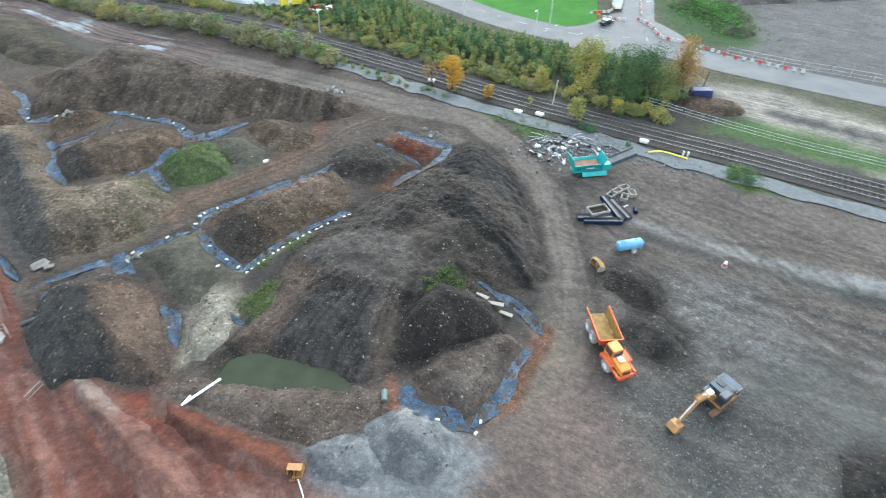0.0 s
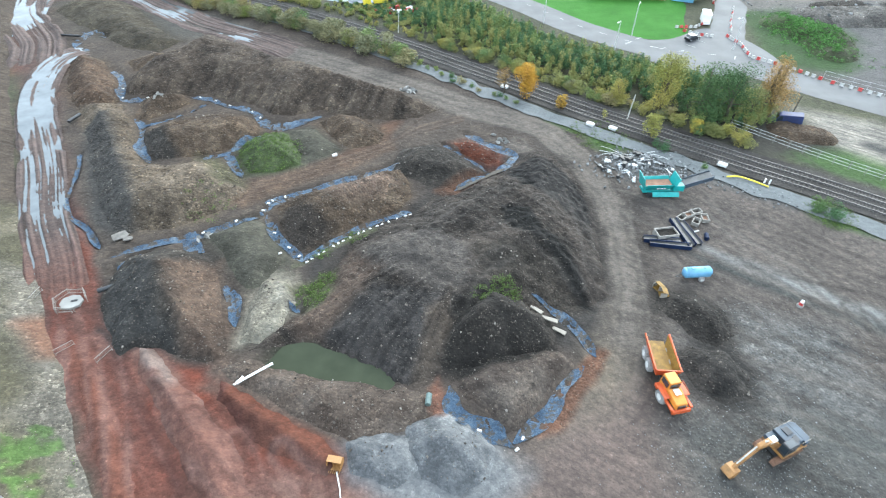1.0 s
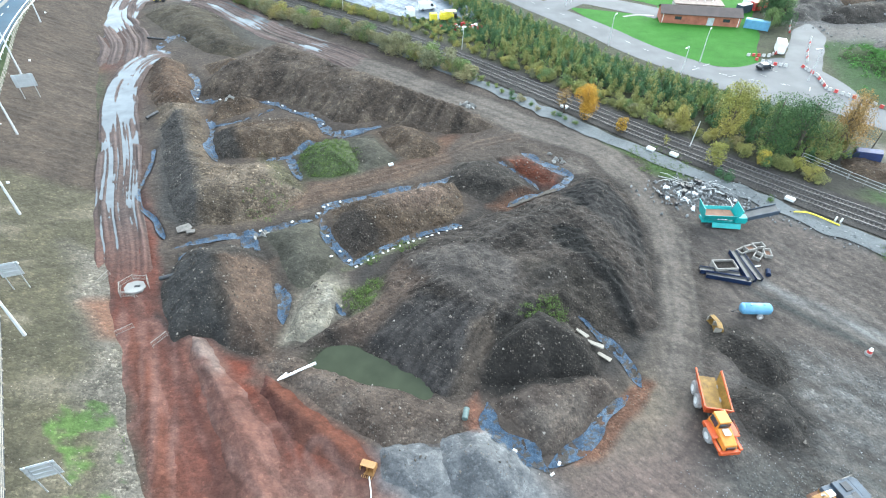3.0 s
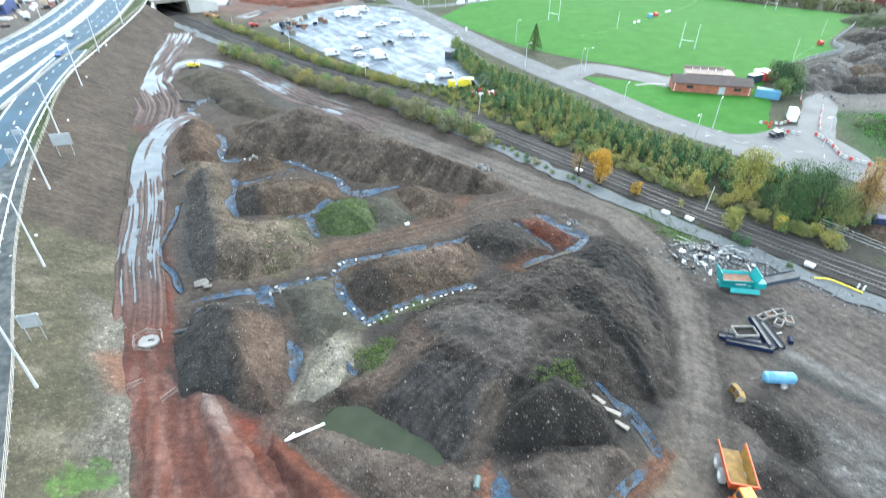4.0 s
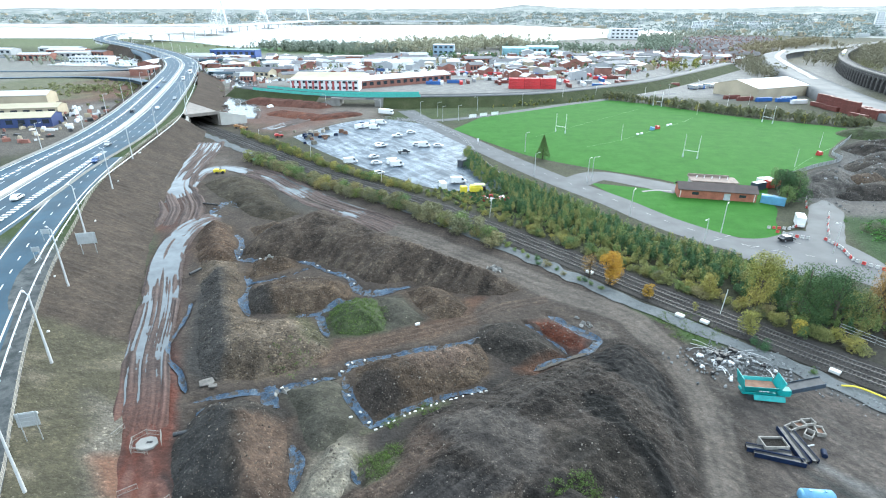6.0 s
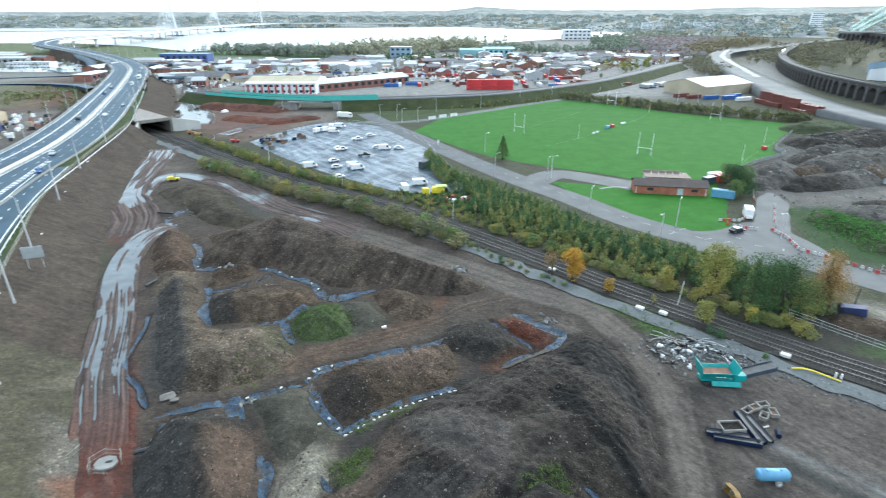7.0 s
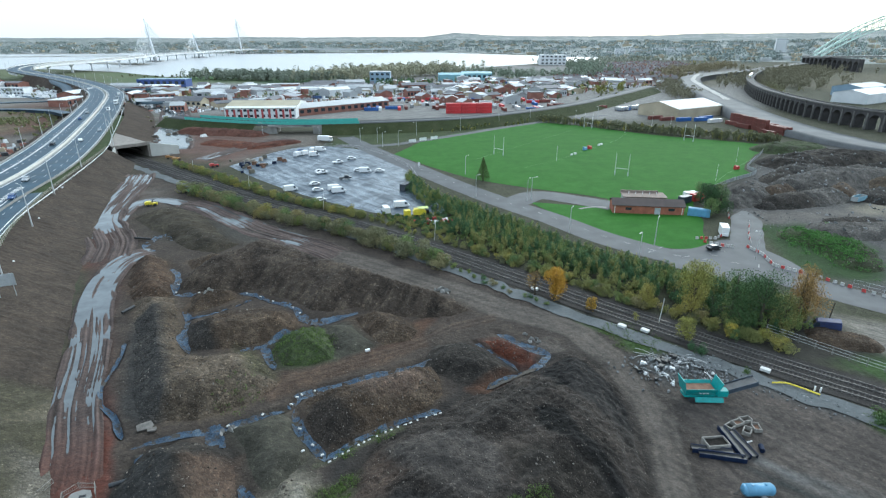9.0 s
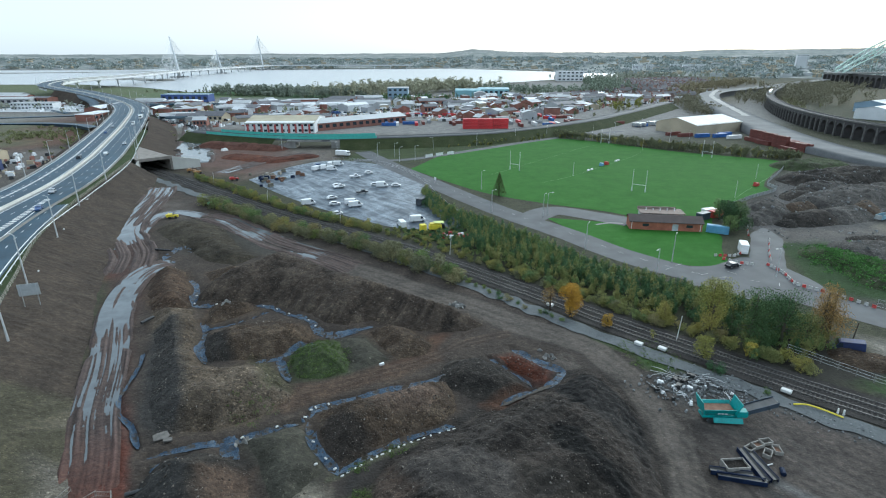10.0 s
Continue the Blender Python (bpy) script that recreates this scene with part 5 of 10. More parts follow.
g = Geo()
dashes([(x, y, 0) for x, y in R1[:9]], 0, 2, 5, 0.07, 0.12, g)
for x, y, a in ((70, 133, 20), (74, 131, 20), (78, 134, -50), (82, 137, -50), (62, 137, 30), (66, 140, 30), (86, 126, 60)):
    g.box((x, y, 0.11), (2.4, 0.16, 0.02), rz=a)
tagged(g.done("worn_marking", M_ROADPAINT, r1), kind="stuff")
structure(strip("spur_road", [(31, 186), (42, 196), (55, 189), (66, 181)], 11, M_ROADGREY, 0.085, 2, 2), "grey tarmac spur to the clubhouse", "road")
structure(strip("far_road", [(-50, 300), (-20, 303), (20, 336), (60, 372), (100, 402), (140, 425)], 6, M_ROADGREY, 0.055, 4, 2), "grey road curving behind the pitch", "road")
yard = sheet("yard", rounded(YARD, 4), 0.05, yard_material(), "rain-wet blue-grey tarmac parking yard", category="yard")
sheet("pitch", rounded(PITCH, 6), 0.05, M_TURF, "bright green mown rugby pitch", category="pitch")
sheet("lawn", rounded(LAWN, 3), 0.045, M_TURF, "bright green lawn beside the road", category="lawn")


# ---- heaps ----
TOPS = []


def top_z(x, y):
    """The height of the ground or of the heap that covers it."""
    x, y = np.asarray(x, float), np.asarray(y, float)
    best = gz(x, y)
    for x0, y0, step, z in TOPS:
        i, j = (y - y0) / step, (x - x0) / step
        ok = (i >= 0) & (j >= 0) & (i < z.shape[0] - 1) & (j < z.shape[1] - 1)
        a, b = np.where(ok, i, 0).astype(int), np.where(ok, j, 0).astype(int)
        u, v = np.where(ok, i - a, 0), np.where(ok, j - b, 0)
        h = (z[a, b] * (1 - v) + z[a, b + 1] * v) * (1 - u) + (z[a + 1, b] * (1 - v) + z[a + 1, b + 1] * v) * u
        best = np.where(ok, np.maximum(best, h), best)
    return best


def grid_mesh(name, x, y, z, ok):
    """A mesh of the cells of a grid that are wanted; gives it with the numbers of the vertices kept."""
    n, w = x.shape
    k = np.arange(n * w).reshape(n, w)
    f = np.stack([k[:-1, :-1], k[:-1, 1:], k[1:, 1:], k[1:, :-1]], -1)[ok]
    used = np.unique(f)
    remap = np.zeros(n * w, np.int32)
    remap[used] = np.arange(len(used))
    me = bpy.data.meshes.new(name)
    me.vertices.add(len(used))
    me.vertices.foreach_set("co", np.stack([x, y, z], -1).reshape(-1, 3)[used].ravel())
    me.loops.add(f.size)
    me.loops.foreach_set("vertex_index", remap[f].ravel())
    me.polygons.add(len(f))
    me.polygons.foreach_set("loop_start", np.arange(0, f.size, 4, dtype=np.int32))
    me.update(calc_edges=True)
    me.polygons.foreach_set("use_smooth", np.ones(len(f), bool))
    return me, used


def heap(name, label, outline=None, high=2.0, material=None, spine=None, slope=0.7, step=0.27, stones=60, seed=1, category="spoil heap", group="spoil heaps on the site", crown=0.14, rill=None, fan=None, peak=None, lump=1.0):
    """A tipped heap: earth lying at its slope inside an outline, or round a spine of (x, y, half width, height)."""
    at = np.array(outline if outline else spine, float)
    R = 1.5 if outline else at[:, 2].max() * 1.3
    xs, ys = np.arange(at[:, 0].min() - R, at[:, 0].max() + R, step), np.arange(at[:, 1].min() - R, at[:, 1].max() + R, step)
    x, y = np.meshgrid(xs, ys)
    rag = 0.75 * fbm(x, y, 5, seed + 31) + 0.35 * fbm(x, y, 1.4, seed + 37)
    if outline:
        d = -poly_dist(x, y, outline)
        cap = high * (1 + 0 * x)
        if peak:
            cap = np.clip(cap - 0.22 * line_dist(x, y, peak), high * 0.3, high)
    else:
        d, cap = np.full(x.shape, -9.0), np.zeros(x.shape)
        for a, b in zip(at, at[1:]):
            e = b[:2] - a[:2]
            k = np.clip(((x - a[0]) * e[0] + (y - a[1]) * e[1]) / (e @ e + 1e-9), 0, 1)
            here = a[2] + (b[2] - a[2]) * k - np.hypot(x - a[0] - k * e[0], y - a[1] - k * e[1])
            cap = np.where(here > d, a[3] + (b[3] - a[3]) * k, cap)
            d = np.maximum(d, here)
    d = d + rag
    cap = cap * (1 + crown * fbm(x, y, 7, seed + 3)) + 0.12 * fbm(x, y, 2.4, seed + 5)
    rise = slope * d
    soft = 0.25 + 0.10 * high
    up = 0.5 * (rise + cap - np.sqrt((rise - cap) ** 2 + soft * soft))
    body_in = np.clip(d / 1.2, 0, 1)
    side = np.clip((cap - rise) / (0.4 * high + 0.2), 0, 1) * body_in
    z = gz(x, y) - 0.04 + np.maximum(up, -0.5) + body_in * lump * (0.24 * fbm(x, y, 2.1, seed + 6) + 0.13 * nz(x, y, 0.62, seed + 7))
    runs = np.zeros(x.shape)
    if rill:  # earth that has slid down the slope in runs
        c_, s_ = math.cos(radians(rill[0])), math.sin(radians(rill[0]))
        runs = nz(y * c_ - x * s_ + 0.5 * nz(x, y, 4, seed + 8), (x * c_ + y * s_) / 6, 1.1, seed + 9) + 0.6 * nz(y * c_ - x * s_, (x * c_ + y * s_) / 5, 0.55, seed + 10)
        z = z + rill[1] * runs * side
    if fan:  # runs that spread out from the tip
        turn, far = np.arctan2(y - fan[1], x - fan[0]), np.hypot(x - fan[0], y - fan[1])
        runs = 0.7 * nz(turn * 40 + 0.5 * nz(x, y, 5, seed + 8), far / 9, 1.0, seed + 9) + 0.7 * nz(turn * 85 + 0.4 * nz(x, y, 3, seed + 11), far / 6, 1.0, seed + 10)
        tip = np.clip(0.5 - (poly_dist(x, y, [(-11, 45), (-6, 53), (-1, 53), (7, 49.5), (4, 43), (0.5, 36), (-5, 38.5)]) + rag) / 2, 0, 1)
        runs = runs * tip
        z = z + fan[2] * runs
    keep = d > -0.7
    TOPS.append((xs[0], ys[0], step, np.where(keep, z, -9)))
    me, used = grid_mesh(name, x, y, z, keep[:-1, :-1] | keep[1:, :-1] | keep[:-1, 1:] | keep[1:, 1:])
    body = new(name, me)
    me.materials.append(GROUND)
    dark, mid, light, stony = TONE[material.name]
    vx, vy = x.ravel()[used], y.ravel()[used]
    t = 0.6 * fbm(x, y, 9, seed + 50) + 0.75 * fbm(x, y, 2.2, seed + 55) + (0.45 * runs * side if rill else 0)
    t = np.clip(t * 1.5, -1.0, 1.0).ravel()[used][:, None]
    tone = np.where(t < 0, np.array(mid) + (np.array(mid) - np.array(dark)) * t, np.array(mid) + (np.array(light) - np.array(mid)) * t)
    gain = 1 + 0.3 * t
    stone_here = np.full(len(used), stony)
    wander = 0.6 * fbm(vx, vy, 3, 11) + 0.45 * fbm(vx, vy, 0.9, 13)
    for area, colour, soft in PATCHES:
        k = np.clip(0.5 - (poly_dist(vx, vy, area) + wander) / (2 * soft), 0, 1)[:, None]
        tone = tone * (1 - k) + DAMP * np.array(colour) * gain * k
        if max(colour) < 0.03:  # fine black earth without stones
            stone_here = stone_here * (1 - 0.75 * k[:, 0])
    if fan:
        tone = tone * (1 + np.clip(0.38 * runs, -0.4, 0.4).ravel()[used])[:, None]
        for line_ in ([(24.9, 72.6), (26.9, 69), (29.1, 63.6)], [(23.4, 74), (25.4, 69.5), (28, 63)], [(21.9, 71), (23.6, 66), (27, 62.2)], [(10.5, 66.9), (15.6, 59.2), (21.4, 55.9), (24.1, 50.7)], [(7.1, 46.5), (8.4, 50.5), (11.7, 53.8), (15, 55.1)], [(2, 57), (6, 63), (13, 68), (20, 74)], [(26, 80), (28.6, 72), (28.4, 62), (27, 54)]):
            for off, colour in ((1.1, (0.175, 0.160, 0.145)), (0.4, (0.055, 0.050, 0.047))):  # wheel tracks over the mound
                k = 0.32 * np.clip(0.5 - (np.abs(line_dist(vx + 0.6 * wander, vy, line_) - off) - 0.2 + 0.35 * wander) / 0.5, 0, 1)[:, None]
                tone = tone * (1 - k) + DAMP * np.array(colour) * k
        stone_here = stone_here * np.clip(0.5 + 0.9 * (fbm(vx, vy, 9, 77) + 0.35), 0.3, 1.2)
    if name == "mud_ridge":
        for line_, half, colour, soft in RED_BANDS:
            k = 0.9 * np.clip(0.5 - (line_dist(vx, vy, line_) - half + wander) / (2 * soft), 0, 1)[:, None]
            tone = tone * (1 - k) + DAMP * np.array(colour) * (1 + 0.25 * t) * k
        for k, (line_, shade) in enumerate(RED_TYRES):
            d2 = np.abs(line_dist(vx, vy, line_) - 1.1) - 0.32 + 0.3 * nz(vx, vy, 2.5, k)
            k = 0.8 * np.clip(0.5 - d2 / 0.7, 0, 1)[:, None]
            tone = tone * (1 - k) + DAMP * np.array(shade) * k
    n = len(used)
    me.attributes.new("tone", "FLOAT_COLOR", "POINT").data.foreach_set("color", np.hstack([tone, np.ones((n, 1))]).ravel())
    me.attributes.new("stony", "FLOAT", "POINT").data.foreach_set("value", stone_here)
    tagged(body, label, category, group)
    if stones:
        rng = random.Random(seed * 7 + 1)
        g = Geo()
        inside = np.argwhere(d > 0.3)
        for _ in range(int(stones * 1.2)):
            i, j = inside[rng.randrange(len(inside))]
            r = 0.05 + 0.20 * rng.random() ** 6
            g.stone((x[i, j] + rng.uniform(-.1, .1), y[i, j] + rng.uniform(-.1, .1), z[i, j] + r * 0.25), r, rng)
        tagged(g.done("rubble", M_STONE, body, "pale stones and broken brick in the earth"), kind="stuff")
    return body


for h in HEAPS:
    heap(**h)

# ---- plants ----
def leaves(rng, blobs, count, size, g=None):
    """Leaf quads on the shells of several blobs (x, y, z, rx, ry, rz)."""
    g = g or Geo()
    r = np.random.RandomState(rng.randrange(1 << 30))
    at = np.array(blobs, float)[r.randint(0, len(blobs), count)]
    d = r.normal(size=(count, 3)) + (0, 0, 0.25)
    d /= np.linalg.norm(d, axis=1)[:, None]
    c = at[:, :3] + d * at[:, 3:] * (1 - 0.45 * r.rand(count, 1) ** 2)
    n = d + 0.8 * r.normal(size=(count, 3))
    n /= np.linalg.norm(n, axis=1)[:, None]
    a = np.cross(n, r.normal(size=(count, 3)))
    a /= np.linalg.norm(a, axis=1)[:, None] + 1e-9
    b = np.cross(n, a)
    s, t = size * r.uniform(0.6, 1.3, (count, 1)), size * r.uniform(0.4, 0.9, (count, 1))
    k = len(g.v)
    g.v += list(map(tuple, np.stack([c - a * s * 0.5, c + b * t * 0.4, c + a * s * 0.55, c - b * t * 0.4], 1).reshape(-1, 3).tolist()))
    g.f += [(k + 4 * i, k + 4 * i + 1, k + 4 * i + 2, k + 4 * i + 3) for i in range(count)]
    return g


def blob_set(rng, r, h, n, low=0.25):
    out = []
    for _ in range(n):
        t, q = rng.uniform(0, 6.28), rng.random() ** 0.6
        s = rng.uniform(0.32, 0.55)
        k = rng.uniform(low, 0.8)
        wide = 1 - 0.5 * max(0, k - 0.45)
        out.append((math.cos(t) * r * q * 0.65 * wide, math.sin(t) * r * q * 0.65 * wide, h * k, r * s, r * s, h * s * 0.5))
    return out


L_GREEN = leafy("green_foliage", (0.145, 0.205, 0.078), 0.3)
L_DARK = leafy("dark_green_foliage", (0.078, 0.142, 0.064), 0.3)
L_OLIVE = leafy("olive_foliage", (0.235, 0.240, 0.085), 0.3)
L_DEEP = leafy("deep_green_foliage", (0.066, 0.118, 0.048), 0.35)
L_YELLOW = leafy("yellow_autumn_foliage", (0.36, 0.225, 0.035))
L_LIME = leafy("yellow_green_foliage", (0.30, 0.285, 0.075))
L_BROWN = leafy("brown_autumn_foliage", (0.334, 0.207, 0.074))
L_DULL = leafy("dull_autumn_foliage", (0.21, 0.205, 0.115), 0.3)
M_BARK = plain("bark", (0.075, 0.06, 0.045), 0.9, vary=0.35, relief=0.02)

rng = random.Random(4)
SHRUBS = []
for mat_, lab in ((L_GREEN, "dense green shrub"), (L_OLIVE, "olive-yellow autumn shrub"), (L_DULL, "dull brown-green scrubby bush"), (L_DARK, "dark green bush")):
    for k in range(3):
        h, r = 2.8, 1.9
        b = blob_set(rng, r, h, 11, 0.1)
        me = leaves(rng, b, 1100, 0.25)
        stem = Geo()
        for _ in range(5):
            q = b[rng.randrange(len(b))]
            stem.tube((rng.uniform(-.2, .2), rng.uniform(-.2, .2), -0.1), (q[0], q[1], q[2]), 0.05, 0.02, 5)
        SHRUBS.append((mesh_of("shrub", me.v, me.f), mesh_of("stem", stem.v, stem.f), mat_, lab + " beside the railway"))
for me, st, mat_, lab in SHRUBS:
    me.materials.append(mat_)
    st.materials.append(M_BARK)


def shrub(x, y, s, kind, spin, tall=1.0):
    me, st, _, lab = SHRUBS[kind]
    ob = new("shrub", me)
    ob.matrix_basis = Matrix.Translation((x, y, float(gz(x, y)))) @ Matrix.Rotation(spin, 4, "Z") @ Matrix.Diagonal((s, s, s * tall, 1))
    tagged(ob, lab, "shrub", "shrubs along the railway")
    c = new("stem", st)
    c.parent = ob
    return ob


# bushes on the near side of the track
south = smooth_line([(-106, 214), (-90, 204), (-75, 190), (-53, 172.5), (-28, 156), (-7, 139), (4, 128)], 2.2)
for x, y in south[6:]:
    for _ in range(2):
        s = rng.uniform(0.9, 1.8)
        shrub(x + rng.uniform(-2.2, 2.2), y + rng.uniform(-2.0, 1.5), s, rng.choice((0, 1, 6, 7, 8, 6, 7, 8, 3)), rng.uniform(0, 6))
for x, y in smooth_line([(6, 127), (16, 116), (27, 106)], 2.4):
    shrub(x + rng.uniform(-1, 1), y + rng.uniform(-1, 1), rng.uniform(0.35, 0.7), rng.choice((0, 2, 7, 9)), rng.uniform(0, 6))
for x, y, s in ((51, 85.5, 0.8), (50, 87, 0.6), (70, 66, 0.9), (71, 63.5, 1.0), (69, 64.8, 0.7), (56, 79, 0.45)):
    shrub(x, y, s, 9, rng.uniform(0, 6))
# the edge of the thicket on the far side
for x, y in smooth_line([(-118, 254), (-92, 229.5), (-60, 199), (-36, 181), (-14, 165), (4, 148), (24, 128), (40, 112), (54, 99), (68, 87)], 2.0):
    for _ in range(2):
        s = rng.uniform(0.55, 1.15) * (0.6 if -22 < x < 10 else 1)
        shrub(x + rng.uniform(-2, 1.8), y + rng.uniform(-1.8, 1.8), s, rng.choice((3, 4, 5, 0, 1, 3, 4, 6)), rng.uniform(0, 6))

BELT = [(-20, 176), (-12, 166), (4, 151), (24, 131), (42, 114), (58, 100), (72, 90), (80, 94), (80, 106), (66, 117), (53, 128), (42, 140), (29, 159), (14, 180), (4, 192), (-5, 225), (-10, 235), (-8, 200), (2, 176), (-6, 170)]
g_by = {id(L_GREEN): (L_GREEN, Geo()), id(L_OLIVE): (L_OLIVE, Geo()), id(L_DARK): (L_DARK, Geo())}
count = 0
while count < 1500:
    x, y = rng.uniform(-20, 82), rng.uniform(88, 236)
    d = float(poly_dist(x, y, BELT))
    if d > -0.5:
        continue
    count += 1
    h = rng.uniform(2.6, 6.4) * min(1, 0.5 + 0.12 * -d)
    r = rng.uniform(0.65, 1.35)
    if x < 8 and y > 146 and x + y < 176:
        h *= 0.35
    near_rail = float(line_dist(x, y, RAIL))
    mat_ = rng.choice((L_OLIVE, L_OLIVE, L_GREEN) if near_rail < 12 else (L_GREEN, L_DARK, L_DARK, L_DARK, L_OLIVE) if 0.5 + 0.5 * float(nz(x, y, 14, 3)) < 0.62 else (L_GREEN, L_OLIVE, L_GREEN, L_DARK))
    b = [(x + p[0], y + p[1], p[2], *p[3:]) for p in blob_set(rng, r, h, 6, 0.15)]
    leaves(rng, b, 230, 0.32, g_by[id(mat_)][1])
for mat_, g in g_by.values():
    tagged(g.done("thicket", mat_), "dense self-sown birch and willow thicket between railway and road", "thicket", kind="stuff")


def tree(x, y, h, r, mat_, label, name="tree", count=1500, size=0.45, fine=1.55, lean=0.0, bare=0.3, cone=False, seed=0):
    rg = random.Random(seed * 31 + int(x * 7))
    t = thing(name, label, "tree", m=pose(x, y, float(gz(x, y)), 0, 0, rg.uniform(0, 360)))
    k = Geo()
    k.tube((0, 0, -0.2), (lean, 0, h * 0.45), 0.035 * h, 0.022 * h, 8)
    k.tube((lean, 0, h * 0.45), (lean * 1.5, 0, h * 0.9), 0.022 * h, 0.006 * h, 7)
    if cone:
        b = [(0, 0, h * q, r * (1.05 - q), r * (1.05 - q), h * 0.09) for q in np.linspace(0.14, 0.95, 9)]
    else:
        b = [(p[0] + lean, p[1], h * bare + p[2] * (1 - bare), p[3], p[4], p[5]) for p in blob_set(rg, r, h, 14, 0.12)]
    for q in b:
        k.tube((lean * 0.7, 0, h * rg.uniform(0.25, 0.5)), (q[0], q[1], q[2]), 0.012 * h, 0.004 * h, 5)
    k.done("trunk", M_BARK, t, smooth=True)
    leaves(rg, b, int(count * fine * 1.7), size * 0.6).done("crown", mat_, t)
    return t


tree(28.6, 109, 7.8, 3.3, L_YELLOW, "golden autumn birch beside the railway", count=2000, bare=0.15)
tree(24.5, 111, 6.5, 2.6, L_BROWN, "thin pale brown birch nearly bare", count=420, size=0.35, bare=0.2)
tree(35.2, 103, 3.4, 1.4, L_YELLOW, "small golden sapling beside the track", count=420, bare=0.1)
tree(50.2, 90.5, 4.8, 2.3, L_LIME, "small round yellow-green sallow beside the track", count=800, bare=0.12)
tree(43, 97.5, 2.6, 0.8, L_LIME, "thin sapling on the gravel path", count=110, size=0.3)
tree(56, 101, 12.5, 4.3, L_LIME, "tall yellowing birch among green trees", count=2200, size=0.5, bare=0.15, seed=2)
tree(55, 98.5, 8.5, 3.0, L_OLIVE, "olive-leaved young birch beside the track", count=1000, bare=0.1, seed=3)
tree(62, 96, 12.5, 5.6, L_DEEP, "broad dense green tree beside the railway", count=3600, size=0.45, bare=0.05, seed=4)
tree(68, 95.5, 12.0, 5.4, L_DEEP, "broad dense dark green tree", count=3400, size=0.45, bare=0.05, seed=5)
tree(72, 94, 8.5, 3.0, L_OLIVE, "olive-green tree beside birches", count=1100, bare=0.12, seed=6)
tree(75.5, 95.5, 13.0, 4.0, L_BROWN, "tall rusty brown birch beside the track", count=1800, size=0.4, bare=0.12, seed=7)
tree(79.5, 98.5, 12.5, 3.8, L_BROWN, "tall thinning brown birch", count=1500, size=0.4, bare=0.15, seed=8)
tree(48, 104.5, 6.0, 2.4, L_OLIVE, "yellow-green birch at the thicket's edge", count=800, bare=0.1, seed=9)
tree(59.5, 91.2, 3.2, 1.6, L_LIME, "low yellowing bush below the trees", "bush", count=420, bare=0.02)
tree(65, 89.5, 3.0, 1.7, L_LIME, "low yellowing bush beside the track", "bush", count=420, bare=0.02)
tree(23.4, 219, 9.5, 3.6, L_DEEP, "dark green conifer beside the pitch road", count=1500, size=0.6, cone=True)
tree(99, 172, 9.0, 4.0, L_DEEP, "broad dark hedge tree by the site entrance", count=1500, size=0.6, bare=0.02, seed=21)
tree(103, 181, 8.5, 3.8, L_GREEN, "green hedge tree beside the rubble heaps", count=1300, size=0.6, bare=0.02, seed=22)
tree(96.5, 176, 10.5, 4.2, L_DEEP, "tall dark hedge tree by the clubhouse", count=1700, size=0.6, bare=0.05, seed=11)
tree(94, 168, 7.0, 2.8, L_GREEN, "green hedge tree by the site entrance", count=900, size=0.55, bare=0.05, seed=12)
tree(98.5, 184, 7.5, 2.8, L_GREEN, "green hedge tree at the corner of the pitch", count=800, size=0.55, bare=0.05, seed=13)

# tufts of weeds on the heaps
wg = Geo()
for x0, y0, r, n in ((-23.5, 89.5, 6.2, 300), (13.6, 49.2, 2.1, 70), (10.2, 48.2, 1.4, 20), (-12.6, 52.6, 2.4, 70), (-11, 55.5, 1.6, 30), (-7, 64.8, 1.6, 24), (-12, 61.4, 1.4, 20), (40, 92, 6, 150), (71, 64, 4, 120), (-38, 29, 3, 160), (-31, 74, 4, 40)):
    a, q = np.random.RandomState(n).rand(2, n) * ((6.283,), (1.0,))
    px, py = x0 + np.cos(a) * r * np.sqrt(q), y0 + np.sin(a) * r * np.sqrt(q)
    for x, y, z in zip(px, py, top_z(px, py)):
        w = rng.uniform(0.25, 0.6)
        leaves(rng, [(x, y, 0.1 + float(z), w, w, w * 0.6)], 26, 0.17, wg)
tagged(wg.done("weed_patch", leafy("weeds", (0.075, 0.125, 0.038))), "low bright green weeds", "weeds", kind="stuff")

# ---- drains lined with blue sheet ----
for k, (pts, w) in enumerate(DRAINS):
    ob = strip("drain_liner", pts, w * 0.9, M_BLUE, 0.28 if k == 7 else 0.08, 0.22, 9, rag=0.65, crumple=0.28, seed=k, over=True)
    tagged(ob, "crumpled blue plastic sheet lining a drain", "plastic sheet", "blue lined drains")
M_MUDDY = soil("pale_mud", (0.13, 0.115, 0.10), (0.2, 0.18, 0.155), (0.28, 0.25, 0.22), 0.1, 0.1)
for k, (pts, w) in enumerate((([(-19, 61.5), (-12, 64.4), (-5, 68.9), (2, 73)], 0.0), ([(9.8, 75.6), (14, 78.2), (19.4, 82.2)], 1.2), ([(9, 92), (13, 87), (17, 83.5)], 0.0))):
    if w:
        tagged(strip("kerb_bund", pts, w, M_MUDDY, 0.2, 0.6, 3, rag=0.25, crumple=0.2, seed=40 + k, over=True), "low pale earth bund round a bay", "bund")
bag = Geo().box((0, 0, 0.1), (0.6, 0.34, 0.2), taper=0.75)
first_bag = bag.done("sandbag", plain("white_woven_bag", (0.62, 0.61, 0.58), 0.8, vary=0.2), bevel=0.06, m=pose(-18, 61.2, 0.6, 0, 0, 30))
tagged(first_bag, "white filled sandbag weighing down blue sheet", "sandbag", "sandbags along the drains")
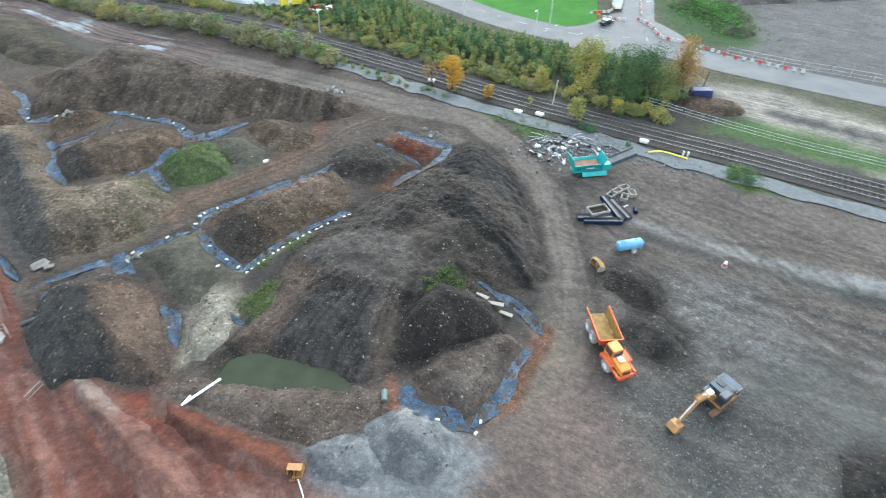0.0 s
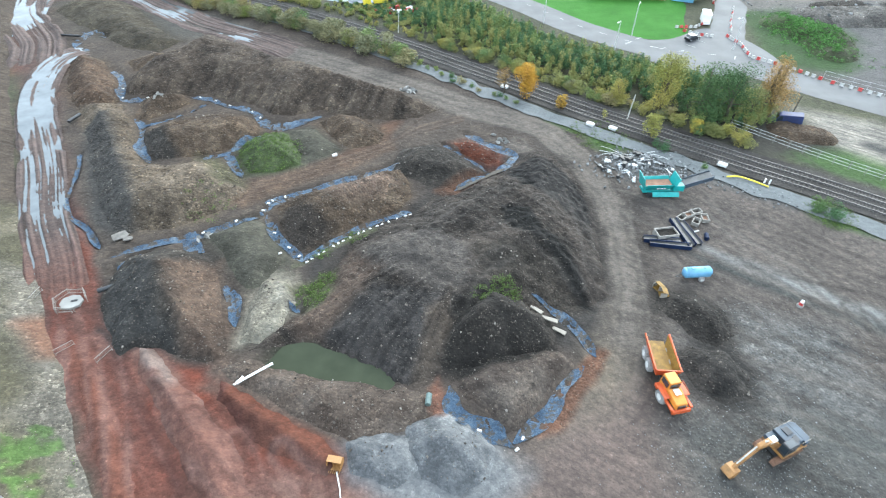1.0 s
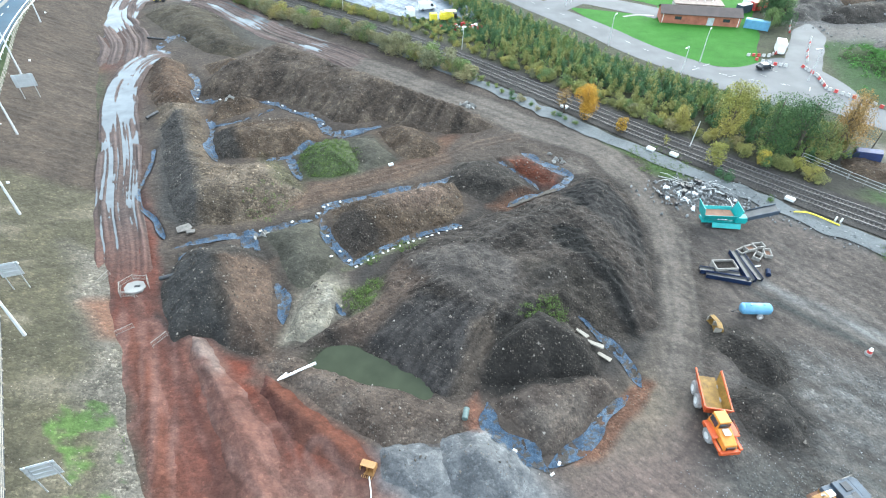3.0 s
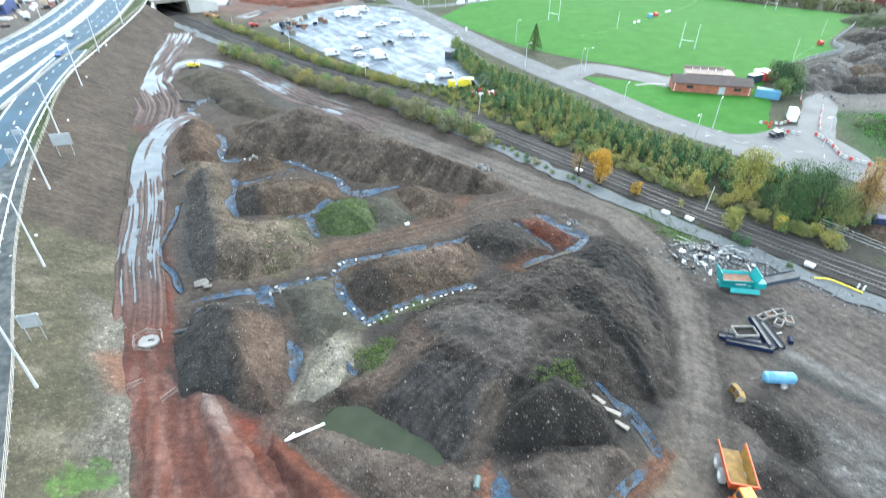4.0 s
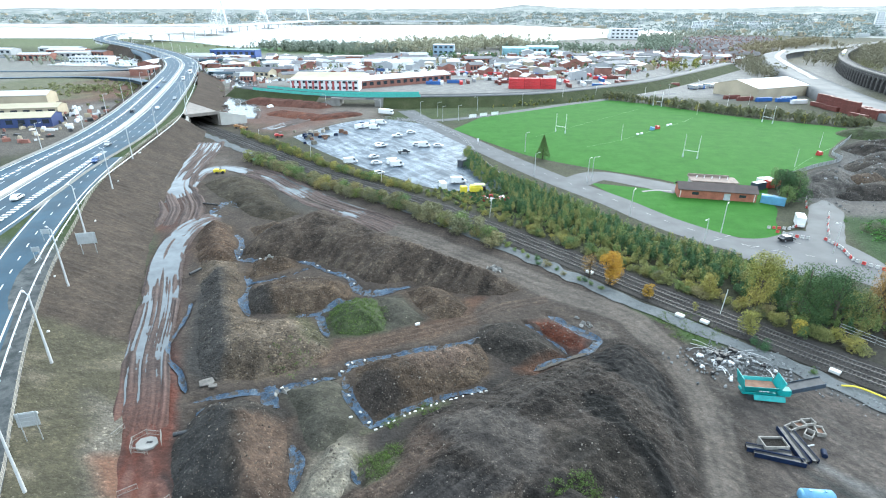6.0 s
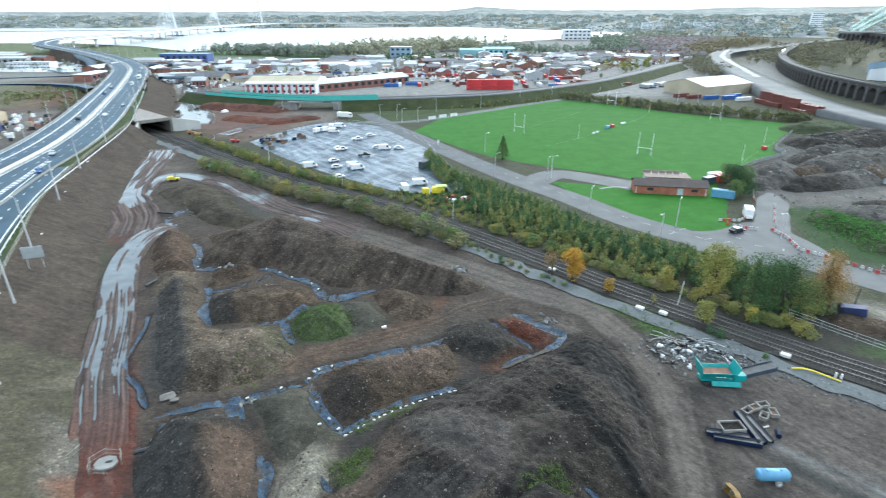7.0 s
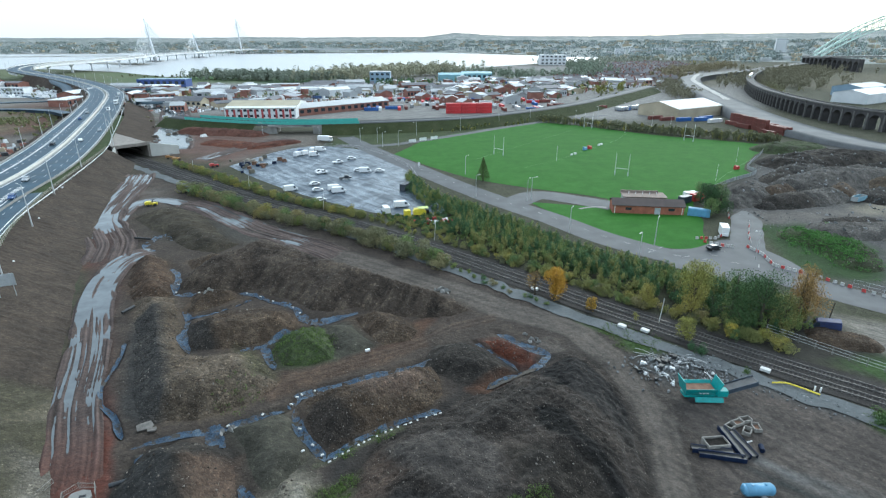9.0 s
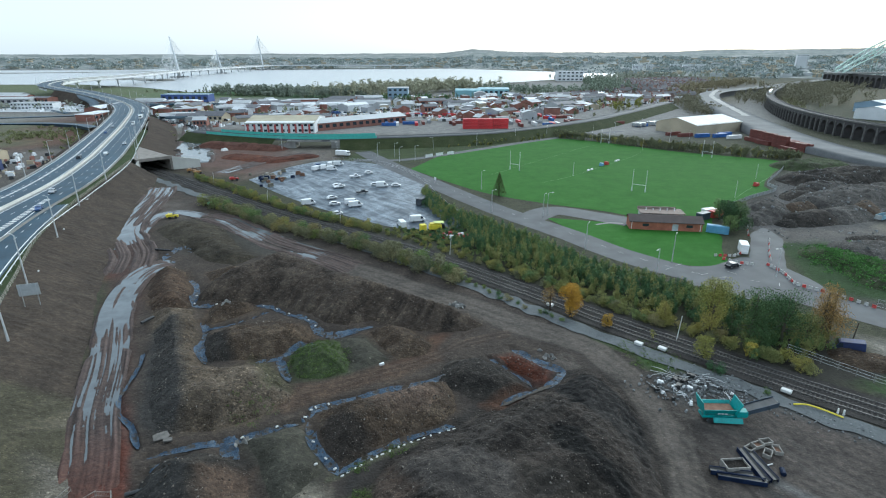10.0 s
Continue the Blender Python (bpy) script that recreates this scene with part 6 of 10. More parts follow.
for pts, n, off in ((DRAINS[13][0], 17, -0.75), (DRAINS[12][0][2:], 3, 0.3), (DRAINS[11][0][:3], 4, 0.5), (DRAINS[0][0][2:], 3, 0.3), (DRAINS[3][0], 5, 0.4), (DRAINS[8][0][3:], 2, 0.5)):
    q = smooth_line(pts, 0.3)
    for k in range(n):
        x, y = q[int((k + rng.uniform(.2, .8)) / n * (len(q) - 1))]
        copy_thing(first_bag, pose(x - off * 0.5, y + off, float(top_z(x, y)) + 0.22, 0, 0, rng.uniform(0, 180)))
for x, y in ((11.4, 28.4), (12.3, 29.6), (7.6, 30.9)):
    copy_thing(first_bag, pose(x, y, float(top_z(x, y)) + 0.05, 0, 0, rng.uniform(0, 180)))

# ---- the muddy track: ruts in the mud, rain standing in the low ones ----
def muddy_track(line, half, level, seed, deep=0.16, label="", across=0.17):
    """A churned strip; its water lies level below the ridges."""
    p = smooth_line(line, 0.45)
    s = sides(p)
    run = np.cumsum(np.r_[0, np.linalg.norm(np.diff(p, axis=0), axis=1)])[:, None]
    d = np.arange(-half, half + across, across)[None]
    x, y = p[:, :1] + s[:, :1] * d, p[:, 1:] + s[:, 1:] * d
    sway = d + 0.9 * nz(run, 0 * run, 22, seed) + 0 * run
    cut = 0.8 * nz(sway / 0.55, run / 26, 1.0, seed + 1) + 0.75 * nz(sway / 0.27, run / 14, 1.0, seed + 2)
    pool = fbm(run + 0 * d, sway * 3.2, 22, seed + 4)
    z = 0.16 + deep * cut + 0.14 * pool + 0.05 * fbm(x, y, 1.2, seed + 7)
    edge = np.clip((half - np.abs(d) + 0.9 * nz(run, d * 0, 5, seed + 8)) / 1.3, 0, 1)
    ends = np.clip(np.minimum(run, run[-1] - run) / 5, 0, 1)
    shore = np.abs(d) - half * (0.70 + 0.16 * nz(run, np.sign(d) * 40 + 0 * run, 9, seed + 16) + 0.05 * nz(run, d * 0, 2, seed + 17))
    z = z + 0.42 * np.clip(shore / 0.8, 0, 1)
    g0 = gz(x, y)
    z = g0 * (1 - edge * ends * 0.8) + (z * edge + 0.10 * (1 - edge)) * ends - 0.15 * (1 - edge * ends)
    n, w = z.shape
    k = np.arange(n * w).reshape(n, w)
    f = np.stack([k[:-1, :-1], k[:-1, 1:], k[1:, 1:], k[1:, :-1]], -1).reshape(-1, 4)
    ob = new("muddy_track", mesh_of("muddy_track", np.stack([x, y, z], -1).reshape(-1, 3), f, True))
    if ob.data.polygons[0].normal.z < 0:
        ob.data.flip_normals()
    ob.data.materials.append(GROUND)
    red = np.clip((71 - y) / 16, 0, 1)[..., None] * (np.array((0.205, 0.100, 0.076)) - np.array((0.185, 0.140, 0.125))) + np.array((0.185, 0.140, 0.125))
    # random streaks, plus relief shading painted in: low ruts darker, ridges paler
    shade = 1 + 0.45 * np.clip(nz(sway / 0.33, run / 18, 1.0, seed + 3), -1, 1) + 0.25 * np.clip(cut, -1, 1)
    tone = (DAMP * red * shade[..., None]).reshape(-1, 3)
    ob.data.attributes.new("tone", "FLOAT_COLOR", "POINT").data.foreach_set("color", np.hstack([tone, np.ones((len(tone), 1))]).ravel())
    ob.data.attributes.new("wet", "FLOAT", "POINT").data.foreach_set("value", np.full(len(tone), 0.25))
    structure(ob, label, "track")
    u = np.array((-half * 0.86, 0, half * 0.86))[None]
    lv = level(run) - 0.6 * (1 - ends) + 0 * u
    x, y = p[:, :1] + s[:, :1] * u, p[:, 1:] + s[:, 1:] * u
    k = np.arange(n * 3).reshape(n, 3)
    f = np.stack([k[:-1, :-1], k[:-1, 1:], k[1:, 1:], k[1:, :-1]], -1).reshape(-1, 4)
    wt = new("standing_water", mesh_of("standing_water", np.stack([x, y, lv], -1).reshape(-1, 3), f, True))
    if wt.data.polygons[0].normal.z < 0:
        wt.data.flip_normals()
    wt.data.materials.append(M_PUDDLE)
    wt.parent = ob
    wt["label"] = "rain water standing in the ruts"


muddy_track([(x - 0.4, y) for x, y in TRACK[3:8]] + [(-77.6, 118), (-79.6, 126), (-80.6, 133), (-79.6, 139), (-76.5, 143)], 3.9, lambda r: np.interp(r, (0, 8, 15, 24, 38, 50, 56, 63, 68, 78, 92, 106), (-0.22, 0.0, 0.08, 0.15, 0.17, 0.18, 0.30, 0.34, 0.18, 0.24, 0.20, 0.04)), 5, label="rutted red-grey muddy track with long rain puddles")
muddy_track([(-85, 133), (-90.5, 147), (-98, 158), (-104.5, 168), (-109.5, 181), (-114.5, 198), (-119, 215), (-126, 238)], 6.6, lambda r: np.interp(r, (0, 16, 26, 34, 48, 54, 75, 125), (-0.22, -0.1, 0.02, 0.22, 0.22, 0.10, 0.15, 0.15)), 25, 0.26, "wide churned wheel tracks full of bright puddles", 0.22)
muddy_track([(-99, 163), (-102.5, 176), (-104, 186), (-101, 192.6), (-93.7, 191.6), (-84, 186)], 3.2, lambda r: np.interp(r, (0, 12, 30, 60), (0.05, 0.14, 0.20, 0.20)), 21, 0.16, "looping muddy wheel track with bright puddles")
muddy_track([(-88, 190), (-81, 185.6), (-74, 180.4), (-66, 172.5), (-58.4, 165), (-52, 158.6), (-42.4, 151.3), (-34.4, 145), (-23, 136)], 5.4, lambda r: np.interp(r, (0, 8, 14, 26, 34, 42, 48, 60, 66, 72, 80), (0.0, 0.10, 0.20, 0.10, 0.22, 0.16, -0.02, 0.06, 0.18, 0.04, -0.1)), 9, 0.16, "churned grey haul road with wide puddles")
muddy_track([(-136, 290), (-146, 318), (-161, 346), (-182, 402), (-222, 493), (-262, 570)], 11.0, lambda r: 0.33 + 0 * r, 13, 0.12, "churned wet ground beside the far bank", 0.35)
muddy_track([(-112, 262), (-104, 285), (-96, 305), (-80, 325)], 5.0, lambda r: 0.11 + 0 * r, 15, 0.12, "wet dirt road beside the yard", 0.35)

# ---- machines and loose things on the site ----
P_ORANGE = plain("orange_machine_paint", (0.50, 0.085, 0.02), 0.45, vary=0.2, scale=1.5)
P_AMBER = plain("amber_machine_paint", (0.58, 0.22, 0.03), 0.45, vary=0.15, scale=1.5)
P_OCHRE = plain("muddy_ochre_steel", (0.20, 0.115, 0.02), 0.7, vary=0.4, scale=1.2)
P_YELLOW = plain("yellow_machine_paint", (0.30, 0.155, 0.05), 0.5, vary=0.25, scale=1.5)
P_TEAL = plain("teal_machine_paint", (0.025, 0.27, 0.26), 0.45, vary=0.2, scale=1.2)
P_NAVY = plain("dark_blue_steel", (0.010, 0.018, 0.045), 0.55, vary=0.3, scale=1.0, spec=0.15)
P_SKY = plain("light_blue_paint", (0.13, 0.30, 0.46), 0.4, vary=0.12, scale=1.0)
P_SLATE = plain("slate_blue_panel", (0.045, 0.062, 0.085), 0.45, vary=0.3)
M_RUBBER = plain("dusty_rubber", (0.27, 0.26, 0.25), 0.85, vary=0.25)
M_TYRE = plain("tyre_rubber", (0.022, 0.022, 0.024), 0.8, vary=0.3)
M_DKSTEEL = plain("dark_steel", (0.05, 0.052, 0.055), 0.5, 0.4, vary=0.3)
M_RUST = plain("rusty_steel", (0.17, 0.095, 0.06), 0.8, 0.2, vary=0.4)
M_GLASS = plain("dark_glass", (0.03, 0.04, 0.05), 0.08, vary=0.05)
M_WOOD = plain("pale_timber", (0.27, 0.245, 0.205), 0.8, vary=0.2, fine=6)
P_BLACK = plain("black_plastic", (0.012, 0.012, 0.013), 0.45, vary=0.3)
M_PALEPIPE = plain("pale_plastic", (0.60, 0.60, 0.58), 0.5, vary=0.15)
P_REDW = plain("red_plastic", (0.42, 0.04, 0.035), 0.5, vary=0.2)
P_YPLAST = plain("bright_yellow_plastic", (0.70, 0.58, 0.04), 0.5, vary=0.15)


M_FRAME = plain("muddy_pale_steel", (0.25, 0.235, 0.21), 0.7, vary=0.35, scale=1.0)


def wheel(parent, x, y, r, w, tyre=None, rim=None):
    t = Geo()
    t.tube((x - w / 2, y, r), (x - w / 2 + w * 0.15, y, r), r * 0.9, r, 20)
    t.tube((x - w * 0.35, y, r), (x + w * 0.35, y, r), r, r, 20)
    t.tube((x + w * 0.35, y, r), (x + w / 2, y, r), r, r * 0.9, 20)
    for k in range(14):
        a = 2 * math.pi * k / 14
        t.box((x, y + math.cos(a) * r, r + math.sin(a) * r), (w * 0.8, r * 0.12, r * 0.12))
    ob = t.done("wheel", tyre or M_TYRE, parent, smooth=False)
    h = Geo()
    h.tube((x - w * 0.53, y, r), (x + w * 0.53, y, r), r * 0.5, r * 0.5, 14)
    h.done("rim", rim or M_PALEPIPE, ob)
    return ob


def dump_truck(m):
    t = thing("dump_truck", "orange articulated dump truck with an empty ochre skip", "dump truck", m=m)
    for y in (-3.3, -1.55):
        for x in (-1.22, 1.22):
            wheel(t, x, y, 0.82, 0.62, M_RUBBER)
    Geo().box((0, -1.9, 1.0), (1.0, 5.2, 0.5)).done("rear_frame", M_DKSTEEL, t, bevel=0.05)
    out = Geo()
    for s in (-1, 1):
        out.add([(s * 1.15, -4.0, 1.45), (s * 1.15, 0.35, 1.45), (s * 1.5, 0.55, 2.85), (s * 1.5, -4.9, 2.6), (s * 1.03, -4.0, 1.45), (s * 1.03, 0.35, 1.45), (s * 1.38, 0.45, 2.85), (s * 1.38, -4.9, 2.6)],
                [(0, 1, 2, 3), (7, 6, 5, 4), (3, 2, 6, 7), (0, 3, 7, 4), (1, 5, 6, 2), (0, 4, 5, 1)])
    out.box((0, -1.85, 1.42), (2.3, 4.4, 0.12))
    out.add([(-1.15, 0.25, 1.45), (1.15, 0.25, 1.45), (1.5, 0.75, 3.05), (-1.5, 0.75, 3.05), (-1.15, 0.37, 1.45), (1.15, 0.37, 1.45), (1.5, 0.9, 3.05), (-1.5, 0.9, 3.05)], [(0, 1, 2, 3), (7, 6, 5, 4), (3, 2, 6, 7), (0, 3, 7, 4), (1, 5, 6, 2)])
    for s in (-1, 1):
        out.box((s * 1.46, -2.1, 2.78), (0.16, 5.4, 0.14))
    body = out.done("dump_body", P_ORANGE, t, bevel=0.03)
    lin = Geo()
    for s in (-1, 1):
        lin.add([(s * 1.02, -4.0, 1.50), (s * 1.02, 0.33, 1.50), (s * 1.36, 0.5, 2.80), (s * 1.36, -4.85, 2.56)], [(0, 1, 2, 3)])
    lin.add([(-1.02, -4.6, 1.62), (1.02, -4.6, 1.62), (1.02, 0.3, 1.49), (-1.02, 0.3, 1.49)], [(0, 1, 2, 3)])
    lin.add([(-1.02, 0.235, 1.5), (1.02, 0.235, 1.5), (1.36, 0.70, 2.98), (-1.36, 0.70, 2.98)], [(0, 1, 2, 3)])
    # ochre steel, toned darker for the shade inside the skip
    lin.done("liner", P_OCHRE, body, "worn ochre inside of the skip")
    front = pose(0.1, 1.0, 0, 0, 0, 15)
    made = set(t.children)
    tr = t
    for x in (-1.25, 1.25):
        wheel(tr, x, 1.6, 0.82, 0.62, M_RUBBER)
    Geo().box((0, 1.7, 1.0), (1.1, 4.0, 0.5)).done("front_frame", M_DKSTEEL, tr, bevel=0.05)
    hood = Geo()
    hood.add([(-0.75, 1.7, 1.25), (0.95, 1.7, 1.25), (0.9, 3.75, 1.2), (-0.7, 3.75, 1.2), (-0.7, 1.7, 2.35), (0.9, 1.7, 2.35), (0.82, 3.6, 1.9), (-0.62, 3.6, 1.9)], [(3, 2, 1, 0), (4, 5, 6, 7), (0, 1, 5, 4), (1, 2, 6, 5), (2, 3, 7, 6), (3, 0, 4, 7)])
    hood.done("bonnet", P_AMBER, tr, bevel=0.1)
    Geo().box((0.1, 3.72, 1.5), (1.0, 0.1, 0.45)).done("grille", P_BLACK, tr)
    bp = Geo().box((0.1, 3.85, 0.95), (2.3, 0.35, 0.55))
    for s in (-1.15, 1.25):
        bp.box((s, 2.9, 1.25), (0.35, 1.9, 0.3)).box((s, 1.6, 1.75), (0.75, 1.9, 0.16)).box((s, 0.5, 1.4), (0.6, 0.6, 0.5))
    bp.done("mudguard", P_ORANGE, tr, "red-orange mudguards and bumper", bevel=0.06)
    cab = Geo().box((0.1, 0.85, 2.2), (1.55, 1.7, 1.9), taper=0.9).done("cab", P_AMBER, tr, bevel=0.08)
    gl = Geo().box((0.1, 1.64, 2.55), (1.25, 0.1, 0.75))
    for s in (-0.66, 0.86):
        gl.box((s, 0.85, 2.5), (0.08, 1.2, 0.8))
    gl.done("cab_window", M_GLASS, cab)
    Geo().box((0.1, 2.25, 2.36), (0.7, 0.8, 0.1)).done("vent", M_STEEL, tr)
    Geo().tube((-0.95, 1.2, 1.8), (-0.95, 1.2, 3.0), 0.08).done("exhaust", M_DKSTEEL, tr)
    rail = Geo()
    for s in (-1.25, 1.4):
        rail.pipe([(s, 0.9, 1.9), (s, 0.9, 2.5), (s, 2.4, 2.4), (s, 2.4, 1.9)], 0.03)
    rail.done("handrail", P_ORANGE, tr)
    for o in set(t.children) - made:
        o.matrix_basis = front
    return t


dump_truck(pose(30.35, 35.5, float(gz(30, 35)) + 0.1, 0, 0, 172))


def excavator(m):
    t = thing("excavator", "yellow tracked excavator with a slate-blue engine deck, boom lowered", "excavator", m=m)
    for s in (-1.1, 1.1):
        out = [(-2.0, 0.15), (-2.2, 0.45), (-2.0, 0.8), (2.0, 0.8), (2.2, 0.45), (2.0, 0.15)]
        g = Geo().prism(out, s - 0.3, s + 0.3, Matrix.Rotation(radians(90), 4, "Z"))
        for k in range(18):
            g.box((-s, -1.95 + 3.9 * k / 17, 0.82), (0.6, 0.12, 0.06))
        g.done("crawler_track", M_RUST, t)
    Geo().box((0, 0, 0.6), (1.7, 2.2, 0.5)).tube((0, 0, 0.8), (0, 0, 1.05), 0.7, n=20).done("undercarriage", M_DKSTEEL, t)
    h = Geo()
    h.slab([(-1.35, -2.3), (-0.9, -2.75), (0.9, -2.75), (1.35, -2.3), (1.35, 1.2), (-1.35, 1.2)], 1.05, 1.5).done("turntable", P_YELLOW, t, bevel=0.05)
    Geo().slab([(-1.3, -2.3), (-0.9, -2.72), (0.9, -2.72), (1.3, -2.3), (1.3, -1.75), (-1.3, -1.75)], 1.5, 2.2).done("counterweight", P_SLATE, t, bevel=0.1)
    e = Geo().box((0.15, -0.75, 1.9), (2.35, 2.0, 0.85), taper=0.95).box((0.95, 0.75, 1.75), (0.7, 1.1, 0.55))
    e.done("engine_deck", P_SLATE, t, bevel=0.05)
    lid = Geo().box((0.5, -0.9, 2.38), (0.9, 0.8, 0.1)).box((-0.5, -1.1, 2.36), (0.7, 0.6, 0.06))
    lid.done("engine_cover", M_DKSTEEL, t, bevel=0.03)
    rail = Geo()
    for x in (-1.22, 1.22):
        rail.pipe([(x, -2.3, 2.2), (x, -2.3, 2.55), (x, -1.0, 2.55), (x, -1.0, 2.3)], 0.03)
    rail.done("handrail", M_WOOD, t)
    cab = Geo().box((-0.85, 0.35, 2.25), (0.95, 1.7, 1.55), taper=0.92).done("cab", M_DKSTEEL, t, bevel=0.06)
    gl = Geo().box((-0.85, 1.18, 2.4), (0.8, 0.08, 1.0)).box((-0.85, 0.4, 3.0), (0.7, 1.0, 0.06)).box((-1.3, 0.35, 2.4), (0.06, 1.3, 0.9))
    gl.done("cab_window", M_GLASS, cab)
    boom = Geo().prism([(0.6, 1.6), (1.0, 2.3), (3.0, 4.15), (4.4, 4.1), (4.5, 3.7), (3.2, 3.5), (1.3, 1.5)], -0.28, 0.28, pose(0.1, 0, 0, 0, 0, 90)).done("boom", P_YELLOW, t, bevel=0.05)
    Geo().box((0.1, 2.6, 3.55), (0.58, 1.0, 0.3), Matrix.Translation((0, 0, 0.25))).done("boom_plate", M_WHITE, boom)
    st = Geo().prism([(3.9, 4.45), (4.6, 4.2), (6.9, 1.2), (6.6, 1.0), (4.2, 3.6)], -0.2, 0.2, pose(0.1, 0, 0, 0, 0, 90)).done("stick", P_YELLOW, t, bevel=0.04)
    Geo().tube((0.1, 1.4, 2.9), (0.1, 3.9, 4.5), 0.09).tube((0.1, 5.0, 4.3), (0.1, 6.6, 2.0), 0.07).done("hydraulic_ram", M_STEEL, st)
    bk = Geo().prism([(6.3, 1.3), (7.1, 1.35), (7.6, 0.7), (7.3, 0.15), (6.5, 0.05), (6.6, 0.2), (7.15, 0.35), (7.3, 0.75), (6.9, 1.1), (6.35, 1.1)], -0.6, 0.6, pose(0.1, 0, 0, 0, 0, 90))
    for s in (-0.6, 0.6):
        bk.prism([(6.3, 1.2), (7.1, 1.3), (7.5, 0.7), (7.2, 0.2), (6.5, 0.1)], s - 0.03, s + 0.03, pose(0.1, 0, 0, 0, 0, 90))
    bk.done("bucket", P_YELLOW, t)
    return t


excavator(pose(39.4, 25.9, float(gz(39, 26)) + 0.05, 0, 0, 109))


def screener(m):
    t = thing("screening_plant", "teal mobile screening machine with a raised grey conveyor", "screening machine", m=m)
    for y in (-1.1, 1.1):
        Geo().prism([(-2.2, 0.05), (-2.5, 0.4), (-2.2, 0.75), (2.2, 0.75), (2.5, 0.4), (2.2, 0.05)], y - 0.22, y + 0.22).done("crawler_track", M_DKSTEEL, t)
    Geo().box((0, 0, 0.95), (6.2, 1.7, 0.4)).done("chassis", P_TEAL, t, bevel=0.04)
    Geo().add([(-1.6, -1.75, 0.5), (3.0, -1.75, 0.35), (3.0, -1.25, 1.0), (-1.6, -1.2, 1.1), (-1.6, -1.7, 0.42), (3.0, -1.7, 0.27)], [(0, 1, 2, 3), (4, 5, 1, 0), (3, 2, 5, 4)]).done("tail_panel", P_TEAL, t)
    hp = Geo()
    for y in (-1, 1):
        hp.add([(-3.0, y * 0.7, 1.4), (1.6, y * 0.7, 1.4), (1.9, y * 1.35, 2.6), (-3.2, y * 1.35, 2.6), (-3.0, y * 0.78, 1.4), (1.6, y * 0.78, 1.4), (1.9, y * 1.43, 2.6), (-3.2, y * 1.43, 2.6)], [(0, 1, 2, 3), (7, 6, 5, 4), (3, 2, 6, 7), (1, 5, 6, 2), (0, 3, 7, 4)])
    for x, d, hgt in ((-3.1, -0.6, 3.9), (1.8, 0.7, 3.6)):
        hp.add([(x, -1.35, 1.5), (x, 1.35, 1.5), (x + d, 1.45, hgt), (x + d, -1.45, hgt), (x + 0.12, -1.35, 1.5), (x + 0.12, 1.35, 1.5), (x + d + 0.12, 1.45, hgt), (x + d + 0.12, -1.45, hgt)], [(0, 1, 2, 3), (7, 6, 5, 4), (3, 2, 6, 7), (0, 3, 7, 4), (1, 5, 6, 2)])
    hp.done("hopper", P_TEAL, t)
    Geo().box((-0.7, 0, 2.1), (4.7, 1.9, 0.2)).done("screen_deck", M_RUST, t, "rusty brown screen deck")
    Geo().box((2.9, -0.6, 1.6), (1.7, 1.2, 1.1)).done("engine_box", P_TEAL, t, bevel=0.08)
    cv = Geo().add([(2.2, -0.85, 1.45), (2.2, 0.85, 1.45), (8.2, 0.85, 3.65), (8.2, -0.85, 3.65), (2.2, -0.85, 1.0), (2.2, 0.85, 1.0), (8.2, 0.85, 3.2), (8.2, -0.85, 3.2)], [(0, 1, 2, 3), (7, 6, 5, 4), (0, 3, 7, 4), (1, 5, 6, 2), (3, 2, 6, 7)]).done("conveyor", M_DKSTEEL, t)
    sd = Geo()
    for y in (-0.95, 0.9):
        sd.add([(2.2, y, 0.85), (8.3, y, 3.05), (8.3, y, 3.85), (2.2, y, 1.65), (2.2, y + 0.06, 0.85), (8.3, y + 0.06, 3.05), (8.3, y + 0.06, 3.85), (2.2, y + 0.06, 1.65)], [(0, 1, 2, 3), (7, 6, 5, 4), (3, 2, 6, 7), (1, 5, 6, 2)])
    for k in range(10):
        sd.tube((2.6 + 0.6 * k, -0.8, 1.4 + 0.22 * k), (2.6 + 0.6 * k, 0.8, 1.4 + 0.22 * k), 0.05)
    sd.done("conveyor_side", P_SLATE, cv)
    Geo().tube((5.5, -0.6, 2.4), (3.6, -0.6, 0.7), 0.07).tube((5.5, 0.6, 2.4), (3.6, 0.6, 0.7), 0.07).done("prop", P_TEAL, t)
    lg = Geo()
    for x in (-0.9, -0.35, 0.2):
        lg.box((x, -1.45, 1.95), (0.42, 0.03, 0.16))
    lg.done("marking", M_WHITE, t)
    return t


screener(pose(44.3, 71.9, float(gz(44, 72)) + 0.05, 0, 0, -2))


def conveyor(m, length, legs=True):
    t = thing("conveyor_section", "dark blue steel conveyor section lying on the ground", "conveyor", "dark blue conveyor sections", m=m)
    for y in (-0.5, 0.5):
        Geo().box((0, y, 0.35), (length, 0.1, 0.7)).done("side_beam", P_NAVY, t, bevel=0.03)
    Geo().prism([(-0.46, 0.62), (-0.2, 0.46), (0.2, 0.46), (0.46, 0.62), (0.46, 0.54), (0.2, 0.38), (-0.2, 0.38), (-0.46, 0.54)], -length / 2, length / 2, Matrix.Rotation(radians(90), 4, "Z")).done("belt", P_BLACK, t)
    for k in range(int(length)):
        Geo().tube((-length / 2 + k + 0.5, -0.5, 0.3), (-length / 2 + k + 0.5, 0.5, 0.3), 0.06).done("roller", P_NAVY, t)


def gp(x, y, rz=0, dz=0.0):
    return pose(x, y, float(top_z(x, y)) + dz, 0, 0, rz)


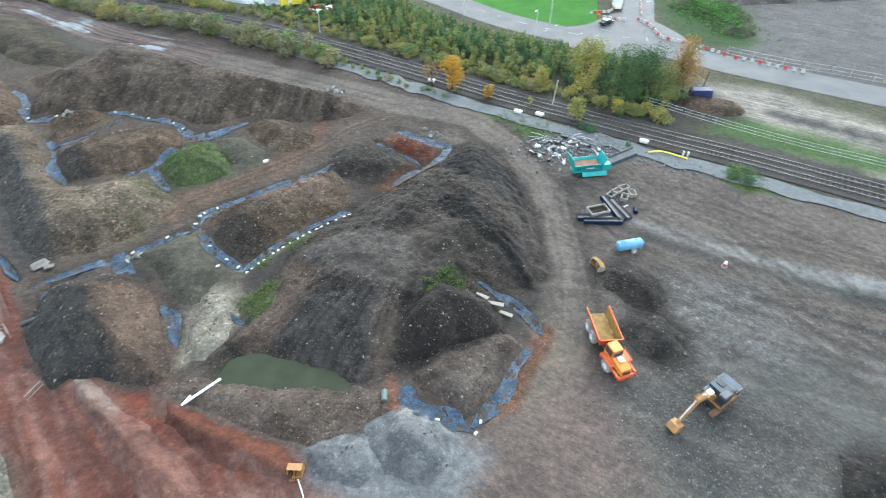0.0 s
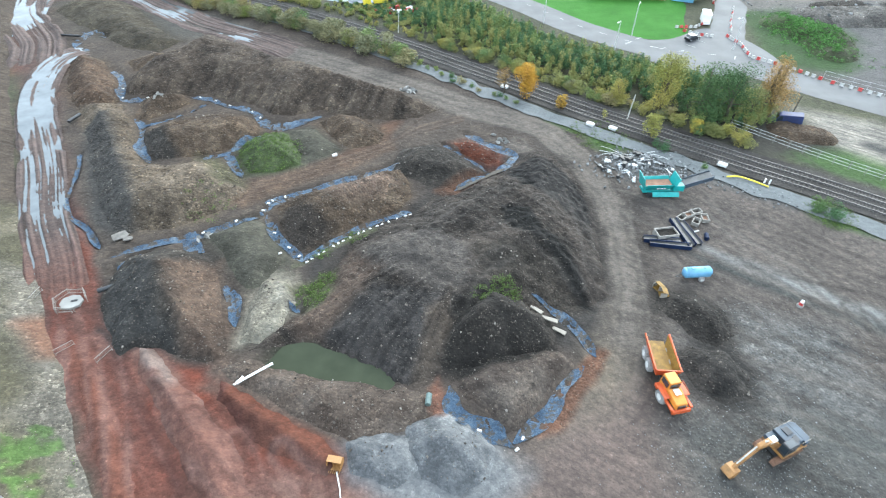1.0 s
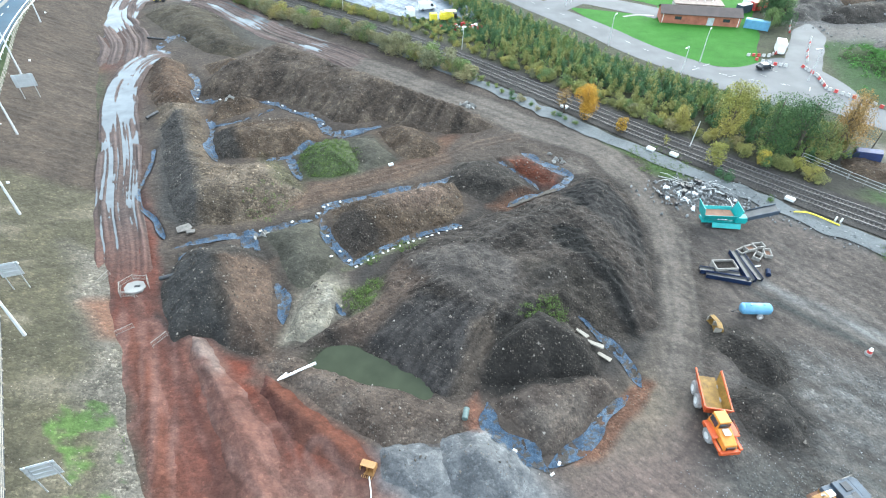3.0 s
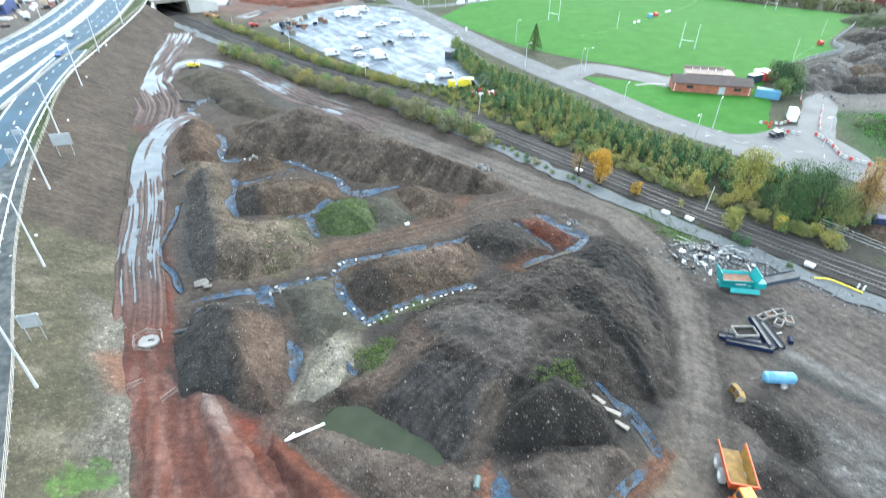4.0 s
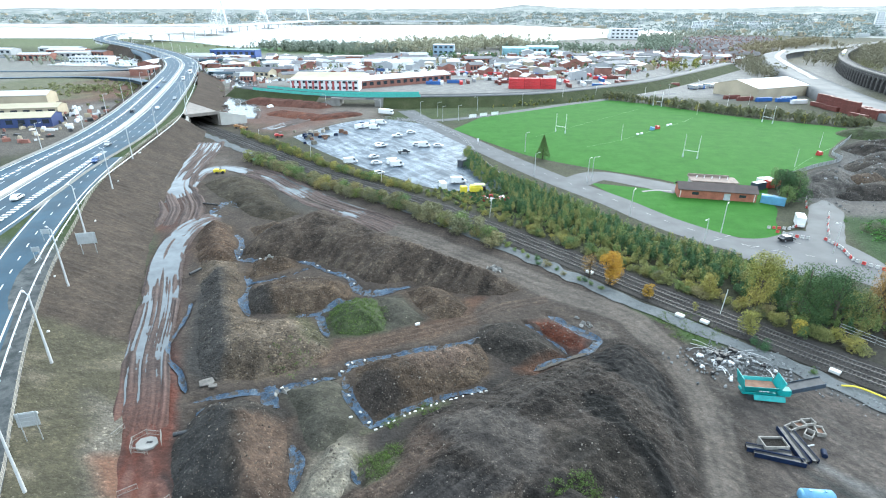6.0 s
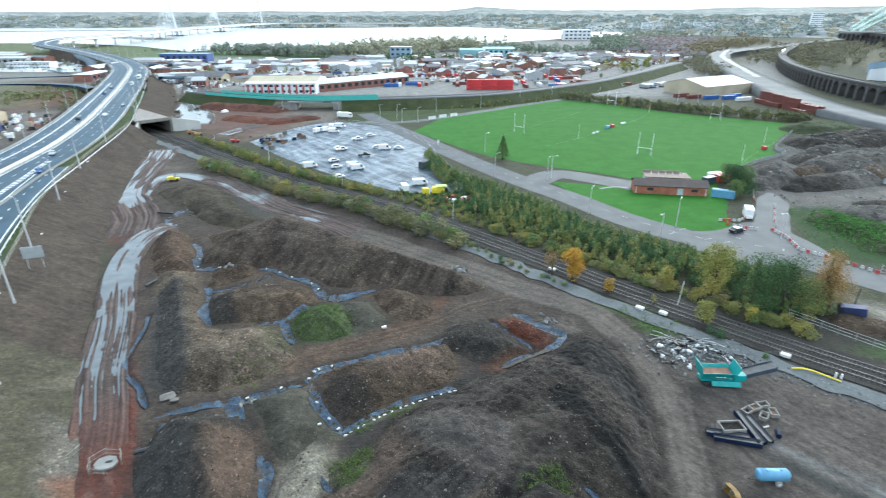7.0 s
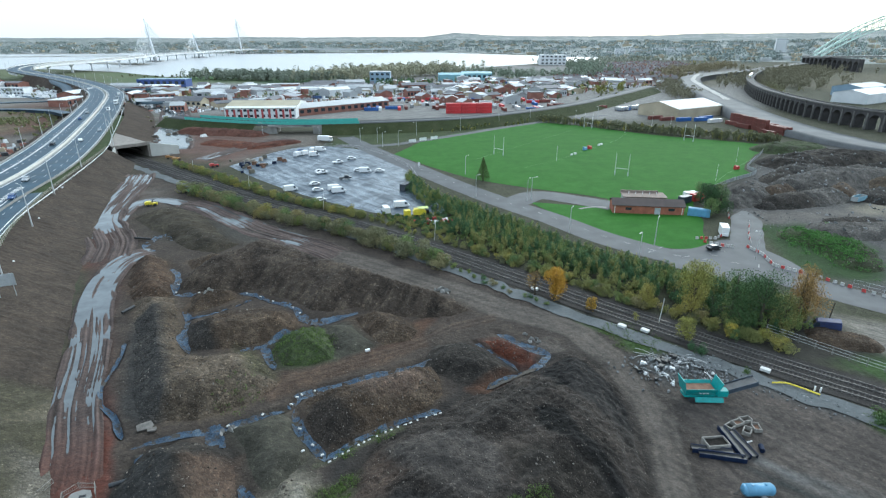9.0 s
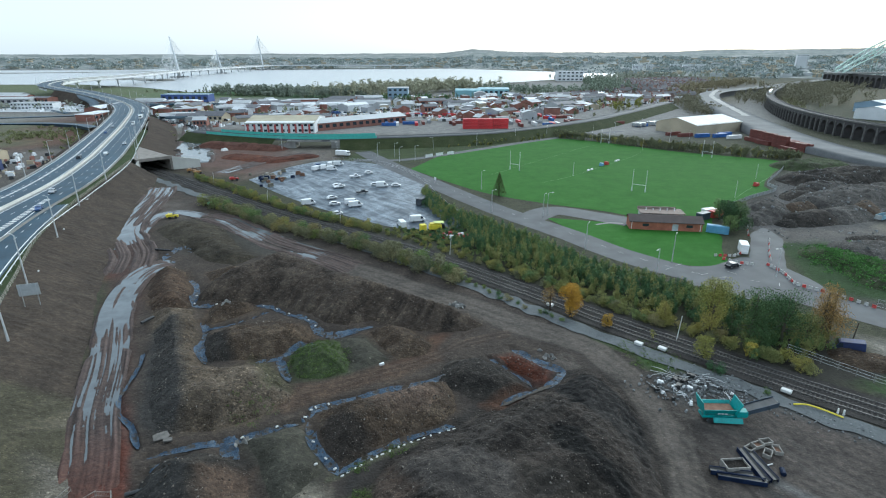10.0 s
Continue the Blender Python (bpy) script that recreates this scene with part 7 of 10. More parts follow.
conveyor(gp(41.2, 58.9, -14, 0.05), 6.2)
conveyor(gp(40.3, 60.0, -12, 0.05), 5.6)
conveyor(gp(44.2, 61.6, 92, 0.05), 6.6)
conveyor(gp(45.4, 61.4, 96, 0.05), 5.6)
sk = thing("skip", "pale-edged steel skip half full of dark spoil", "skip", m=gp(41.4, 61.2, 4))
for a in ((0, -0.95), (0, 0.95)):
    Geo().box((a[0], a[1], 0.55), (3.2, 0.14, 1.1)).done("side", M_FRAME, sk)
for x in (-1.6, 1.6):
    Geo().box((x, 0, 0.55), (0.14, 1.98, 1.1)).done("end", M_FRAME, sk)
Geo().box((0, 0, 0.5), (3.1, 1.8, 0.6)).done("spoil", M_DARK, sk)
for k, (x, y, rz) in enumerate(((45.6, 65.0, 30), (47.0, 65.6, 20), (48.6, 66.3, 10), (49.4, 64.6, 80), (47.6, 63.9, 50))):
    fr = thing("machine_frame", "pale dismantled steel frame lying on stony ground", "steel frame", "dismantled frames", m=gp(x, y, rz))
    for s in (-0.5, 0.5):
        Geo().box((0, s, 0.35), (1.7, 0.14, 0.5)).done("beam", M_FRAME, fr)
    for s in (-0.8, 0.8):
        Geo().box((s, 0, 0.4), (0.14, 1.1, 0.6)).done("cross_beam", M_FRAME, fr)
    if k % 2:
        Geo().box((0, 0, 0.2), (1.4, 0.9, 0.25)).done("plate", M_RUST, fr)
for x, y, rz, mat_, lab in ((47.7, 60.3, 70, P_NAVY, "blue plastic drum on its side"), (46.2, 61.8, 10, M_PALEPIPE, "pale bent steel strip")):
    d = Geo()
    d.tube((-0.6, 0, 0.38), (0.6, 0, 0.38), 0.36, n=16) if mat_ is P_NAVY else d.pipe([(-1.4, 0.3, 0.15), (-0.3, -0.1, 0.15), (1.2, 0.1, 0.12)], 0.1)
    tagged(d.done("drum" if mat_ is P_NAVY else "steel_strip", mat_, m=gp(x, y, rz)), lab, "drum" if mat_ is P_NAVY else "scrap")

bowser = thing("water_bowser", "light blue cylindrical tank trailer on two wheels", "tank trailer", m=gp(42.1, 52.0, 0))
b = Geo()
b.tube((-1.75, 0, 1.15), (1.75, 0, 1.15), 0.8, n=24).tube((-2.05, 0, 1.15), (-1.75, 0, 1.15), 0.5, 0.8, 24).tube((1.75, 0, 1.15), (2.05, 0, 1.15), 0.8, 0.5, 24)
b.done("tank", P_SKY, bowser, smooth=True)
Geo().tube((-0.9, 0, 1.9), (-0.9, 0, 2.05), 0.22).tube((0.9, 0, 1.9), (0.9, 0, 2.05), 0.16).done("hatch", P_SKY, bowser)
Geo().pipe([(-2.0, 0.4, 0.6), (-3.1, 0, 0.5), (-2.0, -0.4, 0.6)], 0.07).box((0, 0, 0.45), (3.2, 0.7, 0.14)).done("drawbar", M_DKSTEEL, bowser)
for y in (-0.85, 0.85):
    w = Geo().tube((0.5, y - 0.15, 0.42), (0.5, y + 0.15, 0.42), 0.42, n=18).done("wheel", M_RUBBER, bowser)
    Geo().tube((0.5, y - 0.17, 0.42), (0.5, y + 0.17, 0.42), 0.2, n=12).done("rim", M_PALEPIPE, w)
for x, y, rz in ((35.9, 50.2, 20), (35.9, 48.8, -10)):
    k = thing("digger_bucket", "rusty yellow excavator bucket lying on the ground", "bucket", "loose buckets", m=gp(x, y, rz))
    Geo().prism([(-0.5, 0), (0.5, 0), (0.65, 0.5), (0.4, 0.9), (-0.3, 1.0), (-0.2, 0.8), (0.3, 0.7), (0.42, 0.4), (0.35, 0.12), (-0.5, 0.12)], -0.6, 0.6).done("shell", P_OCHRE, k)
    for s in (-0.6, 0.6):
        Geo().box((-0.1, s, 0.45), (0.9, 0.06, 0.85)).done("cheek", M_WOOD, k)
k = thing("digger_bucket", "toothed yellow excavator bucket on red mud", "bucket", "loose buckets", m=gp(-8.1, 28.2, 75))
Geo().prism([(-0.6, 0), (0.5, 0), (0.75, 0.5), (0.5, 1.05), (-0.3, 1.15), (-0.2, 0.95), (0.35, 0.85), (0.5, 0.45), (0.4, 0.12), (-0.6, 0.12)], -0.75, 0.75).done("shell", P_YELLOW, k)
for y in (-0.75, 0.05, 0.75):
    Geo().prism([(-0.55, 0.05), (0.5, 0.05), (0.7, 0.5), (0.45, 1.0), (-0.25, 1.1)], y - 0.04, y + 0.04).done("cheek", P_YELLOW, k)
for j in range(7):
    Geo().box((-0.78, -0.66 + 0.22 * j, 0.08), (0.4, 0.1, 0.08), taper=0.6).done("tooth", P_YELLOW, k)
tagged(Geo().pipe([(a, b2, c + float(gz(a, b2))) for a, b2, c in ((-7.9, 27.3, 0.3), (-7.5, 25.6, 0.2), (-7.2, 23.2, 0.2))], 0.07).done("pipe", M_PALEPIPE), "thin white pole lying on mud", "pipe")
pl = Geo().box((0, 0, 0.18), (4.6, 0.28, 0.14)).box((-1.9, 0.22, 0.16), (1.4, 0.2, 0.12), rz=20).done("plank", M_WHITE, m=gp(-18.1, 39.8, 33, 0.1))
tagged(pl, "splintered white timber plank lying on earth", "plank")
for x, y, rz, l in ((18.4, 44.6, -30, 2.6), (19.6, 43.6, -42, 2.2), (17.3, 46.5, -50, 1.8)):
    tagged(Geo().box((0, 0, 0.2), (l, 0.35, 0.16)).box((0.2, 0.3, 0.16), (l * 0.8, 0.22, 0.1), rz=5).done("plank", M_WOOD, m=gp(x, y, rz, 0.1)), "pale torn timber on the heap's edge", "plank")
tagged(Geo().tube((-1.0, 0, 0.35), (1.0, 0, 0.35), 0.3, n=12).tube((-0.9, 0, 0.35), (-0.5, 0, 0.35), 0.34, n=12).done("pipe", M_DKSTEEL, m=gp(-40.6, 55.4, 25)), "short dark drainage pipe beside the track", "pipe")
tagged(Geo().tube((-2.6, 0, 0.35), (2.6, 0, 0.35), 0.3, n=12).done("pipe", P_BLACK, m=gp(-83.5, 150.5, -12, 0.3)), "long black drainage pipe", "pipe")
tagged(Geo().tube((-1.6, 0, 0.5), (1.6, 0, 0.5), 0.32, n=12).done("pipe", M_DKSTEEL, m=gp(-64.5, 105, 70, 0.2)), "dark drainage pipe end", "pipe")
tagged(Geo().tube((-0.7, 0, 0.4), (0.7, 0, 0.4), 0.35, n=14).done("pipe", plain("green_pipe", (0.10, 0.14, 0.13), 0.6), m=gp(2.2, 34.6, 80, 0.3)), "short green drainage pipe", "pipe")

# manhole in its ring of barriers
mh = thing("manhole", "pale concrete manhole slab in red mud", "manhole", m=gp(-44.9, 54.0, 12))
Geo().slab([(1.5, 0), (1.0, 1.0), (0, 1.35), (-1.2, 1.0), (-1.5, 0), (-1.0, -1.0), (0, -1.3), (1.1, -0.9)], 0.0, 0.35).done("slab", M_CONC, mh, bevel=0.04)
Geo().box((0.35, 0.1, 0.37), (0.8, 0.35, 0.06)).done("opening", P_BLACK, mh, "dark opening")


def barrier(m):
    t = thing("site_barrier", "grey steel crowd barrier on mud", "barrier", "barriers round the manhole", m=m)
    Geo().pipe([(-1.1, 0, 0.05), (-1.1, 0, 1.0), (1.1, 0, 1.0), (1.1, 0, 0.05)], 0.04).pipe([(-1.1, 0, 0.3), (1.1, 0, 0.3)], 0.03).done("frame", M_FRAME, t)
    g = Geo()
    for k in range(9):
        g.tube((-0.88 + 0.22 * k, 0, 0.3), (-0.88 + 0.22 * k, 0, 1.0), 0.012, n=4)
    g.done("infill", M_FRAME, t)
    return t


br = barrier(gp(-44.9, 52.2, 5))
for k in range(5):
    a = radians(30 + 58 * k)
    x, y = -44.9 + 1.9 * math.cos(a), 54.0 + 1.7 * math.sin(a)
    copy_thing(br, gp(x, y, math.degrees(a) + 90))
for x, y, rz in ((-50.1, 55.6, 75), (-37.2, 44.5, 60), (-42.5, 46, 40)):
    copy_thing(br, gp(x, y, rz))

# scrap by the railway
sg = Geo()
rr = random.Random(9)
for _ in range(420):
    x, y = 44 + rr.gauss(0, 4.2), 80.5 + rr.gauss(0, 2.4)
    sg.stone((x, y, float(gz(x, y)) + 0.15), rr.uniform(0.1, 0.42), rr)
for _ in range(160):
    k = rr.random()
    x, y = 48 + 20 * k + rr.gauss(0, 1.6), 81 - 14.5 * k + rr.gauss(0, 1.2)
    sg.stone((x, y, float(gz(x, y)) + 0.1), rr.uniform(0.08, 0.3), rr)
tagged(sg.done("stone_scatter", M_PEBBLE), "loose pale stones and rubble by the track", "rubble", kind="stuff")
sg = Geo()
for _ in range(1500):
    x, y = 37 + rr.gauss(0, 6.0), 23.5 + rr.gauss(0, 6.0)
    sg.stone((x, y, float(gz(x, y)) + 0.02), rr.uniform(0.03, 0.10), rr)
for _ in range(900):
    k = rr.random()
    x, y = 44 + 34 * k + rr.gauss(0, 3.0), 46 - 26 * k + rr.gauss(0, 2.0)
    sg.stone((x, y, float(gz(x, y)) + 0.03), rr.uniform(0.03, 0.09), rr)
tagged(sg.done("gravel_scatter", M_PEBBLE), "loose pale gravel spread over dark ground", "gravel", kind="stuff")
for k in range(26):
    x, y = 42.5 + rr.gauss(0, 2.8), 79.5 + rr.gauss(0, 2.0)
    s = rr.uniform(0.5, 1.3)
    if k % 3 == 0:
        q = Geo().box((0, 0, 0.3), (s * 1.4, s * 0.9, 0.5), taper=0.8).box((s * 0.3, 0.2, 0.62), (s * 0.5, s * 0.4, 0.25))
        mat_, nm, lab = P_BLACK, "rubbish_bag", "shiny black bag of rubbish on rubble"
    elif k % 3 == 1:
        q = Geo().box((0, 0, 0.25), (s, s * 0.6, 0.35), taper=0.7).box((s * 0.2, 0, 0.5), (s * 0.4, s * 0.4, 0.2))
        mat_, nm, lab = M_WHITE, "plastic_scrap", "crumpled white plastic scrap on rubble"
    else:
        q = Geo().pipe([(-s, 0, 0.2), (0, 0.2, 0.6), (s, -0.1, 0.3)], 0.06).pipe([(-s * 0.6, -0.4, 0.2), (s * 0.7, 0.5, 0.45)], 0.05)
        mat_, nm, lab = M_STEEL, "metal_scrap", "twisted grey metal scrap on rubble"
    tagged(q.done(nm, mat_, bevel=0.06 if k % 3 < 2 else 0, m=gp(x, y, rr.uniform(0, 360))), lab, "scrap", "scrap by the railway")
for k in range(5):
    pts = []
    x, y = 37.5 + k * 0.8, 85.5 + rr.uniform(-1.5, 1)
    for j in range(9):
        pts.append((x + j * 1.2, y + 1.1 * math.sin(j * 0.7 + k) - 0.35 * j, 0.15 + 0.3 * abs(math.sin(j * 0.9 + k * 2))))
    tagged(Geo().pipe([tuple(p) for p in smooth_line(pts, 0.5)], 0.045, 5).done("hose", M_PALEPIPE), "tangled pale plastic hose on rubble and grass", "hose", "tangled hoses")
tagged(Geo().pipe([tuple(p) for p in smooth_line([(58.5, 75.5, 0.4), (60.6, 75.2, 0.5), (62.5, 73.8, 0.45), (64.4, 72.0, 0.35)], 0.5)], 0.14, 8).done("hose", P_YPLAST), "thick yellow flexible pipe on gravel", "hose")
for x, y in ((64.6, 73.6), (65.3, 73.2)):
    tagged(Geo().tube((0, 0, 0), (0, 0, 0.9), 0.16, 0.12, 10).done("bollard", M_WHITE, m=gp(x, y)), "small white marker post by the track", "marker post", "white marker posts")
cone = thing("traffic_bollard", "small red and white bollard on gravel", "bollard", m=gp(54.1, 45.4))
Geo().tube((0, 0, 0), (0, 0, 0.35), 0.45, 0.4, 12).done("base", M_CONC, cone)
Geo().tube((0, 0, 0.35), (0, 0, 0.75), 0.3, 0.25, 12).done("band", P_REDW, cone)
Geo().tube((0, 0, 0.75), (0, 0, 1.1), 0.25, 0.18, 12).done("top", M_WHITE, cone)
for x, y, s in ((2.7, 114.4, 1.4), (4.4, 113.4, 1.0), (-49.5, 110.5, 0.9), (-30.4, 67, 1.2), (20.5, 91.5, 0.9), (21.4, 90.2, 0.7), (19.3, 93.2, 0.6)):
    for _ in range(7):
        a, b2 = x + rr.gauss(0, s * 0.6), y + rr.gauss(0, s * 0.4)
        tagged(Geo().stone((0, 0, 0), s * rr.uniform(0.4, 0.8), rr, 0.35).done("concrete_lump", M_CONC, m=pose(a, b2, float(top_z(a, b2)) + 0.15)), "broken lump of pale concrete", "rubble", "broken concrete lumps")
M_DUSTY = plain("muddy_concrete", (0.135, 0.125, 0.112), 0.85, vary=0.35, scale=1.5)
for x, y, rz, tilt, l, w in ((-43.0, 67.4, 35, 12, 2.3, 1.5), (-41.6, 66.6, 20, -8, 1.3, 1.0)):
    outline = [(-l / 2, -w / 2), (l * 0.3, -w / 2), (l / 2, -w * 0.2), (l * 0.42, w / 2), (-l * 0.2, w * 0.45), (-l / 2, w * 0.3)]
    tagged(Geo().slab(outline, 0.0, 0.22).done("concrete_slab", M_DUSTY, bevel=0.03, m=pose(x, y, float(top_z(x, y)) + 0.28, tilt, 6, rz)), "broken flat slab of pale concrete at the heap's foot", "concrete slab", "broken concrete slabs")
tagged(Geo().box((0, 0, 0.2), (0.9, 0.5, 0.4)).done("white_box", M_WHITE, bevel=0.06, m=gp(-11.5, 87.6, 30, 0.3)), "small white plastic box on the track", "box")

# ---- small machines at the site's far end ----
def dumper(m, paint, label):
    t = thing("site_dumper", label, "dumper", m=m)
    Geo().prism([(-1.9, 0.7), (-0.2, 0.7), (0.0, 1.7), (-1.3, 1.8), (-2.2, 1.5)], -0.95, 0.95).done("skip", paint, t, bevel=0.06)
    Geo().box((1.0, 0, 0.9), (1.9, 1.3, 0.7)).done("body", paint, t, bevel=0.06)
    Geo().pipe([(0.5, -0.5, 1.2), (0.5, -0.5, 2.4), (0.5, 0.5, 2.4), (0.5, 0.5, 1.2)], 0.05).box((0.9, 0, 2.45), (1.2, 1.2, 0.08)).done("roll_frame", M_DKSTEEL, t)
    for x in (-1.0, 1.1):
        for y in (-0.85, 0.85):
            Geo().tube((x, y - 0.2, 0.5), (x, y + 0.2, 0.5), 0.5, n=16).done("wheel", M_TYRE, t)


dumper(gp(-91.5, 204, 160), plain("pale_green_paint", (0.30, 0.62, 0.36), 0.5), "pale green site dumper parked by the puddles")
dumper(gp(-97.5, 186, 20), P_YPLAST, "small yellow machine beside the wet track")
for x, y, rz, s in ((-126.8, 268, 20, 1.0), (-122, 264, 70, 0.8)):
    dumper(gp(x, y, rz), P_YELLOW, "yellow-orange dumper beside the railway bridge")
for x, y, rz in ((-98.2, 248.6, 30),):
    dumper(gp(x, y, rz), P_REDW, "red machine at the edge of the yard")

# ---- vehicles ----
VW = {}


def vehicle(kind, paint, m, label, group="", far=False):
    """A car, van or lorry; the meshes of one kind and paint are shared."""
    key = (kind, paint.name, far)
    if key in VW:
        ob = copy_thing(VW[key], m)
        ob["label"] = label
        return ob
    L, W, H, body, glass = {
        "car": (4.3, 1.75, 1.45, [(-2.15, 0.3), (2.15, 0.3), (2.15, 0.75), (1.2, 0.9), (0.55, 1.42), (-1.2, 1.45), (-1.9, 0.98), (-2.15, 0.9)], [(0.95, 0.95), (0.52, 1.36), (-1.15, 1.39), (-1.7, 0.98)]),
        "van": (5.4, 2.0, 2.3, [(-2.7, 0.35), (2.7, 0.35), (2.7, 0.95), (2.1, 1.15), (1.5, 2.15), (1.2, 2.3), (-2.7, 2.3)], [(1.95, 1.2), (1.45, 2.05), (0.9, 2.05), (0.9, 1.2)]),
        "pickup": (5.2, 1.85, 1.8, [(-2.6, 0.45), (2.6, 0.45), (2.6, 0.95), (1.6, 1.1), (1.0, 1.75), (-0.3, 1.75), (-0.45, 1.05), (-2.6, 1.05)], [(1.4, 1.12), (0.95, 1.66), (-0.2, 1.66), (-0.3, 1.12)]),
        "lorry": (8.5, 2.45, 3.3, [(-4.2, 0.9), (4.2, 0.6), (4.25, 1.9), (4.0, 2.9), (2.4, 2.95), (2.3, 3.3), (-4.2, 3.3)], [(4.22, 1.95), (4.02, 2.7), (3.2, 2.7), (3.2, 1.95)])}[kind]
    t = thing(kind if kind != "pickup" else "pickup_truck", label, kind if kind != "pickup" else "pickup truck", group, m)
    b = Geo().prism(body, -W / 2, W / 2).done("body", paint, t, bevel=0.09)
    g = Geo()
    for s in (-1, 1):
        g.prism(glass, s * (W / 2 + 0.006) - 0.006, s * (W / 2 + 0.006) + 0.006)
    (x0, z0), (x1, z1) = glass[0], glass[1]
    g.add([(x0 + 0.12, -W * 0.42, z0), (x0 + 0.12, W * 0.42, z0), (x1 + 0.14, W * 0.4, z1), (x1 + 0.14, -W * 0.4, z1)], [(0, 1, 2, 3)])
    g.done("window", M_GLASS, t)
    r = 0.33 if kind != "lorry" else 0.5
    for x in (-L * 0.3, L * 0.32):
        for y in (-W / 2 + 0.1, W / 2 - 0.1):
            w = Geo().tube((x, y - 0.13, r), (x, y + 0.13, r), r, n=14).done("wheel", M_TYRE, t)
            if not far:
                Geo().tube((x, y - 0.14, r), (x, y + 0.14, r), r * 0.55, n=10).done("rim", M_STEEL, w)
    lamp = Geo()
    for y in (-W * 0.36, W * 0.36):
        lamp.box((L / 2 - 0.02, y, 0.7 if kind != "lorry" else 1.0), (0.08, 0.3, 0.16))
    if not far:
        lamp.done("headlight", M_PALEPIPE, t)
    VW[key] = t
    return t


V_WHITE = plain("white_car_paint", (0.80, 0.80, 0.80), 0.3, vary=0.05, coat=0.5)
V_SILVER = plain("silver_car_paint", (0.42, 0.44, 0.46), 0.3, 0.4, vary=0.05, coat=0.5)
V_BLACK = plain("black_car_paint", (0.02, 0.021, 0.025), 0.25, vary=0.1, coat=0.5)
V_BLUE = plain("blue_car_paint", (0.04, 0.09, 0.24), 0.3, vary=0.1, coat=0.5)
V_TEAL = plain("turquoise_bus_paint", (0.06, 0.55, 0.52), 0.35, vary=0.1, coat=0.3)

YV = [("van", -36, 205.5, 20, V_WHITE), ("van", -34, 202, 25, V_WHITE), ("van", -9, 182, 15, V_WHITE), ("car", -47.5, 236, 30, V_WHITE), ("pickup", -46, 233.5, 35, V_WHITE), ("car", -37, 264, 15, V_WHITE), ("van", -27.3, 235.5, 10, V_WHITE), ("car", -30.5, 238, 10, V_WHITE),
      ("car", -21, 236.5, 5, V_WHITE), ("car", -42.5, 204.5, 20, V_WHITE), ("van", -53, 205, 30, V_WHITE), ("car", -39, 190.5, 40, V_WHITE), ("van", -62, 276, 60, V_WHITE), ("van", -65, 273, 65, V_WHITE), ("van", -57, 272.5, 20, V_WHITE), ("van", -60, 284, 90, V_WHITE),
      ("pickup", -42.4, 255, 20, V_WHITE), ("pickup", -34.5, 223.5, 15, V_BLACK), ("car", -66, 284, 30, V_BLUE), ("van", -56, 286, 10, V_WHITE), ("car", -45.5, 214, 40, V_WHITE)]
for kind, x, y, rz, paint in YV:
    vehicle(kind, paint, pose(x, y, 0.06, 0, 0, rz), {"van": "white panel van", "car": "white car", "pickup": "pickup truck"}[kind] + " parked in the wet yard", "vehicles parked in the yard")
vehicle("lorry", V_WHITE, pose(-58.5, 314, 0.1, 0, 0, -10), "white box lorry parked by the railway arch")
vehicle("van", V_WHITE, pose(-14.2, 176, 0.06, 0, 0, 110), "white flatbed van beside yellow plant", "vehicles parked in the yard")
MW = [("car", -175, 279, 112, V_WHITE), ("car", -184, 312, 292, V_SILVER), ("car", -223, 360, 112, V_BLUE), ("van", -231, 408, 292, V_WHITE), ("car", -271, 497, 290, V_SILVER), ("car", -134, 172, 292, V_BLUE), ("car", -128.5, 132, 105, V_WHITE), ("car", -146, 196, 290, V_SILVER), ("car", -237, 392, 112, V_SILVER), ("van", -282, 520, 115, V_WHITE), ("car", -182, 268, 112, V_BLACK), ("lorry", -246, 447, 292, V_WHITE)]


def road_z(x, y):
    k = np.argmin(np.hypot(med[:, 0] - x, med[:, 1] - y))
    return float(med[k, 2])


for kind, x, y, rz, paint in MW:
    vehicle(kind, paint, pose(x, y, road_z(x, y) + 0.06, 0, 0, rz), {"van": "white van", "car": "small car", "lorry": "white lorry"}[kind] + " on the wet motorway", "traffic on the motorway")

# yellow plant beside the yard
pv = thing("road_sweeper", "bright yellow road planing machine with a canopy", "road machine", m=pose(-2.6, 170.6, 0.1, 0, 0, 10))
Geo().box((0, 0, 1.6), (4.2, 2.2, 1.5)).box((-0.2, 0, 2.6), (3.2, 2.0, 0.5)).done("body", P_YPLAST, pv, bevel=0.1)
Geo().box((1.2, 0, 3.1), (3.4, 2.3, 0.12)).done("canopy", plain("lime_canopy", (0.55, 0.62, 0.16), 0.5), pv)
Geo().box((2.6, 0, 1.9), (0.9, 2.0, 1.3)).done("cab", P_BLACK, pv)
for x in (-1.3, 1.4):
    for y in (-1.0, 1.0):
        Geo().tube((x, y - 0.2, 0.5), (x, y + 0.2, 0.5), 0.5, n=14).done("wheel", M_TYRE, pv)
pv2 = thing("compressor", "boxy yellow compressor trailer", "compressor", m=pose(-6.6, 169.2, 0.1, 0, 0, 20))
Geo().box((0, 0, 1.6), (2.0, 2.0, 2.4)).done("housing", P_YPLAST, pv2, bevel=0.1)
Geo().box((0, 0, 0.4), (2.6, 1.6, 0.2)).done("chassis", P_BLACK, pv2)
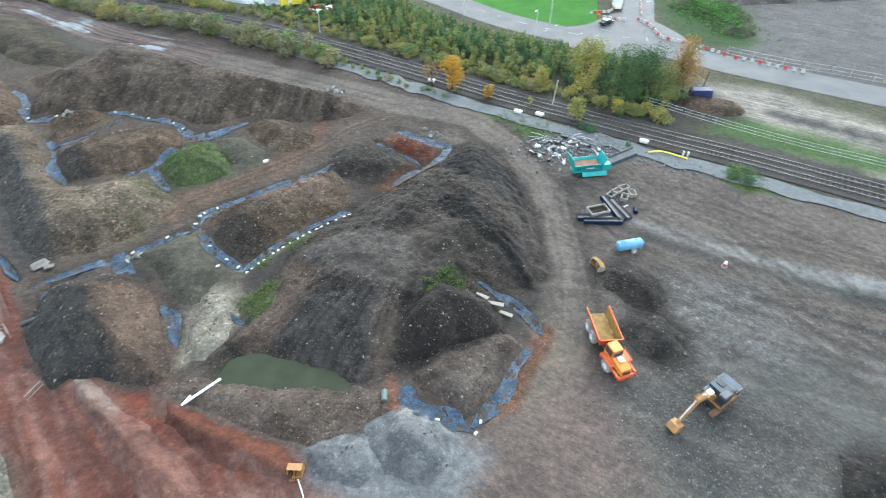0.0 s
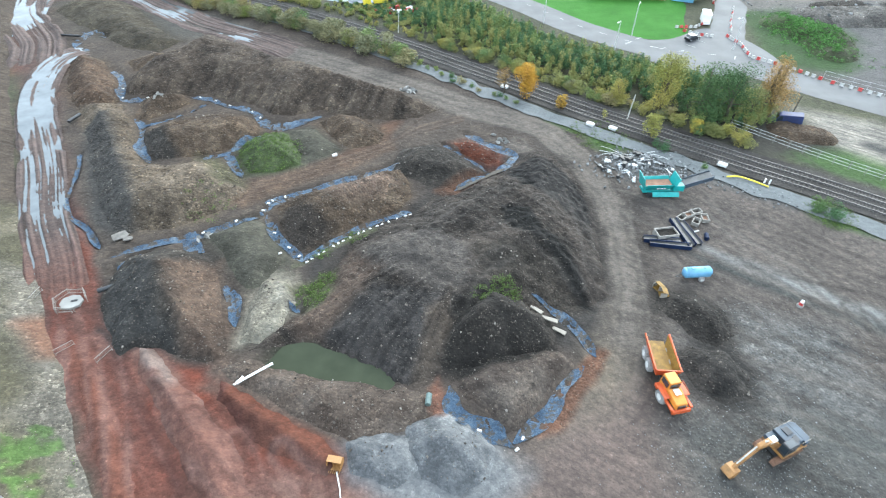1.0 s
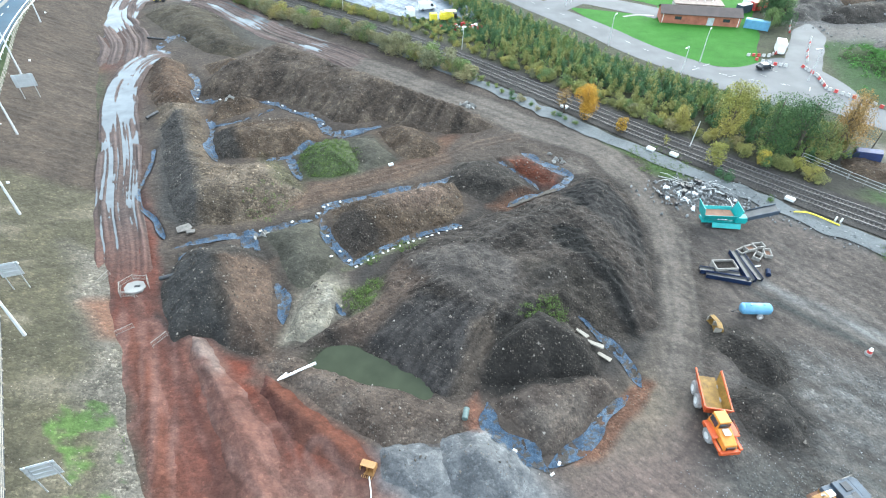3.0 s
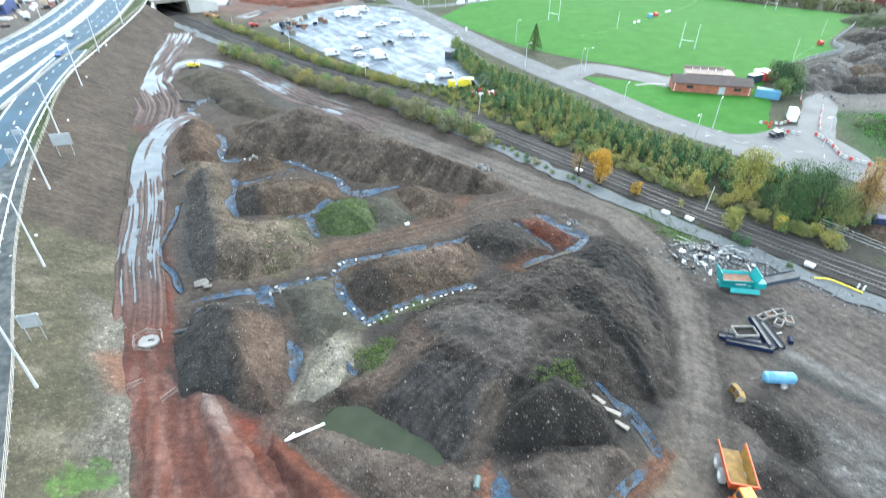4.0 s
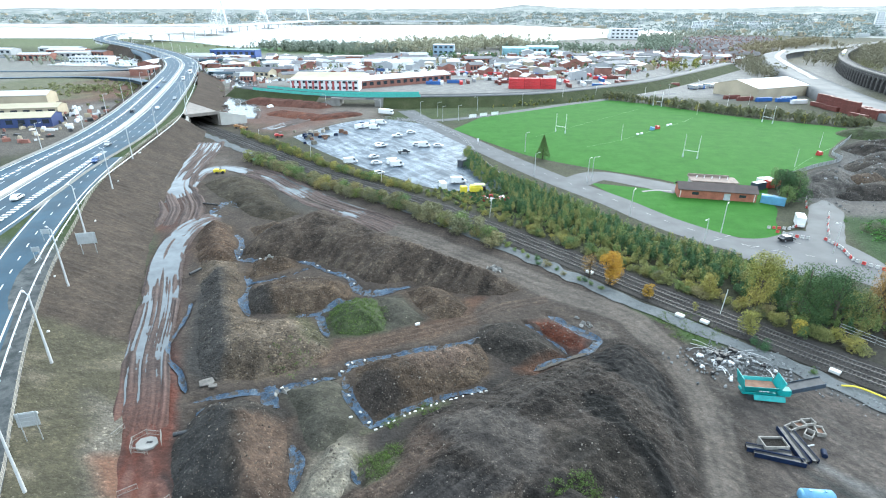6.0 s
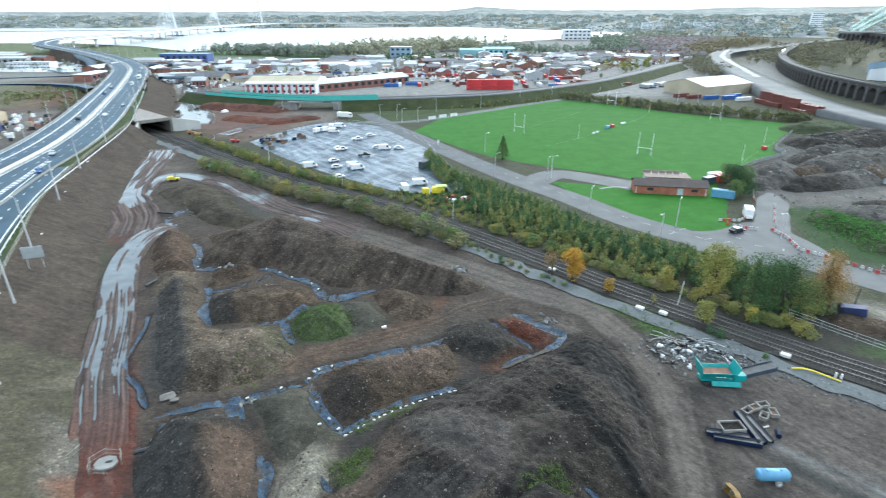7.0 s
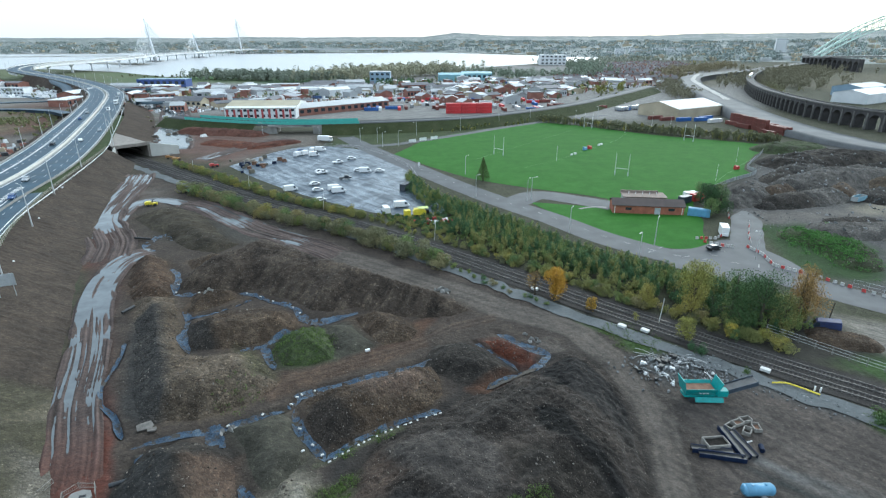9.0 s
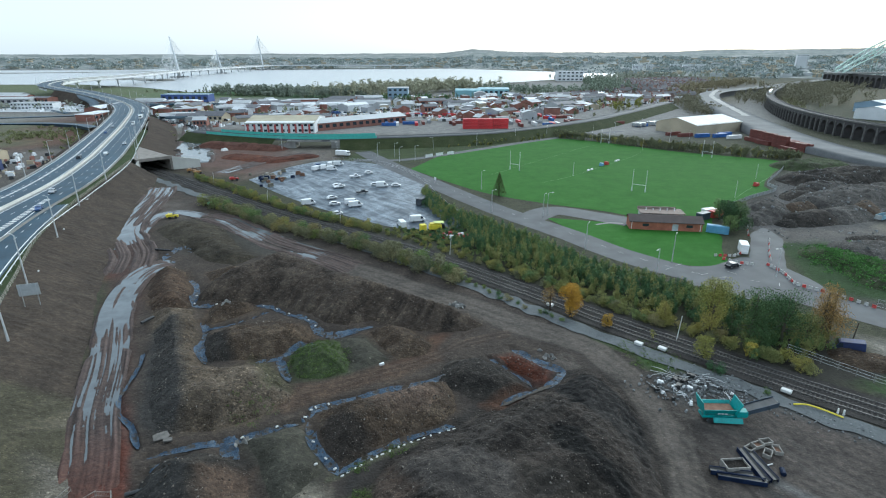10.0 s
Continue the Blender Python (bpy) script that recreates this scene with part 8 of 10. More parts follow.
for k in range(34):
    x, y = 3.5 + rr.gauss(0, 2.0), 164.5 + rr.gauss(0, 1.6)
    s = rr.uniform(0.4, 1.0)
    tagged(Geo().box((0, 0, s / 2), (s * 1.2, s * 0.8, s)).box((0.2, 0.1, s), (s * 0.6, s * 0.5, 0.2)).done("crate", (P_REDW, M_WHITE, P_REDW, M_STEEL)[k % 4], m=pose(x, y, 0.05, 0, 0, rr.uniform(0, 90))), "small red or white crate among stored barriers", "crate", "stored crates by the yard")
for k in range(26):
    x, y = -80 + rr.gauss(0, 5), 255 + rr.gauss(0, 6)
    s = rr.uniform(0.7, 1.8)
    tagged(Geo().box((0, 0, s / 2), (s * 1.6, s, s), taper=0.8).done("debris_block", (M_RUST, P_NAVY, M_WOOD, M_SAND)[k % 4], m=pose(x, y, 0, 0, 0, rr.uniform(0, 90))), "broken building debris at the yard's edge", "debris", "debris at the yard's edge")
tagged(Geo().box((0, 0, 1.3), (6.5, 2.4, 2.5)).box((0, 0, 2.6), (6.3, 2.2, 0.12)).done("storage_container", plain("dark_box_paint", (0.05, 0.055, 0.065), 0.6), bevel=0.05, m=pose(-8.0, 206, 0.05, 0, 0, 60)), "dark steel storage box at the yard's fence", "container")
bus = thing("bus", "turquoise single-deck bus on the slip road", "bus", m=pose(-77, 60, 5.35, 0, 0, 302))
Geo().box((0, 0, 1.75), (11, 2.5, 2.7)).done("body", V_TEAL, bus, bevel=0.15)
Geo().box((0, 0, 2.1), (10.2, 2.54, 0.9)).done("window", M_GLASS, bus)
for x in (-3.4, 3.4):
    for y in (-1.1, 1.1):
        Geo().tube((x, y - 0.15, 0.5), (x, y + 0.15, 0.5), 0.5, n=14).done("wheel", M_TYRE, bus)

# ---- motorway furniture ----
lampm = {}
M_POST = plain("pale_galvanised_post", (0.50, 0.51, 0.51), 0.5, vary=0.1)


def lamp_post(x, y, z, h, rz, label, group, arms=1):
    key = (h, arms)
    if key in lampm:
        return copy_thing(lampm[key], pose(x, y, z, 0, 0, rz))
    t = thing("street_lamp", label, "street lamp", group, pose(x, y, z, 0, 0, rz))
    Geo().tube((0, 0, 0), (0, 0, h * 0.3), 0.018 * h, 0.014 * h, 8).tube((0, 0, h * 0.3), (0, 0, h), 0.014 * h, 0.009 * h, 8).done("pole", M_POST, t)
    for s in ((1,) if arms == 1 else (1, -1)):
        Geo().tube((0, 0, h), (1.5 * s, 0, h + 0.15), 0.06, 0.05, 6).done("arm", M_POST, t)
        Geo().box((1.85 * s, 0, h + 0.15), (0.8, 0.32, 0.14), taper=0.8).done("lamp_head", M_PALEPIPE, t)
    lampm[key] = t
    return t


for x, y in ((-50.9, 41.5), (-65.2, 64), (-79.6, 86.8), (-93.3, 110.7), (-109, 144), (-124.5, 178), (-36, 18), (-139, 218), (-153, 268), (-171, 302)):
    z = float(np.interp(y, [5, 40, 51, 69, 92, 114, 144], [3.4, 4.6, 5, 5.6, 6.3, 6.8, 7]))
    lamp_post(x, y, z - 0.2, 11.8, 150, "tall galvanised lamp post beside the slip road", "motorway lamp posts")
for d in (-15.2, 15.2):
    q = offset(d)
    for k in range(20, int(np.sum(med[:, 1] < 1400)), 6):
        x, y, z = q[k]
        if d < 0 and y < 310:
            continue
        lamp_post(x, y, z - 0.1, 10, math.degrees(math.atan2(ms[k][1], ms[k][0])) + (0 if d < 0 else 180), "tall galvanised lamp post beside the motorway", "motorway lamp posts")
for pts, lab in ((FENCE, "timber post and rail fence along the top of the bank"), ):
    fence = thing("post_fence", lab, "fence")
    q = smooth_line(pts, 2.2)[8:]
    ps = Geo().box((0, 0, 0.6), (0.14, 0.14, 1.2)).done("post", M_WOOD, fence)
    ps.matrix_basis = pose(q[0][0], q[0][1], q[0][2])
    for p in q[1:]:
        o = ps.copy()
        scene.collection.objects.link(o)
        o.matrix_basis = pose(p[0], p[1], p[2])
    for zz in (0.35, 0.7, 1.05):
        Geo().pipe([(a, b2, c + zz) for a, b2, c in q], 0.05, 4).done("fence_rail", M_WOOD, fence)
sb = thing("crash_barrier", "galvanised crash barrier beside the slip road", "crash barrier")
q = smooth_line([(x + 4.9, y + 2.9, z + 0.1) for x, y, z in SLIP[:8]] + [(-126, 182, 7.1), (-141, 232, 7.1), (-152, 262, 7.1), (-168, 296, 7.1), (-190, 344, 7.1), (-222, 411, 7.1)], 4.0)
Geo().pipe([(a, b2, c + 0.65) for a, b2, c in q], 0.13, 5).done("beam", M_STEEL, sb)
p0 = Geo().box((0, 0, 0.33), (0.1, 0.1, 0.66)).done("post", M_STEEL, sb)
for a, b2, c in q:
    o = p0.copy()
    scene.collection.objects.link(o)
    o.matrix_basis = pose(a, b2, c)
cb = thing("median_barrier", "concrete barrier along the central reserve", "crash barrier")
q = [(x, y, z) for x, y, z in med[4:int(np.sum(med[:, 1] < 1500))]]
g = Geo()
for (a, b2, c), (d, e, f), n0, n1 in zip(q, q[1:], ms[4:], ms[5:]):
    g.add([(a - n0[0] * .3, b2 - n0[1] * .3, c), (a - n0[0] * .12, b2 - n0[1] * .12, c + 0.9), (a + n0[0] * .12, b2 + n0[1] * .12, c + 0.9), (a + n0[0] * .3, b2 + n0[1] * .3, c), (d - n1[0] * .3, e - n1[1] * .3, f), (d - n1[0] * .12, e - n1[1] * .12, f + 0.9), (d + n1[0] * .12, e + n1[1] * .12, f + 0.9), (d + n1[0] * .3, e + n1[1] * .3, f)],
          [(0, 4, 5, 1), (1, 5, 6, 2), (2, 6, 7, 3)])
g.done("wall", M_CREAM, cb)
for d, w in ((14.5, 0.28), (-14.8, 0.28)):
    q = offset(d)
    k0 = 34 if d > 0 else 45
    g = Geo()
    for k in range(k0, len(q) - 1):
        (a, b2, c), (e, f, h) = q[k], q[k + 1]
        n0, n1 = ms[k] * w / 2, ms[k + 1] * w / 2
        g.add([(a - n0[0], b2 - n0[1], c), (a - n0[0], b2 - n0[1], c + 0.7), (a + n0[0], b2 + n0[1], c + 0.7), (a + n0[0], b2 + n0[1], c), (e - n1[0], f - n1[1], h), (e - n1[0], f - n1[1], h + 0.7), (e + n1[0], f + n1[1], h + 0.7), (e + n1[0], f + n1[1], h)], [(0, 4, 5, 1), (1, 5, 6, 2), (2, 6, 7, 3)])
    structure(g.done("parapet", M_CONC), "pale concrete parapet along the motorway's edge", "parapet")


def sign(x, y, z, w, h, rz, label):
    t = thing("road_sign", label, "road sign", "road signs beside the slip road", pose(x, y, z, 0, 0, rz))
    Geo().box((0, 0, 2.0 + h / 2), (w, 0.06, h)).done("panel", M_STEEL, t, bevel=0.02)
    for s in (-w * 0.36, w * 0.36):
        Geo().tube((s, -0.1, -0.3), (s, -0.1, 2.0 + h), 0.07, n=8).done("post", M_STEEL, t)
    r = Geo()
    for k in range(4):
        r.box((0, -0.06, 2.2 + k * (h - 0.4) / 3), (w * 0.98, 0.05, 0.06))
    r.done("brace", M_STEEL, t)


sign(-56.5, 49.7, 4.3, 2.5, 2.2, 20, "grey back of a road sign on two posts")
sign(-85.7, 101.6, 6.3, 3.8, 2.6, 20, "large grey back of a road sign on two posts")
sign(-37.2, 23.9, 3.6, 2.7, 2.3, 20, "pale grey back of a road sign on two posts")
sign(-99, 106, 6.3, 1.8, 1.2, 20, "small grey back of a road sign")
sign(-94, 97, 6.1, 1.5, 1.1, 20, "small grey back of a road sign")
for k in range(26):
    x, y, z = FENCE[2 + k % 7]
    tagged(Geo().box((0, 0, 0.15), (0.5, 0.3, 0.3), taper=0.7).done("litter_bag", M_WHITE, bevel=0.05, m=pose(x + rr.uniform(0.5, 2), y + rr.uniform(-8, 8), z - rr.uniform(0, 0.5) - 0.2, 0, 0, rr.uniform(0, 90))), "small white bag beside the fence", "bag", "white bags along the fence") if k % 2 == 0 else None

# ---- sports field ----
def goal(x, y, rz, h=9.5):
    t = thing("goal_posts", "tall white rugby goal posts on the pitch", "goal posts", "rugby goals", pose(x, y, 0.05, 0, 0, rz))
    for s in (-2.8, 2.8):
        Geo().tube((s, 0, 0), (s, 0, h), 0.11, 0.08, 8).done("post", M_WHITE, t)
        Geo().tube((s, 0, 0), (s, 0, 1.6), 0.25, 0.25, 10).done("pad", plain("pale_pad", (0.55, 0.6, 0.6), 0.7), t)
    Geo().tube((-2.8, 0, 3), (2.8, 0, 3), 0.09, n=8).done("crossbar", M_WHITE, t)
    return t


G1 = goal(84.3, 226.5, -32)
for x, y, rz, in ((36.8, 273, -39), (108.6, 363, -40), (152.8, 310.5, -52)):
    copy_thing(G1, pose(x, y, 0.05, 0, 0, rz))
for k, (x, y) in enumerate(((63.4, 258.4), (106.4, 386.9), (125, 338), (154, 368), (162.5, 358), (120.6, 216), (149, 252))):
    t = thing("field_pole", "thin white pole at the pitch's edge", "pole", "poles round the pitch", pose(x, y, 0.05))
    Geo().tube((0, 0, 0), (0, 0, 9 if k in (1, 3, 4) else 7), 0.09, 0.05, 6).done("shaft", M_WHITE, t)
M_WORNLINE = plain("worn_line_paint", (0.20, 0.34, 0.17), 0.8, vary=0.3)
for pts in ([(45, 243), (63, 258.5), (88, 287), (110, 312), (126, 338)], [(98, 181), (120, 214), (141, 238), (160, 258)], [(24, 262), (58, 305), (100, 358)]):
    structure(strip("pitch_line", pts, 0.10, M_WORNLINE, 0.075, 4, 1), "faded white touch line", "line marking")
for x, y, rz, mat_, nm, lab in ((88, 287.5, 42, P_REDW, "tackle_pad", "red training pads on the touch line"), (140.8, 236.8, 30, P_REDW, "tackle_pad", "red training pad at the corner"), (84.5, 284, 42, P_SKY, "tackle_pad", "blue training pads on the touch line")):
    tagged(Geo().box((0, 0, 0.8), (2.6, 1.6, 1.5), taper=0.9).box((-0.9, 0.2, 1.7), (0.7, 1.0, 0.4)).done(nm, mat_, bevel=0.15, m=pose(x, y, 0.06, 0, 0, rz)), lab, "training pad", "training pads")
for x, y in ((74, 271), (76.5, 273.5), (96, 297), (98, 299)):
    tagged(Geo().box((0, 0, 0.4), (1.8, 0.8, 0.8), taper=0.8).done("kit_bag", M_WHITE, bevel=0.1, m=pose(x, y, 0.06, 0, 0, 42)), "white bag on the touch line", "bag", "bags on the touch line")
for x, y in ((-8, 308), (-2, 313.5), (4.5, 318)):
    t = thing("hoarding", "white advertising board beside the road", "board", "boards behind the pitch", pose(x, y, 0.05, 0, 0, 38))
    Geo().box((0, 0, 1.3), (5.2, 0.1, 1.7)).done("panel", M_WHITE, t)
    for s in (-2, 2):
        Geo().box((s, 0.1, 0.8), (0.12, 0.12, 1.6)).done("post", M_STEEL, t)
for x, y, rz in ((18.3, 194.8, 40), (43.1, 152.8, 60), (65, 142.2, 60), (16.9, 231, 40), (56.3, 131, 230), (36.5, 188.5, 60), (-15.6, 300, 30), (-28, 310, 30), (-24, 296, 30), (88, 131, 200), (38.5, 191, 20)):
    lamp_post(x, y, 0.05, 8, rz, "grey street lamp by the pitch road", "street lamps by the pitch road")
for x, y in ((-38, 312), (-6, 334), (22, 352), (50, 376), (75, 394), (-100, 335), (-62, 316), (130, 412), (160, 440)):
    lamp_post(x, y, 0.05, 8, rr.uniform(0, 360), "grey street lamp by the pitch road", "street lamps by the pitch road")
tagged(Geo().box((0, 0, 1.8), (0.9, 0.08, 1.4)).tube((0, 0.06, 0), (0, 0.06, 1.8), 0.05).done("road_sign", M_WHITE, m=pose(-3.6, 244, 0.05, 0, 0, 20)), "white road sign by the thicket", "road sign")

M_BRICKWALL = plain("red_brick_wall", (0.33, 0.12, 0.075), 0.85, vary=0.25, scale=0.6, fine=5)
M_ROOFBROWN = plain("brown_roof_sheet", (0.058, 0.042, 0.038), 0.75, vary=0.25, scale=0.4)
club = thing("clubhouse", "single-storey red brick clubhouse with a brown pitched roof", "clubhouse", m=pose(75, 174.6, 0, 0, 0, -8.5))
w = Geo().prism([(-3.2, 0), (3.2, 0), (3.2, 2.9), (0, 4.3), (-3.2, 2.9)], -11.6, 11.6, Matrix.Rotation(radians(90), 4, "Z")).done("wall", M_BRICKWALL, club)
rf = Geo()
for s in (-1, 1):
    rf.add([(-12, s * 3.7, 2.75), (12, s * 3.7, 2.75), (12, 0, 4.45), (-12, 0, 4.45), (-12, s * 3.7, 2.9), (12, s * 3.7, 2.9), (12, 0, 4.6), (-12, 0, 4.6)], [(0, 1, 2, 3), (7, 6, 5, 4), (0, 4, 5, 1), (0, 3, 7, 4), (1, 5, 6, 2)])
rf.done("roof", M_ROOFBROWN, club)
for x in (-6.5, 7.5):
    Geo().box((x, -3.2, 1.7), (2.0, 0.08, 0.9)).done("window", M_GLASS, club)
Geo().box((3.0, -3.22, 1.15), (1.9, 0.08, 2.3)).done("door", plain("grey_door", (0.42, 0.45, 0.47), 0.6), club)
for x in (-11.0, 11.0):
    Geo().box((x, -3.22, 1.4), (0.2, 0.06, 2.7)).done("downpipe", M_WHITE, club)
an = thing("annexe", "flat-roofed pale annexe behind the clubhouse", "building", m=pose(77, 183, 0, 0, 0, -8.5))
Geo().box((0, 0, 1.7), (14, 6, 3.4)).done("wall", M_CREAM, an)
Geo().box((0, 0, 3.5), (15, 7, 0.25)).box((-1, 2.6, 4.0), (13, 0.3, 0.9)).done("roof", plain("felt_roof", (0.23, 0.18, 0.15), 0.85), an)
for k in range(5):
    Geo().tube((-5 + 2.4 * k, 0.5, 3.6), (-5 + 2.4 * k, 0.5, 4.5), 0.15).done("vent", M_WHITE, an)
tagged(Geo().prism([(-1.6, 0), (1.6, 0), (1.6, 2.2), (-1.2, 2.6), (-1.6, 2.4)], -3.4, 3.4).done("dugout", P_SKY, m=pose(91, 169.5, 0.05, 0, 0, 62)), "blue tarpaulin-covered shelter beside the clubhouse", "shelter")
for x, y, rz, p in ((99, 187.5, 20, P_REDW), (97.5, 190, 20, M_WHITE), (93, 184.5, 30, P_SLATE)):
    tagged(Geo().box((0, 0, 1.25), (5, 2.3, 2.4)).box((0, 0, 2.5), (5.1, 2.4, 0.1)).done("storage_cabin", p, bevel=0.04, m=pose(x, y, 0.05, 0, 0, rz)), "small painted storage cabin by the hedge", "cabin", "cabins by the hedge")
structure(strip("footpath", [(53, 178), (58, 180), (63, 179.5)], 1.2, M_CONC, 0.095, 1, 1), "pale concrete path to the clubhouse", "path")

# ---- site entrance ----
tagged(Geo().box((0, 0, 1.4), (4.8, 2.2, 2.6)).box((0, 0, 2.75), (4.9, 2.3, 0.1)).box((-2.6, 0, 0.6), (0.5, 1.6, 0.8)).done("site_cabin", M_WHITE, bevel=0.06, m=pose(89.6, 150.8, 0.05, 0, 0, 70)), "white cabin at the site entrance", "cabin")
vehicle("car", V_BLACK, pose(80.2, 138.2, 0.08, 0, 0, 20), "dark car waiting at the site entrance")
wb = None
M_DIRTYWHITE = plain("dirty_white_plastic", (0.46, 0.45, 0.43), 0.7, vary=0.3, scale=0.6)
BR = [((79, 147), (85.5, 146.4), 5), ((80, 144.5), (83.5, 141), 3), ((83.5, 141), (87, 139.6), 3), ((90.6, 140), (91.6, 134), 5), ((91.6, 134), (90, 126), 6), ((90, 126), (94.5, 121), 5), ((95.5, 120), (100.5, 112), 6), ((104.5, 176), (99, 165), 6), ((93, 142), (97, 150), 5), ((97, 150), (104, 162), 6), ((88.5, 149), (84.5, 146.5), 3), ((101, 111), (113, 99), 9)]
k = 0
for a, b2, n in BR:
    rz = math.degrees(math.atan2(b2[1] - a[1], b2[0] - a[0]))
    for j in range(n):
        t_ = (j + 0.5) / n
        x, y = a[0] + (b2[0] - a[0]) * t_, a[1] + (b2[1] - a[1]) * t_
        k += 1
        ob = Geo().prism([(-0.25, 0), (0.25, 0), (0.2, 0.2), (0.1, 0.4), (0.1, 0.7), (-0.1, 0.7), (-0.1, 0.4), (-0.2, 0.2)], -0.4, 0.4, Matrix.Rotation(radians(90), 4, "Z")) if wb is None or k < 3 else None
        if ob is not None:
            o = ob.done("water_barrier", P_REDW if k == 2 else M_DIRTYWHITE, m=pose(x, y, 0.08, 0, 0, rz))
            wb = (wb or []) + [o]
            tagged(o, "red plastic road barrier" if k == 2 else "white plastic road barrier", "barrier", "barriers at the site entrance")
        else:
            src = wb[1 if k % 3 == 0 else 0]
            o = copy_thing(src, pose(x, y, 0.08, 0, 0, rz))
gate = thing("mesh_fence", "grey wire mesh panel fence by the road", "fence")
q = smooth_line([(101, 113, 0.1), (110, 104, 0.1), (125, 92, 0.1), (160, 62, 0.1)], 2.8)
p0 = Geo().tube((0, 0, 0), (0, 0, 2.0), 0.04, n=6).done("post", M_STEEL, gate)
for p in q:
    o = p0.copy()
    scene.collection.objects.link(o)
    o.matrix_basis = pose(*p)
for zz in (0.3, 1.1, 1.95):
    Geo().pipe([(a, b2, zz) for a, b2, _ in q], 0.025, 4).done("wire", M_STEEL, gate)
M_FENCEGREY = plain("weathered_grey_panel", (0.30, 0.31, 0.31), 0.75, vary=0.3)
pf = thing("pitch_fence", "pale panel fence round the corner of the pitch", "fence")
q = smooth_line([(113.3, 203, 0), (127, 214.5, 0), (138, 222, 0), (145.5, 229, 0), (146, 237, 0), (152.2, 246, 0), (169.5, 267, 0), (188.5, 292, 0)], 2.5)
for a, b2 in zip(q, q[1:]):
    rz = math.degrees(math.atan2(b2[1] - a[1], b2[0] - a[0]))
    Geo().box(((a[0] + b2[0]) / 2, (a[1] + b2[1]) / 2, 1.0), (2.3, 0.06, 1.5), rz=rz).done("panel", M_FENCEGREY, pf)
rf2 = thing("railway_fence", "grey steel fence on the far side of the track", "fence")
q = smooth_line([(68, 93, 0), (75.3, 84.3, 0), (82.4, 76.5, 0), (90, 69, 0), (99, 61, 0), (130, 32, 0)], 2.5)
p0 = Geo().box((0, 0, 0.9), (0.1, 0.1, 1.8)).done("post", M_CONC, rf2)
for p in q:
    o = p0.copy()
    scene.collection.objects.link(o)
    o.matrix_basis = pose(p[0], p[1], 0)
for zz in (0.5, 1.1, 1.7):
    Geo().pipe([(a, b2, zz) for a, b2, _ in q], 0.03, 4).done("fence_rail", M_STEEL, rf2)
for x, y in ((48, 97.5), (2, 148), (-36, 180), (-70, 208), (-104, 239)):
    t = thing("signal_post", "thin pale post beside the track", "post", "posts beside the track", pose(x, y, 0.1, 0, 4, 0))
    Geo().tube((0, 0, 0), (0, 0, 5.5), 0.09, 0.07, 8).done("shaft", M_PALEPIPE, t)
for x, y in ((25, 113.5), (43.5, 93.5), (59.5, 79.2), (39.5, 95.5)):
    tagged(Geo().box((0, 0, 0.3), (1.6, 1.0, 0.5)).done("cable_box", M_PALEPIPE, bevel=0.05, m=pose(x, y, 0.2, 0, 0, -44)), "pale concrete trackside box", "cable box", "trackside boxes")
t = thing("telegraph_pole", "leaning timber pole beside burnt rubbish", "pole", m=pose(83.4, 96.6, 0, 0, 4, 0))
Geo().tube((0, 0, 0), (0, 0, 4.5), 0.13, 0.1, 8).done("shaft", M_BARK, t)
tp = vehicle("van", plain("dark_navy_wreck", (0.018, 0.028, 0.095), 0.6, vary=0.4), pose(80, 93, 0.2, 0, 8, 150), "wrecked dark blue van in a heap of scrap")
heap("scrap_mound", "brown heap of scrap metal and timber", material=M_BROWN, spine=[(79, 90.5, 4, 1.6), (84, 88, 3.5, 1.4)], stones=60, seed=51, category="scrap heap")
